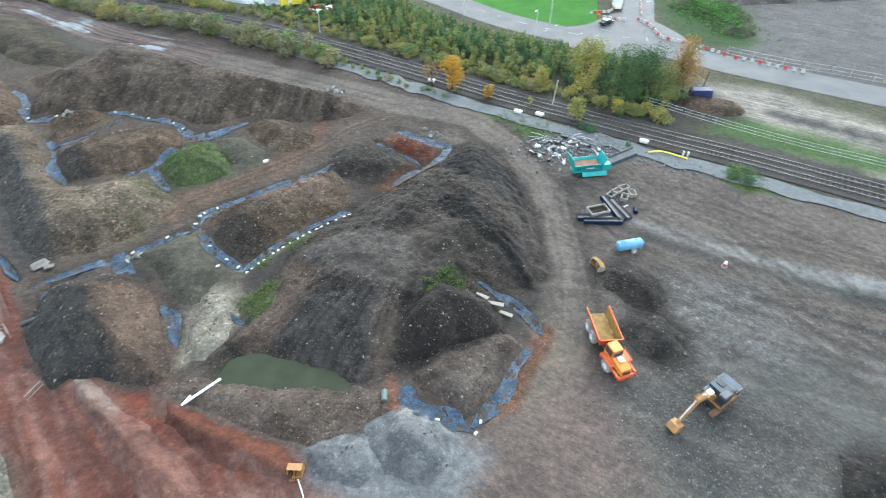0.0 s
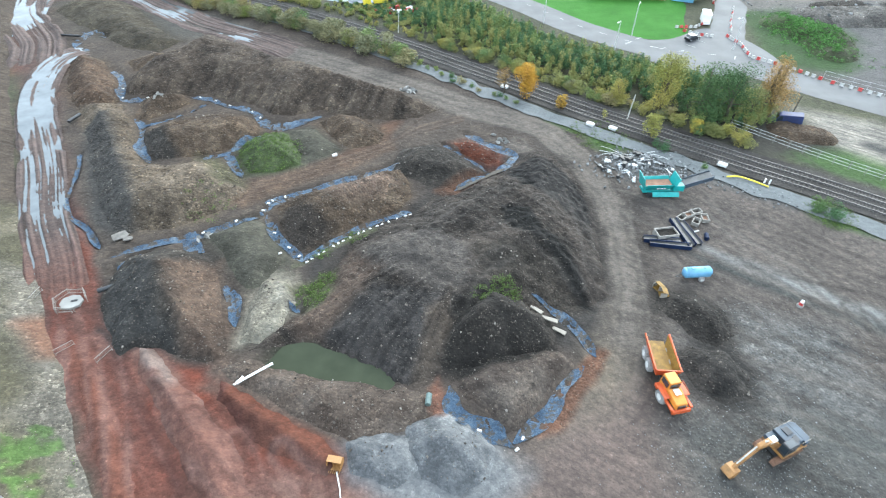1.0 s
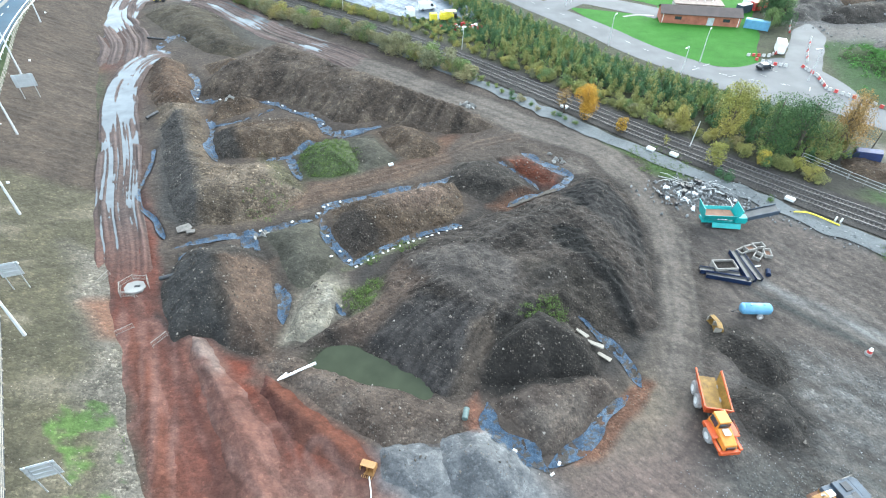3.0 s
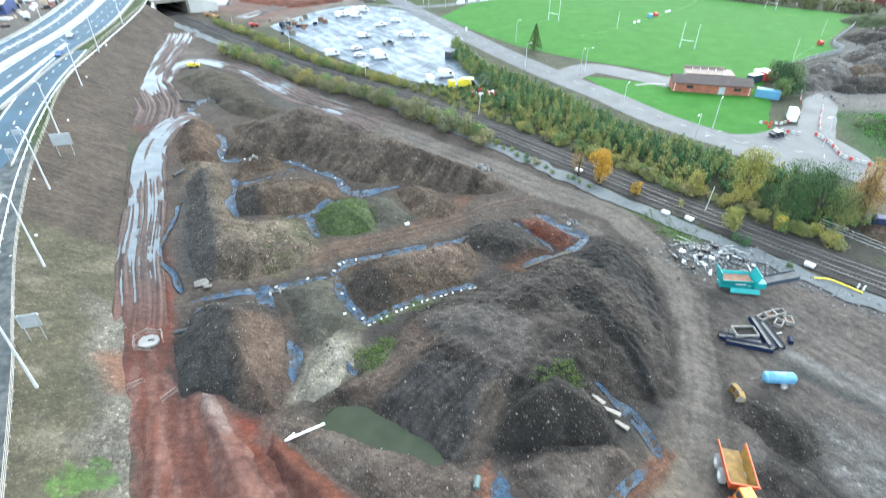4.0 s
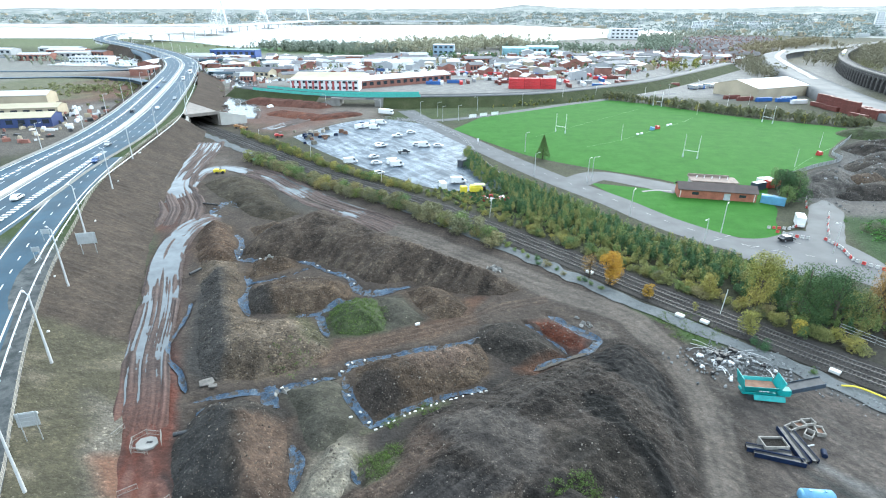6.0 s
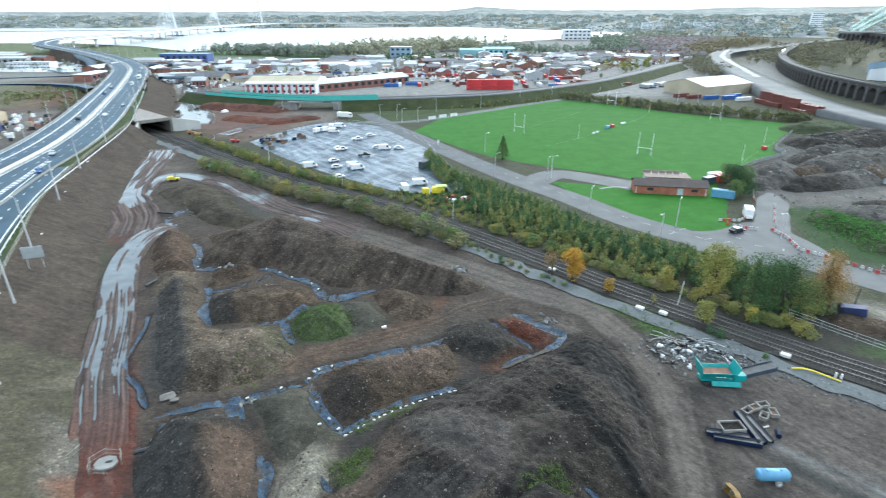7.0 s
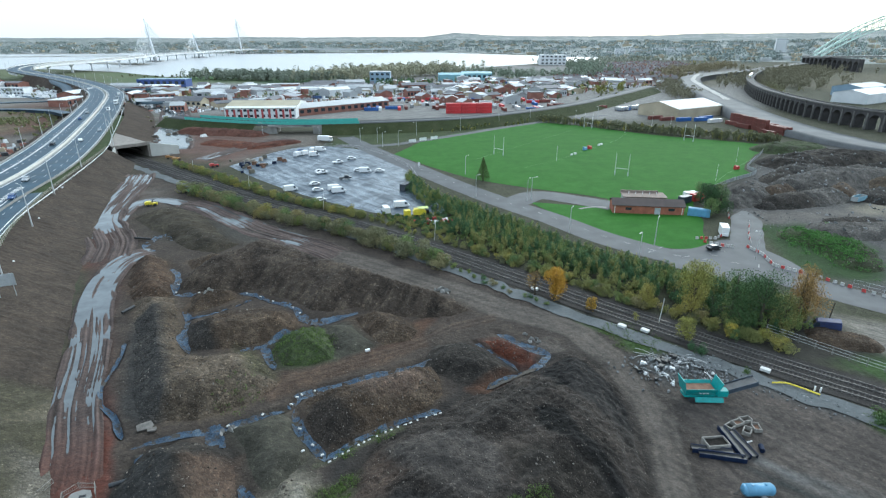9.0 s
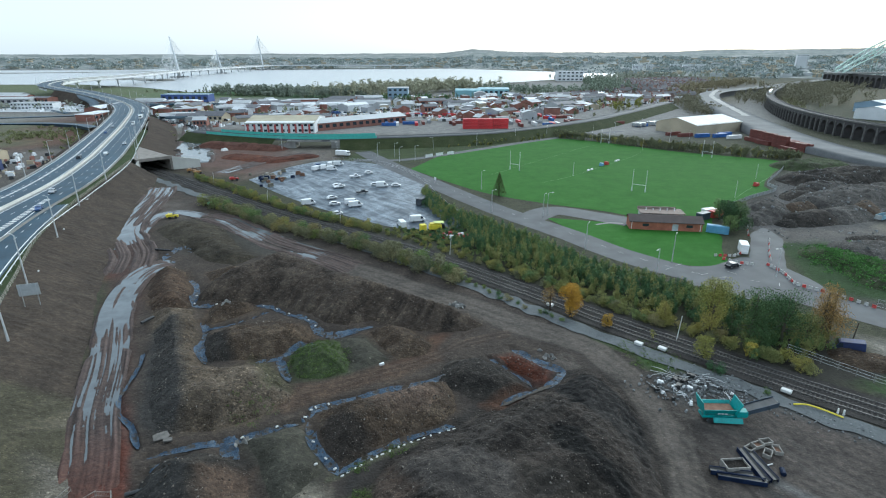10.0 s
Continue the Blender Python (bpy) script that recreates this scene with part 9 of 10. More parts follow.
# spoil beyond the pitch
for k, (sp, mat_, lab) in enumerate((
        ([(108, 185, 9, 3), (118, 190, 10, 4), (125, 200, 9, 4)], M_GREYEARTH, "grey heap of broken rubble"), ([(125, 182, 7, 2.5), (134, 185, 8, 3.4)], M_DARK, "dark spoil heap"),
        ([(140, 186, 8, 3.2), (150, 190, 8, 3.4)], M_GREYEARTH, "grey-brown spoil heap"), ([(150, 205, 12, 4), (172, 215, 14, 5), (190, 222, 12, 4)], M_GREYEARTH, "long grey-brown spoil ridge"),
        ([(170, 245, 14, 4), (200, 255, 16, 5), (225, 250, 14, 4)], M_DARK, "long dark spoil ridge"), ([(185, 280, 12, 3), (205, 285, 12, 3)], M_GREEN, "low weedy green spoil bank"),
        ([(112, 148, 7, 2.2), (117, 138, 8, 2.6), (113, 127, 6, 1.8)], M_GREEN, "green overgrown mound by the entrance"), ([(125, 152, 8, 2), (150, 150, 8, 2.2), (175, 150, 10, 2)], M_GREYEARTH, "low bank of grey rubble"),
        ([(165, 185, 7, 2.6), (175, 192, 8, 3)], M_BLACK, "black spoil heap"), ([(119, 178, 4, 2.2), (123, 180, 3, 1.8)], M_BLACK, "black wet heap of rubble"),
        ([(132, 196, 6, 3.4), (140, 200, 5, 3)], M_BROWN, "brown stony heap"), ([(112, 196, 5, 2.4), (116, 204, 4, 2)], M_DARK, "dark heap of broken brick"), ([(158, 196, 6, 3), (164, 203, 6, 2.6)], M_BROWN, "brown-grey heap"),
        ([(145, 214, 7, 3.4), (154, 224, 6, 3)], M_DARK, "dark heap of stony earth"), ([(182, 204, 8, 4), (192, 208, 7, 3)], M_TAN, "pale stony heap"), ([(165, 232, 8, 3), (176, 236, 7, 2.6)], M_GREYEARTH, "grey stony heap"),
        ([(205, 232, 9, 4), (216, 228, 8, 3.4)], M_BLACK, "black stony heap"), ([(132, 160, 5, 1.6), (142, 160, 5, 1.8)], M_DARK, "low dark heap of rubble"), ([(156, 160, 5, 2), (164, 163, 5, 1.8)], M_GREYEARTH, "low grey heap of rubble"))):
    heap("spoil_mound", lab + " beyond the pitch", material=mat_, spine=sp, high=4, slope=0.6, crown=0.5, stones=420, seed=60 + k, step=0.55, group="spoil heaps beyond the pitch")
tp = thing("tipping_skip", "pale blue tipping trailer by the dirt road", "skip", m=pose(157, 184, 0.1, 0, 0, 28))
for y in (-1.1, 1.1):
    Geo().box((0, y, 1.3), (6.5, 0.1, 1.6)).done("side", plain("pale_blue_steel", (0.20, 0.34, 0.42), 0.6), tp)
for x in (-3.2, 3.2):
    Geo().box((x, 0, 1.3), (0.1, 2.2, 1.6)).done("end", M_STEEL, tp)
Geo().box((0, 0, 0.6), (6.3, 2.1, 0.3)).done("floor", M_RUST, tp)
dumper(pose(148, 152, 0.1, 0, 0, 40), P_ORANGE, "orange digger working at the heaps")
sg = Geo()
px, py = np.random.RandomState(5).uniform((104, 146), (225, 262), (2600, 2)).T
wanted = (poly_dist(px, py, PITCH) > 4) & (np.random.RandomState(6).rand(2600) < 0.4 + 0.9 * nz(px, py, 12, 5))
for x, y, z in zip(px[wanted], py[wanted], top_z(px[wanted], py[wanted])):
    sg.stone((x, y, float(z) + 0.05), 0.15 + 0.6 * rr.random() ** 3, rr)
tagged(sg.done("rubble_scatter", M_PEBBLE), "broken concrete and brick strewn over grey spoil", "rubble", kind="stuff")
sg = Geo()
px, py = (np.random.RandomState(7).normal(size=(420, 2)) * (4.0, 7.5) + (112.5, 139)).T
for x, y, z in zip(px, py, top_z(px, py)):
    leaves(rr, [(x, y, 0.2 + float(z), 0.8, 0.8, 0.35)], 18, 0.4, sg)
tagged(sg.done("weed_patch", leafy("rank_grass", (0.095, 0.205, 0.050))), "rank green grass on the mound by the entrance", "weeds", kind="stuff")
# boundary fences of the yard
yf = thing("yard_fence", "dull wire fence round the yard", "fence")
q = smooth_line([(-62, 301, 0), (-40, 293, 0), (-24, 277, 0), (-9, 245, 0), (-2.5, 216, 0), (7, 184, 0), (3, 171, 0)], 3.0)
p0 = Geo().tube((0, 0, 0), (0, 0, 1.8), 0.06, n=6).done("post", M_CONC, yf)
for p in q:
    o = p0.copy()
    scene.collection.objects.link(o)
    o.matrix_basis = pose(p[0], p[1], 0)
for zz in (0.4, 1.0, 1.7):
    Geo().pipe([(a, b2, zz) for a, b2, _ in q], 0.03, 4).done("wire", M_STEEL, yf)

# ---- raised road and railway bank behind the pitch ----
BANK = [(-175, 385, 5.5), (-140, 366, 5.5), (-100, 352, 5.5), (-66, 350, 5.5), (6, 366, 5.5), (46, 386, 5.5), (110, 442, 5.5), (164, 508, 5.5), (260, 640, 5.5)]
bank = smooth_line(BANK, 6)
bs = sides(bank)


def shifted(line, nrm, d, dz=0.0):
    q = line.copy()
    q[:, :2] += nrm * d
    q[:, 2] += dz
    return [tuple(p) for p in q]


M_ROUGHGRASS = soil("rough_grass_bank", (0.05, 0.065, 0.025), (0.085, 0.11, 0.04), (0.14, 0.14, 0.07), 0, 0.2)
k0 = int(np.argmin(np.abs(bank[:, 0] + 92)))
k1 = int(np.argmin(np.abs(bank[:, 0] + 68)))
for a, b2 in ((0, k0), (k1, len(bank))):
    top, foot = shifted(bank, bs, -6)[a:b2], [p[:2] for p in shifted(bank, bs, -17)[a:b2]]
    structure(loft("embankment_grass", top[::3], foot[::3], M_ROUGHGRASS, 5, 6, rough=0.5), "rough green grass bank behind the pitch", "embankment")
structure(strip("bank_road", BANK, 12.5, M_ROADGREY, 0.05, 6, 2, drape=False, skirt=1.2), "grey road on the raised bank", "road")
P_TEALRAIL = plain("teal_parapet_paint", (0.10, 0.42, 0.36), 0.5, vary=0.15)
ub = thing("road_bridge", "concrete road bridge with teal railings", "bridge", kind="structure")
for d in (-6.1, 6.1):
    q = shifted(bank, bs, d)[3:k1 + 5]
    g = Geo()
    for (a, b2, c), (e, f, h) in zip(q, q[1:]):
        g.add([(a, b2, c), (e, f, h), (e, f, h + 1.7), (a, b2, c + 1.7)], [(0, 1, 2, 3)])
        g.add([(a, b2 + 0.12, c), (e, f + 0.12, h), (e, f + 0.12, h + 1.7), (a, b2 + 0.12, c + 1.7)], [(3, 2, 1, 0)])
    g.done("railing", P_TEALRAIL, ub)
xm, ym = bank[(k0 + k1) // 2][:2]
Geo().box((xm, ym, 4.6), (34, 13, 1.0), rz=4).done("deck", M_CONC, ub)
for x in (-14, 13):
    Geo().box((xm + x, ym, 2.1), (4.5, 13, 4.2), rz=4).done("abutment", M_CONC, ub)
for s in (-1, 1):
    Geo().prism([(0, 0), (14, 0), (0, 4.5)], -0.3, 0.3, Matrix.Translation((xm + s * 15, ym - 6.6, 0)) @ (Matrix.Rotation(math.pi, 4, "Z") if s < 0 else Matrix.Identity(4))).done("wing_wall", M_CONC, ub)

# ---- buildings ----
def building(x, y, w, d, h, rz, wall, roof, label, gable=0.0, windows=0, name="industrial_building", storeys=1):
    t = thing(name, label, "building", m=pose(x, y, 0, 0, 0, rz))
    if gable:
        Geo().prism([(-d / 2, 0), (d / 2, 0), (d / 2, h), (0, h + gable), (-d / 2, h)], -w / 2, w / 2, Matrix.Rotation(radians(90), 4, "Z")).done("wall", wall, t)
        r = Geo()
        for s in (-1, 1):
            r.add([(-w / 2 - 0.4, s * (d / 2 + 0.4), h - 0.1), (w / 2 + 0.4, s * (d / 2 + 0.4), h - 0.1), (w / 2 + 0.4, 0, h + gable + 0.15), (-w / 2 - 0.4, 0, h + gable + 0.15)], [(0, 1, 2, 3) if s < 0 else (3, 2, 1, 0)])
            r.add([(-w / 2 - 0.4, s * (d / 2 + 0.4), h - 0.35), (w / 2 + 0.4, s * (d / 2 + 0.4), h - 0.35), (w / 2 + 0.4, s * (d / 2 + 0.4), h - 0.1), (-w / 2 - 0.4, s * (d / 2 + 0.4), h - 0.1)], [(0, 1, 2, 3)])
        r.done("roof", roof, t)
    else:
        Geo().box((0, 0, h / 2), (w, d, h)).done("wall", wall, t)
        Geo().box((0, 0, h + 0.2), (w + 0.6, d + 0.6, 0.4)).done("roof", roof, t)
    if windows:
        first_w = None
        for st in range(storeys):
            for k in range(windows):
                px = -w / 2 + (k + 0.5) * w / windows
                pz = (st + 0.55) * h / storeys
                m = Matrix.Translation((px, -d / 2, pz))
                if first_w is None:
                    first_w = Geo().box((0, 0, 0), (w / windows * 0.55, 0.12, h / storeys * 0.42)).done("window", M_GLASS, t, m=m)
                else:
                    o = first_w.copy()
                    scene.collection.objects.link(o)
                    o.matrix_basis = m
    return t


B_WHITE = plain("white_cladding", (0.70, 0.71, 0.72), 0.6, vary=0.1, scale=0.1)
# grey sheet and dull brick toned paler: town haze put into the colour
B_GREY = plain("grey_sheet_roof", (0.40, 0.41, 0.42), 0.65, vary=0.18, scale=0.08)
B_PALE = plain("pale_sheet_roof", (0.46, 0.47, 0.47), 0.6, vary=0.12, scale=0.08)
B_BRICK = plain("dull_red_brick", (0.25, 0.115, 0.088), 0.85, vary=0.25, scale=0.2)
B_BUFF = plain("buff_render", (0.42, 0.36, 0.26), 0.8, vary=0.15, scale=0.1)
B_BLUE = plain("blue_cladding", (0.045, 0.085, 0.26), 0.55, vary=0.15, scale=0.1)
B_TEAL = plain("pale_teal_cladding", (0.22, 0.40, 0.45), 0.55, vary=0.12, scale=0.1)
B_STEELBLUE = plain("steel_blue_cladding", (0.24, 0.33, 0.42), 0.55, vary=0.12, scale=0.1)
B_SLATE = plain("slate_roof", (0.12, 0.12, 0.13), 0.7, vary=0.25, scale=0.3)
B_RED = plain("red_cladding", (0.40, 0.075, 0.075), 0.55, vary=0.2, scale=0.1)
B_TAN = plain("yellowed_roof", (0.38, 0.34, 0.24), 0.75, vary=0.18, scale=0.08)

rt0 = random.Random(8)
B_NAVY = plain("navy_cladding", (0.03, 0.05, 0.15), 0.6, vary=0.25, scale=0.1)
for paint, lab in ((B_WHITE, "white bags and crates beside low units"), (M_DKSTEEL, "dark scrap beside low units"), (B_BUFF, "timber stacks beside low units"), (B_BRICK, "rusty plant beside low units")):
    g = Geo()
    for _ in range(60):
        x, y, c = rt0.uniform(-300, -205), rt0.uniform(225, 320), rt0.uniform(0.6, 2.2)
        g.box((x, y, c / 2), (rt0.uniform(1, 4), rt0.uniform(0.8, 2.2), c), taper=rt0.uniform(0.6, 1), rz=rt0.uniform(0, 180))
    tagged(g.done("stored_goods", paint), lab, "stored goods", kind="stuff")
B_WETPALE = plain("pale_wet_concrete", (0.46, 0.47, 0.47), 0.5, vary=0.15, scale=0.05)
building(-124, 436, 52, 48, 8, 2, B_WHITE, B_TAN, "factory with a yellowed roof and red and white panels", 3.0, 12, storeys=2)
for k in range(10):
    tagged(Geo().box((0, 0, 3.6), (1.5, 0.2, 6.4)).done("facade_panel", B_RED, m=pose(-147 + 5.1 * k, 410.95 + 0.18 * k, 0, 0, 0, 2)), "red facade panel of the factory", "panel", "red facade panels")
building(-72, 462, 88, 20, 6, 42, B_BRICK, B_PALE, "long low brick shed with a pale sheet roof", 2.5, 14)
building(-58, 726, 26, 22, 17, 0, B_STEELBLUE, B_PALE, "tall steel-blue works tower", 0, 4, storeys=3)
building(36, 812, 36, 24, 9, 0, B_TEAL, B_TEAL, "pale teal industrial shed", 2)
building(74, 826, 44, 26, 10, 0, B_TEAL, B_TEAL, "pale teal industrial shed", 2, 6)
building(200, 428, 54, 36, 7.5, 30, B_BUFF, B_WHITE, "large warehouse with a broad white roof", 4.0)
building(300, 1340, 60, 30, 22, 0, B_WHITE, B_WHITE, "tall white riverside works", 0, 6, storeys=3)
building(-210, 500, 30, 12, 5, -15, B_BUFF, B_SLATE, "old buff stone house with a slate roof", 3, 6, "house")
building(-246, 262, 44, 14, 5, 18, B_NAVY, B_TAN, "low unit with navy blue cladding", 1.6, 8)
building(-268, 290, 50, 14, 5, 18, B_BUFF, B_TAN, "long buff unit with a yellowed roof", 1.5, 8)
building(-300, 330, 40, 16, 6, 18, B_BUFF, B_PALE, "buff unit with a pale roof", 2)
building(-450, 612, 44, 16, 7, 5, B_WHITE, B_GREY, "white office building by the interchange", 0, 12, storeys=2)
for x, y, w in ((-520, 676, 40), (-560, 720, 50), (-497, 690, 26), (-600, 760, 60), (-660, 720, 50), (-540, 640, 36)):
    building(x, y, w, 18, 7, rt0.uniform(-8, 12), rt0.choice((B_GREY, B_BUFF, B_BRICK)), rt0.choice((B_GREY, B_PALE, B_SLATE)), "low unit beside the interchange", 1.5, 6)
sheet("wet_hardstanding", rounded([(-480, 578), (-395, 574), (-352, 592), (-385, 630), (-480, 630)], 8), 0.3, B_WETPALE, "pale wet hardstanding in front of an office", category="yard")
sheet("wet_hardstanding", rounded([(-335, 612), (-262, 572), (-236, 512), (-216, 484), (-212, 520), (-248, 590), (-292, 650), (-330, 690)], 8), 0.3, B_WETPALE, "pale wet hardstanding along an estate street", category="yard")
sheet("wet_hardstanding", rounded([(-200, 640), (-90, 640), (-80, 668), (-190, 672)], 8), 0.3, B_WETPALE, "pale wet lorry park between sheds", category="yard")
sheet("wet_hardstanding", rounded([(-175, 560), (-60, 560), (-70, 590), (-180, 600)], 8), 0.3, B_WETPALE, "pale wet hardstanding beside the works", category="yard")
building(-330, 720, 60, 20, 9, 0, B_BLUE, B_STEELBLUE, "long blue shed beside the fields", 0, 8)
for x, w in ((700, 34), (745, 22), (835, 34), (880, 34), (925, 34)):
    building(x, 2040, w, 14, 28, -8, B_WHITE, B_WHITE, "white block of flats across the town", 0, 7, "apartment_building", 6)
building(1230, 1950, 34, 20, 60, -20, B_WHITE, B_WHITE, "pale concrete tower block", 0, 5, "tower_block", 10)

rt = random.Random(21)
TOWN = [(-330, 500), (-190, 440), (-40, 540), (10, 470), (100, 510), (200, 650), (320, 700), (210, 840), (0, 780), (-110, 700), (-260, 700), (-400, 640)]
walls, roofs = (B_WHITE, B_BRICK, B_BUFF, B_GREY, B_BRICK, B_BRICK, B_GREY), (B_PALE, B_GREY, B_SLATE, B_GREY, B_SLATE, B_WHITE)
made = 0
while made < 225:
    x, y = rt.uniform(-400, 320), rt.uniform(430, 840)
    if float(poly_dist(x, y, TOWN)) > -8:
        continue
    made += 1
    building(x, y, 8 + 34 * rt.random() ** 2, rt.uniform(7, 17), rt.uniform(3.5, 7), rt.choice((5, 42, 20, 95, 132)) + rt.uniform(-5, 5), rt.choice(walls), rt.choice(roofs), rt.choice(("low industrial unit with a sheet roof", "works shed in the industrial estate", "workshop with a shallow roof")), rt.choice((0, 1.5, 2.2)), rt.choice((0, 0, 4)))


def container(m, paint, label, group="shipping containers"):
    key = ("box", paint.name)
    if key in VW:
        return copy_thing(VW[key], m)
    t = thing("shipping_container", label, "container", group, m)
    g = Geo().box((0, 0, 1.3), (12.0, 2.36, 2.5))
    for k in range(20):
        for s in (-1, 1):
            g.box((-5.6 + 0.59 * k, s * 1.2, 1.3), (0.3, 0.07, 2.4))
    g.done("shell", paint, t)
    Geo().box((6.03, 0, 1.3), (0.06, 2.3, 2.4)).done("door", paint, t)
    VW[key] = t
    return t


C_RED = plain("red_container", (0.50, 0.035, 0.04), 0.5, vary=0.2, scale=0.3)
C_RUST = plain("oxide_container", (0.15, 0.047, 0.036), 0.65, vary=0.25, scale=0.3)
C_BLUE = plain("blue_container", (0.035, 0.11, 0.34), 0.5, vary=0.2, scale=0.3)
C_GREY = plain("grey_container", (0.27, 0.28, 0.29), 0.6, vary=0.2, scale=0.3)
C_WHITE = plain("white_container", (0.66, 0.66, 0.66), 0.5, vary=0.12, scale=0.3)
for k in range(3):
    for lvl in range(3 if k < 3 else 2):
        for row in range(2):
            container(pose(22 + 12.3 * k, 440 + 3 * row + 0.8 * k, 2.62 * lvl + 0.05, 0, 0, 4), C_RED, "bright red stacked shipping container")
for _ in range(74):
    x, y = rt.uniform(-60, 120), rt.uniform(452, 570)
    if 15 < x < 60 and y < 460:
        continue
    container(pose(x, y, 0.05, 0, 0, rt.choice((4, 95))), rt.choice((C_RED, C_RUST, C_BLUE, C_GREY, C_RUST, C_WHITE)), "shipping container in the freight yard")
for k in range(16):
    if k in (2, 7, 8, 13):
        continue
    if k % 4 == 1:
        container(pose(212 + (k % 4) * 3.2, 372 - (k // 4) * 13.5, 5.13, 0, 0, 100), C_RUST, "oxide red shipping container")
    container(pose(212 + (k % 4) * 3.2, 372 - (k // 4) * 13.5, 0.05, 0, 0, 100), C_RUST, "oxide red shipping container")
    if k % 4:
        container(pose(212 + (k % 4) * 3.2, 372 - (k // 4) * 13.5, 2.59, 0, 0, 100), C_RUST, "oxide red shipping container")
for k, (x, y, p) in enumerate(((187, 392, C_BLUE), (200, 392, C_BLUE), (176, 395, C_RUST), (207, 400, C_BLUE), (170, 402, C_RUST), (130, 452, C_RUST), (150, 470, C_RUST), (165, 455, C_BLUE), (206, 384, C_WHITE))):
    container(pose(x, y, 0.05, 0, 0, 20), p, "shipping container beside the warehouse")
for k in range(14):
    vehicle(rt.choice(("van", "lorry", "car")), rt.choice((V_WHITE, V_WHITE, V_SILVER, V_BLUE)), pose(160 + 5.2 * k, 452 + 3.4 * k, 0.05, 0, 0, 120), "parked lorry or van by the warehouse", "vehicles by the warehouse", True)
for _ in range(150):
    x, y = rt.uniform(-360, 260), rt.uniform(420, 800)
    if float(poly_dist(x, y, TOWN)) < 0:
        vehicle(rt.choice(("car", "van", "van", "lorry")), rt.choice((V_WHITE, V_WHITE, V_SILVER, V_BLUE, V_BLACK)), pose(x, y, 0.05, 0, 0, rt.uniform(0, 360)), "vehicle parked in the industrial estate", "vehicles in the industrial estate", True)
for k in range(30):
    x, y = -160 + rt.gauss(0, 26), 345 + rt.gauss(0, 22)
    s = rt.uniform(1, 3.5)
    tagged(Geo().box((0, 0, s / 4), (s * 1.5, s, s / 2), taper=0.7).box((s * 0.2, 0, s * 0.55), (s * 0.6, s * 0.5, 0.3)).done("concrete_block", (M_STONE, M_CONC, M_WHITE, M_SAND)[k % 4], m=pose(x, y, 0, 0, 0, rt.uniform(0, 90))), "pale broken concrete and pallets on cleared ground", "rubble", "rubble on the cleared ground")
heap("spoil_mound", "red-brown spoil bank beyond the railway", material=M_RED, spine=[(-150, 350, 10, 3), (-125, 345, 10, 3.4), (-105, 338, 8, 2.6)], slope=0.5, crown=0.4, stones=40, seed=91, step=1.0)
heap("spoil_mound", "low brown bank on cleared ground", material=M_BRICK, spine=[(-120, 312, 9, 1.4), (-95, 300, 9, 1.2), (-80, 312, 8, 1.2)], slope=0.3, crown=0.4, stones=60, seed=92, step=1.0)

g = Geo()
for k in range(260):  # cabins, caravans and vans on the wet yards beyond the motorway
    x, y = rt.choice(((rt.uniform(-480, -370), rt.uniform(575, 690)), (rt.uniform(-330, -225), rt.uniform(500, 690))))
    if float(line_dist(x, y, [(p[0], p[1]) for p in MEDIAN])) < 22:
        continue
    c = rt.uniform(1.2, 2.8)
    g.box((x, y, c / 2), (rt.uniform(2.5, 7), rt.uniform(1.6, 2.6), c), taper=rt.uniform(0.8, 1.0), rz=rt.uniform(0, 180))
tagged(g.done("parked_cabin", B_WHITE), "white cabins and caravans parked on wet ground", "cabin", kind="stuff")
# goods, vehicles under covers and plant stored in the yards of the estate
for paint, lab, n in ((B_WHITE, "white crates, caravans and bales stored in the yards", 760), (M_DKSTEEL, "dark scrap and plant stored in the yards", 620), (B_BUFF, "timber and pallets stored in the yards", 420), (B_BRICK, "rusty scrap stored in the yards", 320)):
    g = Geo()
    k = 0
    while k < n:
        x, y = rt.uniform(-400, 320), rt.uniform(430, 840)
        if float(poly_dist(x, y, TOWN)) > -3:
            continue
        k += 1
        for _ in range(rt.randrange(1, 4)):
            a, c = rt.uniform(1.2, 4.0), rt.uniform(0.8, 2.4)
            g.box((x + rt.gauss(0, 3), y + rt.gauss(0, 3), c / 2), (a, rt.uniform(1, 2.2), c), taper=rt.uniform(0.6, 1.0), rz=rt.uniform(0, 180))
    tagged(g.done("stored_goods", paint), lab, "stored goods", kind="stuff")


# terraced houses
def terrace_proto(n, wall, roof):
    """A row of n small brick houses under one slate roof."""
    t = thing("terraced_houses", "row of brick terraced houses with dark slate roofs", "houses", "terraced rows", pose(0, 0, 0))
    w = 4.8 * n
    Geo().prism([(-3.8, 0), (3.8, 0), (3.8, 5.0), (0, 7.4), (-3.8, 5.0)], -w / 2, w / 2, Matrix.Rotation(radians(90), 4, "Z")).done("wall", wall, t)
    r = Geo()
    for s in (-1, 1):
        r.add([(-w / 2 - .1, s * 4.2, 4.9), (w / 2 + .1, s * 4.2, 4.9), (w / 2 + .1, 0, 7.65), (-w / 2 - .1, 0, 7.65)], [(0, 1, 2, 3) if s < 0 else (3, 2, 1, 0)])
    r.done("roof", roof, t)
    for k in range(1, n, 3):
        Geo().box((-w / 2 + 4.8 * k, 0, 8.0), (1.5, 0.9, 2.0)).done("chimney", B_BRICK, t)
    g = Geo()
    for k in range(0, n, 2):
        g.box((-w / 2 + 4.8 * (k + 0.5), -5.4, 1.9), (2.4, 3.4, 3.8))
    g.done("back_extension", B_WHITE, t)
    return t


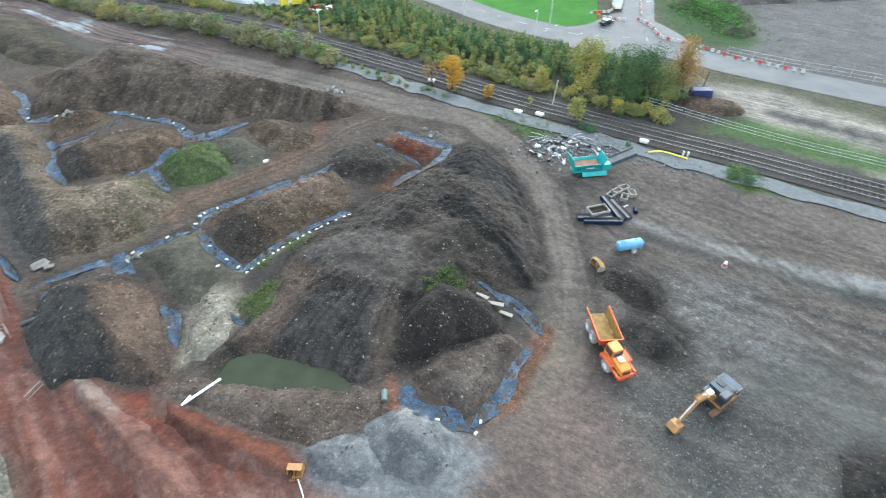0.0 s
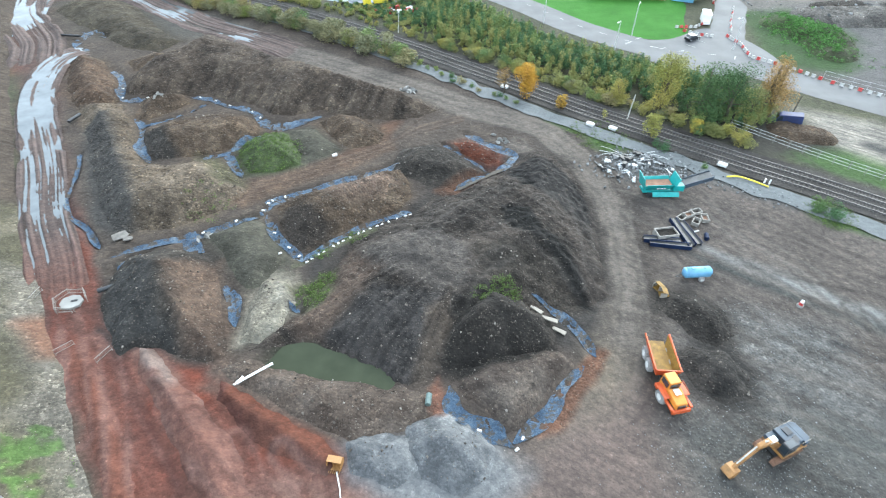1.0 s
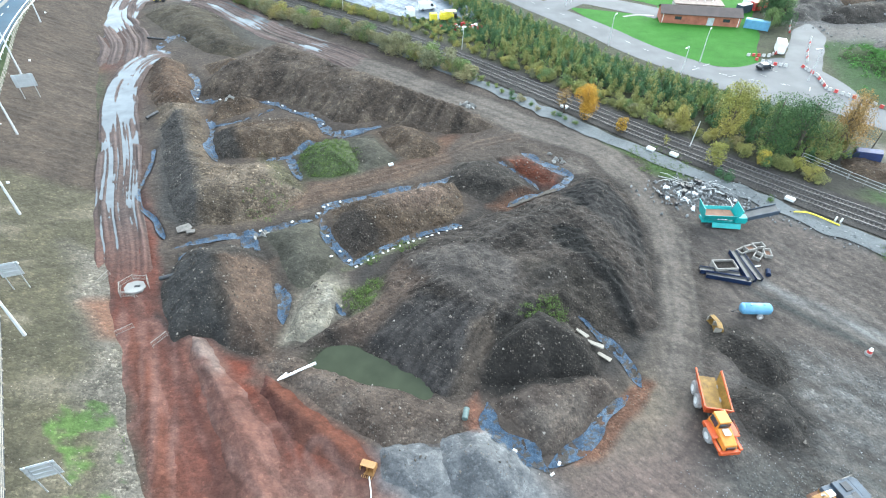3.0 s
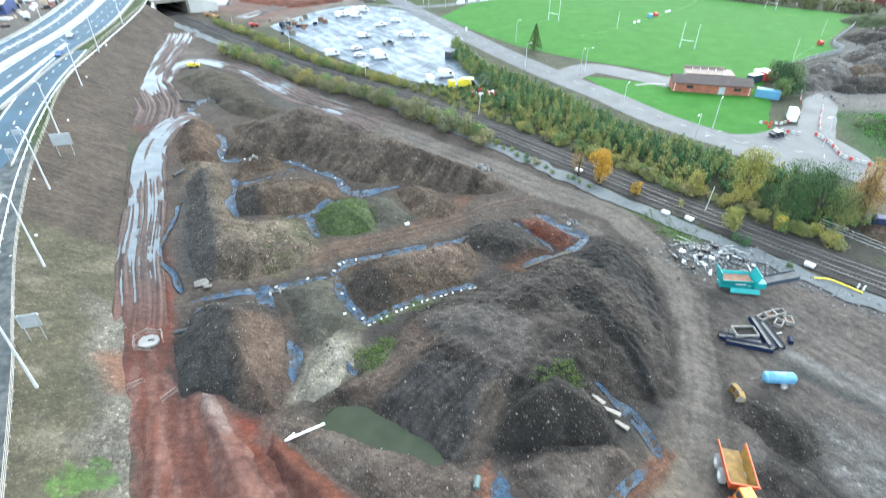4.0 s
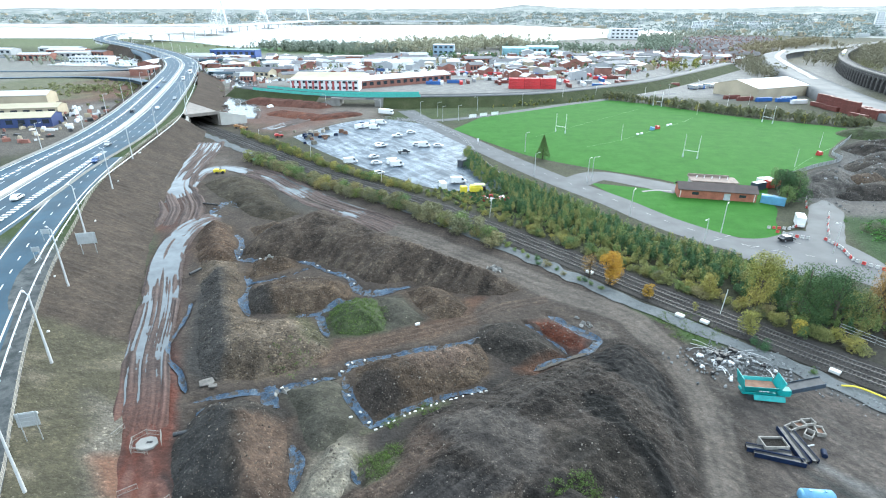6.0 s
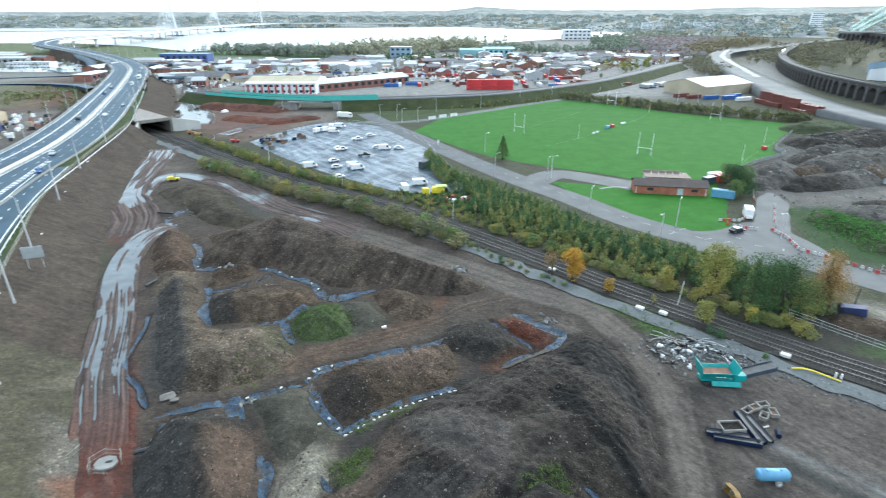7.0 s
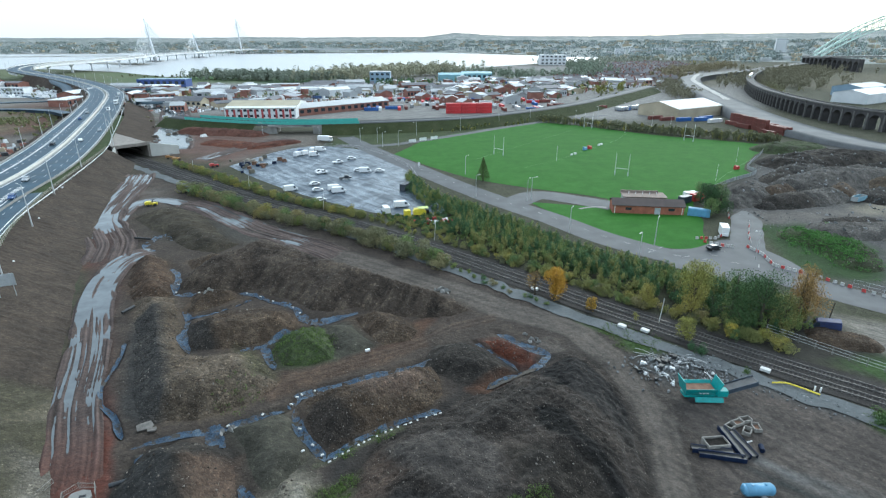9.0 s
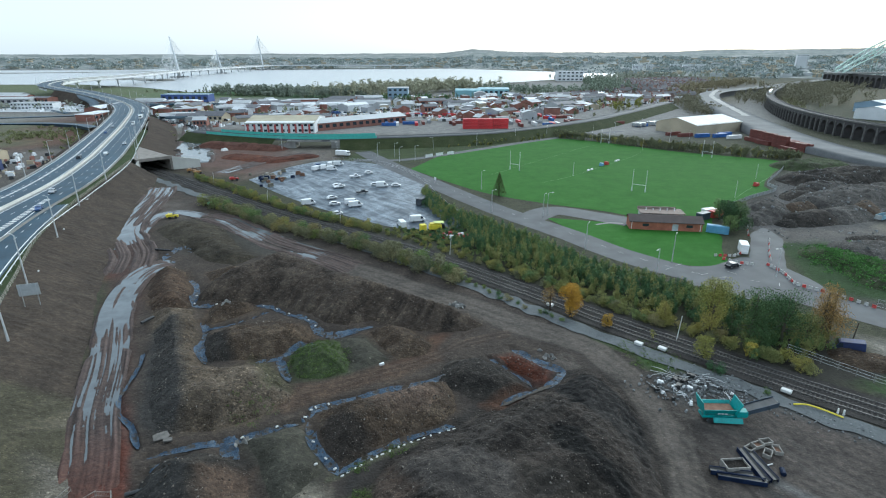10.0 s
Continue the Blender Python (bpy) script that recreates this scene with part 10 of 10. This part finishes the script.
rows = [terrace_proto(n, plain("house_brick", (0.30, 0.20, 0.17), 0.85, vary=0.3, random_tone=0.5), plain("house_slate", (0.12, 0.112, 0.115), 0.7, vary=0.3, random_tone=0.5)) for n in (6, 9)]
HOUSES = [(150, 700), (195, 690), (255, 672), (330, 745), (420, 900), (690, 1440), (560, 1440), (400, 1270), (270, 910), (180, 790)]
made = 0
for k in range(46):
    for j in range(16):
        y = 700 + 17.5 * k + 6 * (j % 2)
        x = 130 + 46 * j + 5 * k + rt.uniform(-4, 4)
        if float(poly_dist(x, y, HOUSES)) < -3 and rt.random() < 0.8:
            src, turn = rows[made % 2], rt.choice((-6, -6, -6, 10, 75)) + rt.uniform(-3, 3)
            if made < 2:
                src.matrix_basis = pose(x, y, 0, 0, 0, turn)
            elif made < 110:
                copy_thing(src, pose(x, y, 0, 0, 0, turn))
            made += 1

# ---- old road and railway viaduct ----
structure(strip("old_road", [(900, 1300, 7), (560, 960, 7), (400, 812, 7), (330, 690, 7), (292, 585, 7), (248, 440, 6.5), (232, 360, 5), (234, 308, 3), (250, 275, 1.4), (300, 232, 0.6), (420, 150, 0.4)], 25, M_PALEROAD, 0, 6, 4, drape=False, skirt=7), "bare grey old dual carriageway stripped of its markings", "road")
structure(strip("old_road_island", [(420, 850, 7.3), (352, 725, 7.3), (312, 620, 7.3), (285, 540, 7.3), (262, 470, 7.0)], 6, plain("pale_island", (0.32, 0.31, 0.29), 0.8, vary=0.2, scale=0.1), 0, 6, 2, rag=0.3, drape=False, shift=-2), "pale broken concrete island in the old road", "road island")
B_SOOT = plain("sooty_brick", (0.060, 0.056, 0.056), 0.9, vary=0.35, scale=0.15)
B_STONEP = plain("weathered_stone_pier", (0.135, 0.128, 0.12), 0.9, vary=0.25, scale=0.2)
via = thing("viaduct", "long sooty brick railway viaduct of many arches", "viaduct", kind="structure")
vl = smooth_line([(520, 860), (430, 730), (374, 635), (330, 540), (306, 470), (294, 417), (290, 375), (296, 335), (318, 290), (360, 240), (420, 190)], 9.0)
arch = [(-7, 0), (-5.2, 0), (-5.2, 9.5)] + [(-5.2 * math.cos(a), 9.5 + 5.2 * math.sin(a)) for a in np.linspace(0.2, math.pi - 0.2, 9)] + [(5.2, 9.5), (5.2, 0), (7, 0), (7, 18), (-7, 18)]
am = Geo().prism(arch, -4.2, 4.2)
ame = mesh_of("arch", am.v, am.f)
ame.materials.append(B_SOOT)
pm = Geo().box((-7, -4.5, 8), (1.5, 0.8, 16), taper=0.8).box((-7, 4.5, 8), (1.5, 0.8, 16), taper=0.8).box((0, -4.3, 18.4), (14.2, 0.5, 1.4)).box((0, 4.3, 18.4), (14.2, 0.5, 1.4))
pme = mesh_of("pier_face", pm.v, pm.f)
pme.materials.append(B_STONEP)
vdk = np.gradient(vl, axis=0)
for p, d in zip(vl, vdk):
    L_ = np.linalg.norm(d)
    m = Matrix.Translation((p[0], p[1], 0)) @ Matrix.Rotation(math.atan2(d[1], d[0]), 4, "Z") @ Matrix.Diagonal((L_ / 13.8, 0.9, 0.66, 1))
    o = new("arch", ame)
    o.parent, o.matrix_basis = via, m
    o = new("pier_face", pme)
    o.parent, o.matrix_basis = via, m
train = None
for k, i in enumerate((19, 21, 23)):
    p, d = vl[i], vdk[i]
    t = thing("railway_carriage", "white and yellow passenger train carriage on the viaduct", "train", "train on the viaduct", pose(p[0], p[1], 11.9, 0, 0, math.degrees(math.atan2(d[1], d[0]))))
    Geo().box((0, 0, 2.0), (17.2, 2.8, 3.2)).done("body", V_WHITE, t, bevel=0.3)
    Geo().box((0, 0, 2.4), (16, 2.84, 0.8)).done("window", M_GLASS, t)
    Geo().box((0, 0, 1.2), (17.25, 2.83, 0.4)).done("stripe", P_YPLAST, t)
building(420, 520, 60, 30, 9, 30, B_WHITE, B_WHITE, "white warehouse behind the viaduct", 3)
building(470, 590, 60, 30, 9, 30, B_STEELBLUE, B_PALE, "steel-blue warehouse behind the viaduct", 3)
building(390, 420, 50, 30, 8, 30, B_WHITE, B_PALE, "pale warehouse behind the viaduct", 2)
for _ in range(40):
    vehicle(rt.choice(("car", "van")), rt.choice((V_WHITE, V_WHITE, V_SILVER, V_BLACK)), pose(345 + rt.uniform(0, 60), 330 + rt.uniform(0, 80), 0.05, 0, 0, rt.choice((30, 120))), "car parked behind the viaduct", "cars parked behind the viaduct", True)

# steel arch bridge to the south-east
ab = thing("arch_bridge", "pale green steel lattice arch bridge over the river", "bridge", kind="structure")
P_MINT = plain("pale_green_steel", (0.60, 0.74, 0.66), 0.5, vary=0.1, scale=0.05)
A0, A1 = Vector((800, 1130, 22)), Vector((1290, 1240, 22))


def arch_pt(t, lift):
    p = A0.lerp(A1, t)
    return (p.x, p.y, 26 + (70 + lift) * 4 * t * (1 - t) + lift * 0.6)


for off in (0, 18):
    up, lo = [], []
    for k in range(31):
        t = k / 30
        a, b2 = arch_pt(t, 10), arch_pt(t, -4)
        up.append((a[0] - off * 0.2, a[1] + off, a[2]))
        lo.append((b2[0] - off * 0.2, b2[1] + off, b2[2]))
    Geo().pipe(up, 1.5, 5).done("upper_chord", P_MINT, ab)
    Geo().pipe(lo, 1.5, 5).done("lower_chord", P_MINT, ab)
    g = Geo()
    for k in range(30):
        g.tube(up[k], lo[k], 0.8, n=4).tube(lo[k], up[k + 1], 0.7, n=4)
        if k % 2 == 0 and lo[k][2] > 30:
            g.tube(lo[k], (lo[k][0], lo[k][1], 24), 0.35, n=4)
    g.done("lattice", P_MINT, ab)
Geo().box(((A0.x + A1.x) / 2, (A0.y + A1.y) / 2 + 9, 23), (560, 20, 3), rz=math.degrees(math.atan2(A1.y - A0.y, A1.x - A0.x))).done("deck", M_CONC, ab)
for k in range(12):
    o = new("arch", ame)
    o.parent = ab
    o.matrix_basis = Matrix.Translation((861 - 5.9 * k, 1262 - 22 * k, 0)) @ Matrix.Rotation(math.atan2(-22, -5.9), 4, "Z") @ Matrix.Diagonal((1.63, 1, 1.25, 1))

# ---- cable-stayed river bridge ----
rb = thing("river_bridge", "white cable-stayed road bridge across the river", "bridge", kind="structure")
M_PYLON = plain("white_concrete", (0.78, 0.79, 0.80), 0.6, vary=0.06, scale=0.05)
for (x, y), h in (((-737, 1574), 107), ((-762, 1945), 76), ((-775, 2437), 138)):
    Geo().tube((x, y, 0), (x, y, 18), 5, 4, 10).tube((x, y, 18), (x - 3, y, h * 0.45), 3.6, 2.8, 8).tube((x - 3, y, h * 0.45), (x - 9, y - 4, h), 2.8, 1.3, 8).done("pylon", M_PYLON, rb)
    Geo().box((x, y, 1), (46, 26, 2.4), taper=0.9).done("cofferdam", M_DKSTEEL, rb)
    k = int(np.argmin(np.hypot(med[:, 0] - x, med[:, 1] - y)))
    dv = (med[k + 2] - med[k - 2])[:2]
    dv /= np.linalg.norm(dv)
    g = Geo()
    for s in (-1, 1):
        for j in range(1, 13):
            q = (x + dv[0] * s * 13 * j, y + dv[1] * s * 13 * j, 18.5)
            g.tube((x - 9 + 0.2 * j, y - 4, h - 2.2 * (12 - j) - 3), q, 0.32, n=4, caps=False)
    g.done("stay_cable", M_PYLON, rb)
g = Geo()
for k in range(0, len(med), 1):
    x, y, z = med[k]
    if y > 960:
        if k % 12 == 0:
            g.tube((x, y, -1), (x, y, 11), 1.8, 1.5, 8).box((x, y, 13), (5, 4, 4), taper=1.6)
g.done("pier", M_PYLON, rb)
q = np.array([p for p in med if p[1] > 780])
for d in (-14.6, 14.6):
    side = np.array(offset(d))[med[:, 1] > 860][::3]
    g = Geo()
    for a, b2 in zip(side, side[1:]):
        g.add([(a[0], a[1], a[2] - 3.2), (b2[0], b2[1], b2[2] - 3.2), (b2[0], b2[1], b2[2] + 1.4), (a[0], a[1], a[2] + 1.4)], [(0, 1, 2, 3)])
    g.done("parapet", M_PYLON, rb)
strip("girder", [tuple(p) for p in q[::6]], 26, M_PYLON, -1.2, 12, 1, drape=False, parent=rb, skirt=3.0)

# ---- woods, far bank and hills ----
def woods(name, spots, count, hmin, hmax, mat_, label, quads=42, size=2.6, seed=0, spread=14, wide=1.0):
    rg = random.Random(seed)
    g = Geo()
    line_ = smooth_line(spots, 5)
    for _ in range(count):
        p = line_[rg.randrange(len(line_))]
        x, y, h = p[0] + rg.gauss(0, spread), p[1] + rg.gauss(0, spread), rg.uniform(hmin, hmax)
        r = h * rg.uniform(0.28, 0.42) * wide
        b = [(x + c[0], y + c[1], c[2], *c[3:]) for c in blob_set(rg, r, h, 5, 0.3)]
        leaves(rg, b, quads, size * rg.uniform(0.7, 1.2), g)
        g.tube((x, y, 0), (x, y, h * 0.6), 0.25, 0.1, 4, False)
    tagged(g.done(name, mat_), label, "trees", kind="stuff")


# haze put into these leaf colours: paler and greyer than near foliage
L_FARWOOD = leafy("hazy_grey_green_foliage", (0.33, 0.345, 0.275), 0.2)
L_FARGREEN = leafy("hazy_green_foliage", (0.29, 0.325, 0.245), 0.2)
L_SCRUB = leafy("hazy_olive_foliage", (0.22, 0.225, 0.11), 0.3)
L_RUSTY = leafy("rusty_foliage", (0.235, 0.215, 0.145), 0.35)
woods("hedge_row", [(84, 392), (112, 368), (143, 340), (170, 322), (198, 304)], 300, 3.5, 6.5, L_DULL, "autumn hedge of scrub behind the pitch", 80, 0.9, 1, 2.6)
woods("hedge_row", [(84, 394), (112, 370), (143, 342), (198, 306)], 60, 3, 5.5, L_OLIVE, "olive scrub behind the pitch", 60, 1.0, 2, 3.5)
woods("hedge_row", [(20, 352), (60, 384), (90, 408)], 40, 2, 4, L_OLIVE, "scrub on the grass bank", 50, 1.0, 3, 4)
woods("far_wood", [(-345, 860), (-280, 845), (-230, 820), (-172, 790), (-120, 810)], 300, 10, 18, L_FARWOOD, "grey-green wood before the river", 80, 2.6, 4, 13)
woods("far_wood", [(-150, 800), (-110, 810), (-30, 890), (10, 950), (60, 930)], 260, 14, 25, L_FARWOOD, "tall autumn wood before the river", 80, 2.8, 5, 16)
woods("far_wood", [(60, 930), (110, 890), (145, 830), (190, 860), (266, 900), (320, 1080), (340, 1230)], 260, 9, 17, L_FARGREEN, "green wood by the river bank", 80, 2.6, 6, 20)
woods("far_wood", [(350, 820), (420, 930), (520, 1060), (640, 1180)], 300, 9, 16, L_RUSTY, "bare brown wood by the old road", 90, 1.8, 7, 16)
woods("far_wood", [(420, 660), (480, 760), (560, 860), (640, 960), (760, 1080)], 620, 8, 15, L_RUSTY, "rusty autumn wood behind the viaduct", 90, 1.5, 8, 34)
woods("far_wood", [(318, 730), (290, 650), (268, 590), (258, 540)], 120, 7, 13, L_RUSTY, "brown trees beside the old road", 80, 1.4, 19, 9)
woods("far_wood", [(350, 560), (400, 640), (450, 720)], 60, 5, 9, L_DULL, "scrub behind the viaduct", 45, 1.8, 9, 12)
woods("far_wood", [(-330, 370), (-280, 420), (-230, 390), (-215, 345)], 420, 1.4, 3.0, L_SCRUB, "scrub beside the motorway bank", 60, 1.0, 10, 18, 2.4)
woods("far_wood", [(-560, 640), (-480, 600), (-430, 640)], 60, 5, 9, L_FARWOOD, "trees by the interchange", 90, 1.3, 11, 18)
woods("far_wood", [(-70, 690), (-30, 700), (10, 690)], 24, 9, 14, L_DARK, "dark trees among the works", 70, 2.0, 12, 9)
woods("far_wood", [(-215, 520), (-190, 520)], 9, 6, 8, L_DARK, "dark trees by the old house", 70, 1.4, 13, 5)
woods("far_wood", [(190, 600), (215, 640), (240, 690)], 26, 7, 11, L_LIME, "yellow-green trees by the houses", 60, 1.8, 14, 8)
woods("far_wood", [(-480, 900), (-250, 880), (-300, 800)], 60, 3, 6, L_DULL, "hedges of the riverside fields", 40, 1.6, 15, 20)
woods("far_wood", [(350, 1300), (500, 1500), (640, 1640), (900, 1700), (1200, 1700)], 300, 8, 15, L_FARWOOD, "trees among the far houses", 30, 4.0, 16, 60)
for k, (q, mt) in enumerate(((L_DULL, 0), (L_DARK, 1), (L_OLIVE, 2))):
    woods("town_wood", [(-330, 560), (-150, 600), (0, 640), (120, 600), (200, 720), (60, 760), (-120, 720)], 130, 4, 9, q, "trees scattered among the works", 60, 1.2, 30 + k, 40)
    woods("town_wood", [(200, 690), (300, 800), (400, 1000), (520, 1250), (640, 1420)], 26, 5, 9, q, "trees among the terraced houses", 40, 1.8, 40 + k, 60)
woods("bank_scrub", [(-20, 352), (20, 360), (46, 378), (80, 405)], 60, 1.2, 2.6, L_OLIVE, "low scrub on the grass bank", 40, 0.9, 17, 5)


def far_land():
    ang = np.radians(np.linspace(-62, 62, 230))
    rad = np.concatenate([np.linspace(1750, 3000, 22), np.linspace(3100, 4650, 40)])
    A, Rr = np.meshgrid(ang, rad)
    x, y = Rr * np.sin(A), Rr * np.cos(A)
    start = np.interp(np.degrees(A), [-62, -40, -24, -12, 0, 8, 14, 20, 40, 62], [3300, 3100, 2750, 2650, 2750, 2450, 2050, 1780, 1700, 1700])
    rise = np.clip((Rr - start) / (4650 - start), -0.2, 1)
    bump_ = np.interp(np.degrees(A), [-62, -38, -25, -10, 0, 3, 6, 12, 22, 32, 40, 62], [62, 62, 66, 72, 80, 112, 92, 82, 86, 96, 120, 130])
    z = -3 + 4 * np.clip(rise * 40, 0, 1) + np.clip(rise, 0, 1) ** 1.3 * (bump_ + 14 * fbm(x, y, 700, 3) + 6 * fbm(x, y, 160, 8))
    z = z + np.clip(rise * 6, 0, 1) * 5 * np.abs(fbm(x, y, 60, 12))
    n, w = x.shape
    k = np.arange(n * w).reshape(n, w)
    ok = (rise > -0.03)
    okf = ok[:-1, :-1] & ok[1:, 1:]
    f = np.stack([k[:-1, :-1], k[1:, :-1], k[1:, 1:], k[:-1, 1:]], -1)[okf]
    m, nn, l, b = nodes_of("hazed_far_country")
    co = nn.new("ShaderNodeTexCoord").outputs["Object"]
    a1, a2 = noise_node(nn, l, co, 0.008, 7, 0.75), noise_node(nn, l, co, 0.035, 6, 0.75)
    # pale grey-green ramp: the haze of distance is put into the colour
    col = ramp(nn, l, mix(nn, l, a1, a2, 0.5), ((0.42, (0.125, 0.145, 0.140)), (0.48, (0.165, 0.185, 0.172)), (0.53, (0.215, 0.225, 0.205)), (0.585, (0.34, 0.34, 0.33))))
    l.new(col, b.inputs["Base Color"])
    b.inputs["Roughness"].default_value = 1.0
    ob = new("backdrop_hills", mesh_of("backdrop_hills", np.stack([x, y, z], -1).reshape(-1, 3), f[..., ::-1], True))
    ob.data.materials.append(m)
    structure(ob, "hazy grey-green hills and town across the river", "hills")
    rg = random.Random(77)
    pale, dull, trees = Geo(), Geo(), Geo()
    spots = np.argwhere((rise > 0.004) & (rise < 0.6))
    for k in range(1500):
        i, j = spots[rg.randrange(len(spots))]
        px, py, pz = x[i, j] + rg.uniform(-25, 25), y[i, j] + rg.uniform(-40, 40), z[i, j]
        if k < 900:
            (pale if k % 3 == 0 else dull).box((px, py, pz + 3), (rg.uniform(10, 44), rg.uniform(8, 16), rg.uniform(7, 14)), rz=rg.uniform(-20, 20))
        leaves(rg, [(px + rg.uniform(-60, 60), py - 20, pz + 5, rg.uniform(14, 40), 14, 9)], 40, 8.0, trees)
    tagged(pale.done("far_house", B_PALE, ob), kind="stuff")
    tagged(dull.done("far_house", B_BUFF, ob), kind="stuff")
    # hill trees toned almost as pale as the hills, haze painted in
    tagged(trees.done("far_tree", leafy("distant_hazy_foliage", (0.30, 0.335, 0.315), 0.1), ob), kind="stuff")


far_land()
for pts, w, lab in (([(-2400, 2000), (-1700, 1900), (-1200, 2080), (-900, 2250)], 90, "dull mud bank in the river"), ([(-2400, 2500), (-1800, 2420), (-1300, 2480)], 120, "long low island in the river"), ([(-900, 1500), (-760, 1420), (-640, 1330)], 60, "mud flat by the bridge")):
    structure(strip("mud_flat", pts, w, plain("mud_flat", (0.16, 0.155, 0.13), 0.7, vary=0.2, scale=0.01, fine=0.05), 1.0, 30, 2, rag=0.4, drape=True), lab, "mud bank")
# slip roads of the interchange
for pts, w in (([(-478, 733, 11), (-430, 665, 9.5), (-386, 612, 8), (-353, 557, 4), (-358, 540, 1), (-385, 530, 0.5), (-440, 515, 0.5), (-700, 480, 0.5)], 9), ([(-255, 400, 6), (-300, 445, 3), (-360, 470, 1), (-450, 450, 0.5), (-600, 400, 0.5)], 8), ([(-240, 470, 6.5), (-210, 520, 3), (-160, 560, 1), (-80, 570, 0.4)], 8), ([(-330, 590, 7), (-290, 640, 4), (-200, 660, 1), (-100, 640, 0.4)], 9), ([(-700, 700, 0.4), (-520, 640, 0.4), (-420, 590, 0.4), (-380, 560, 0.4)], 7)):
    structure(strip("interchange_road", pts, w, M_TARMAC, 0.1, 6, 2, drape=False, skirt=2.0), "wet tarmac slip road of the interchange", "road")
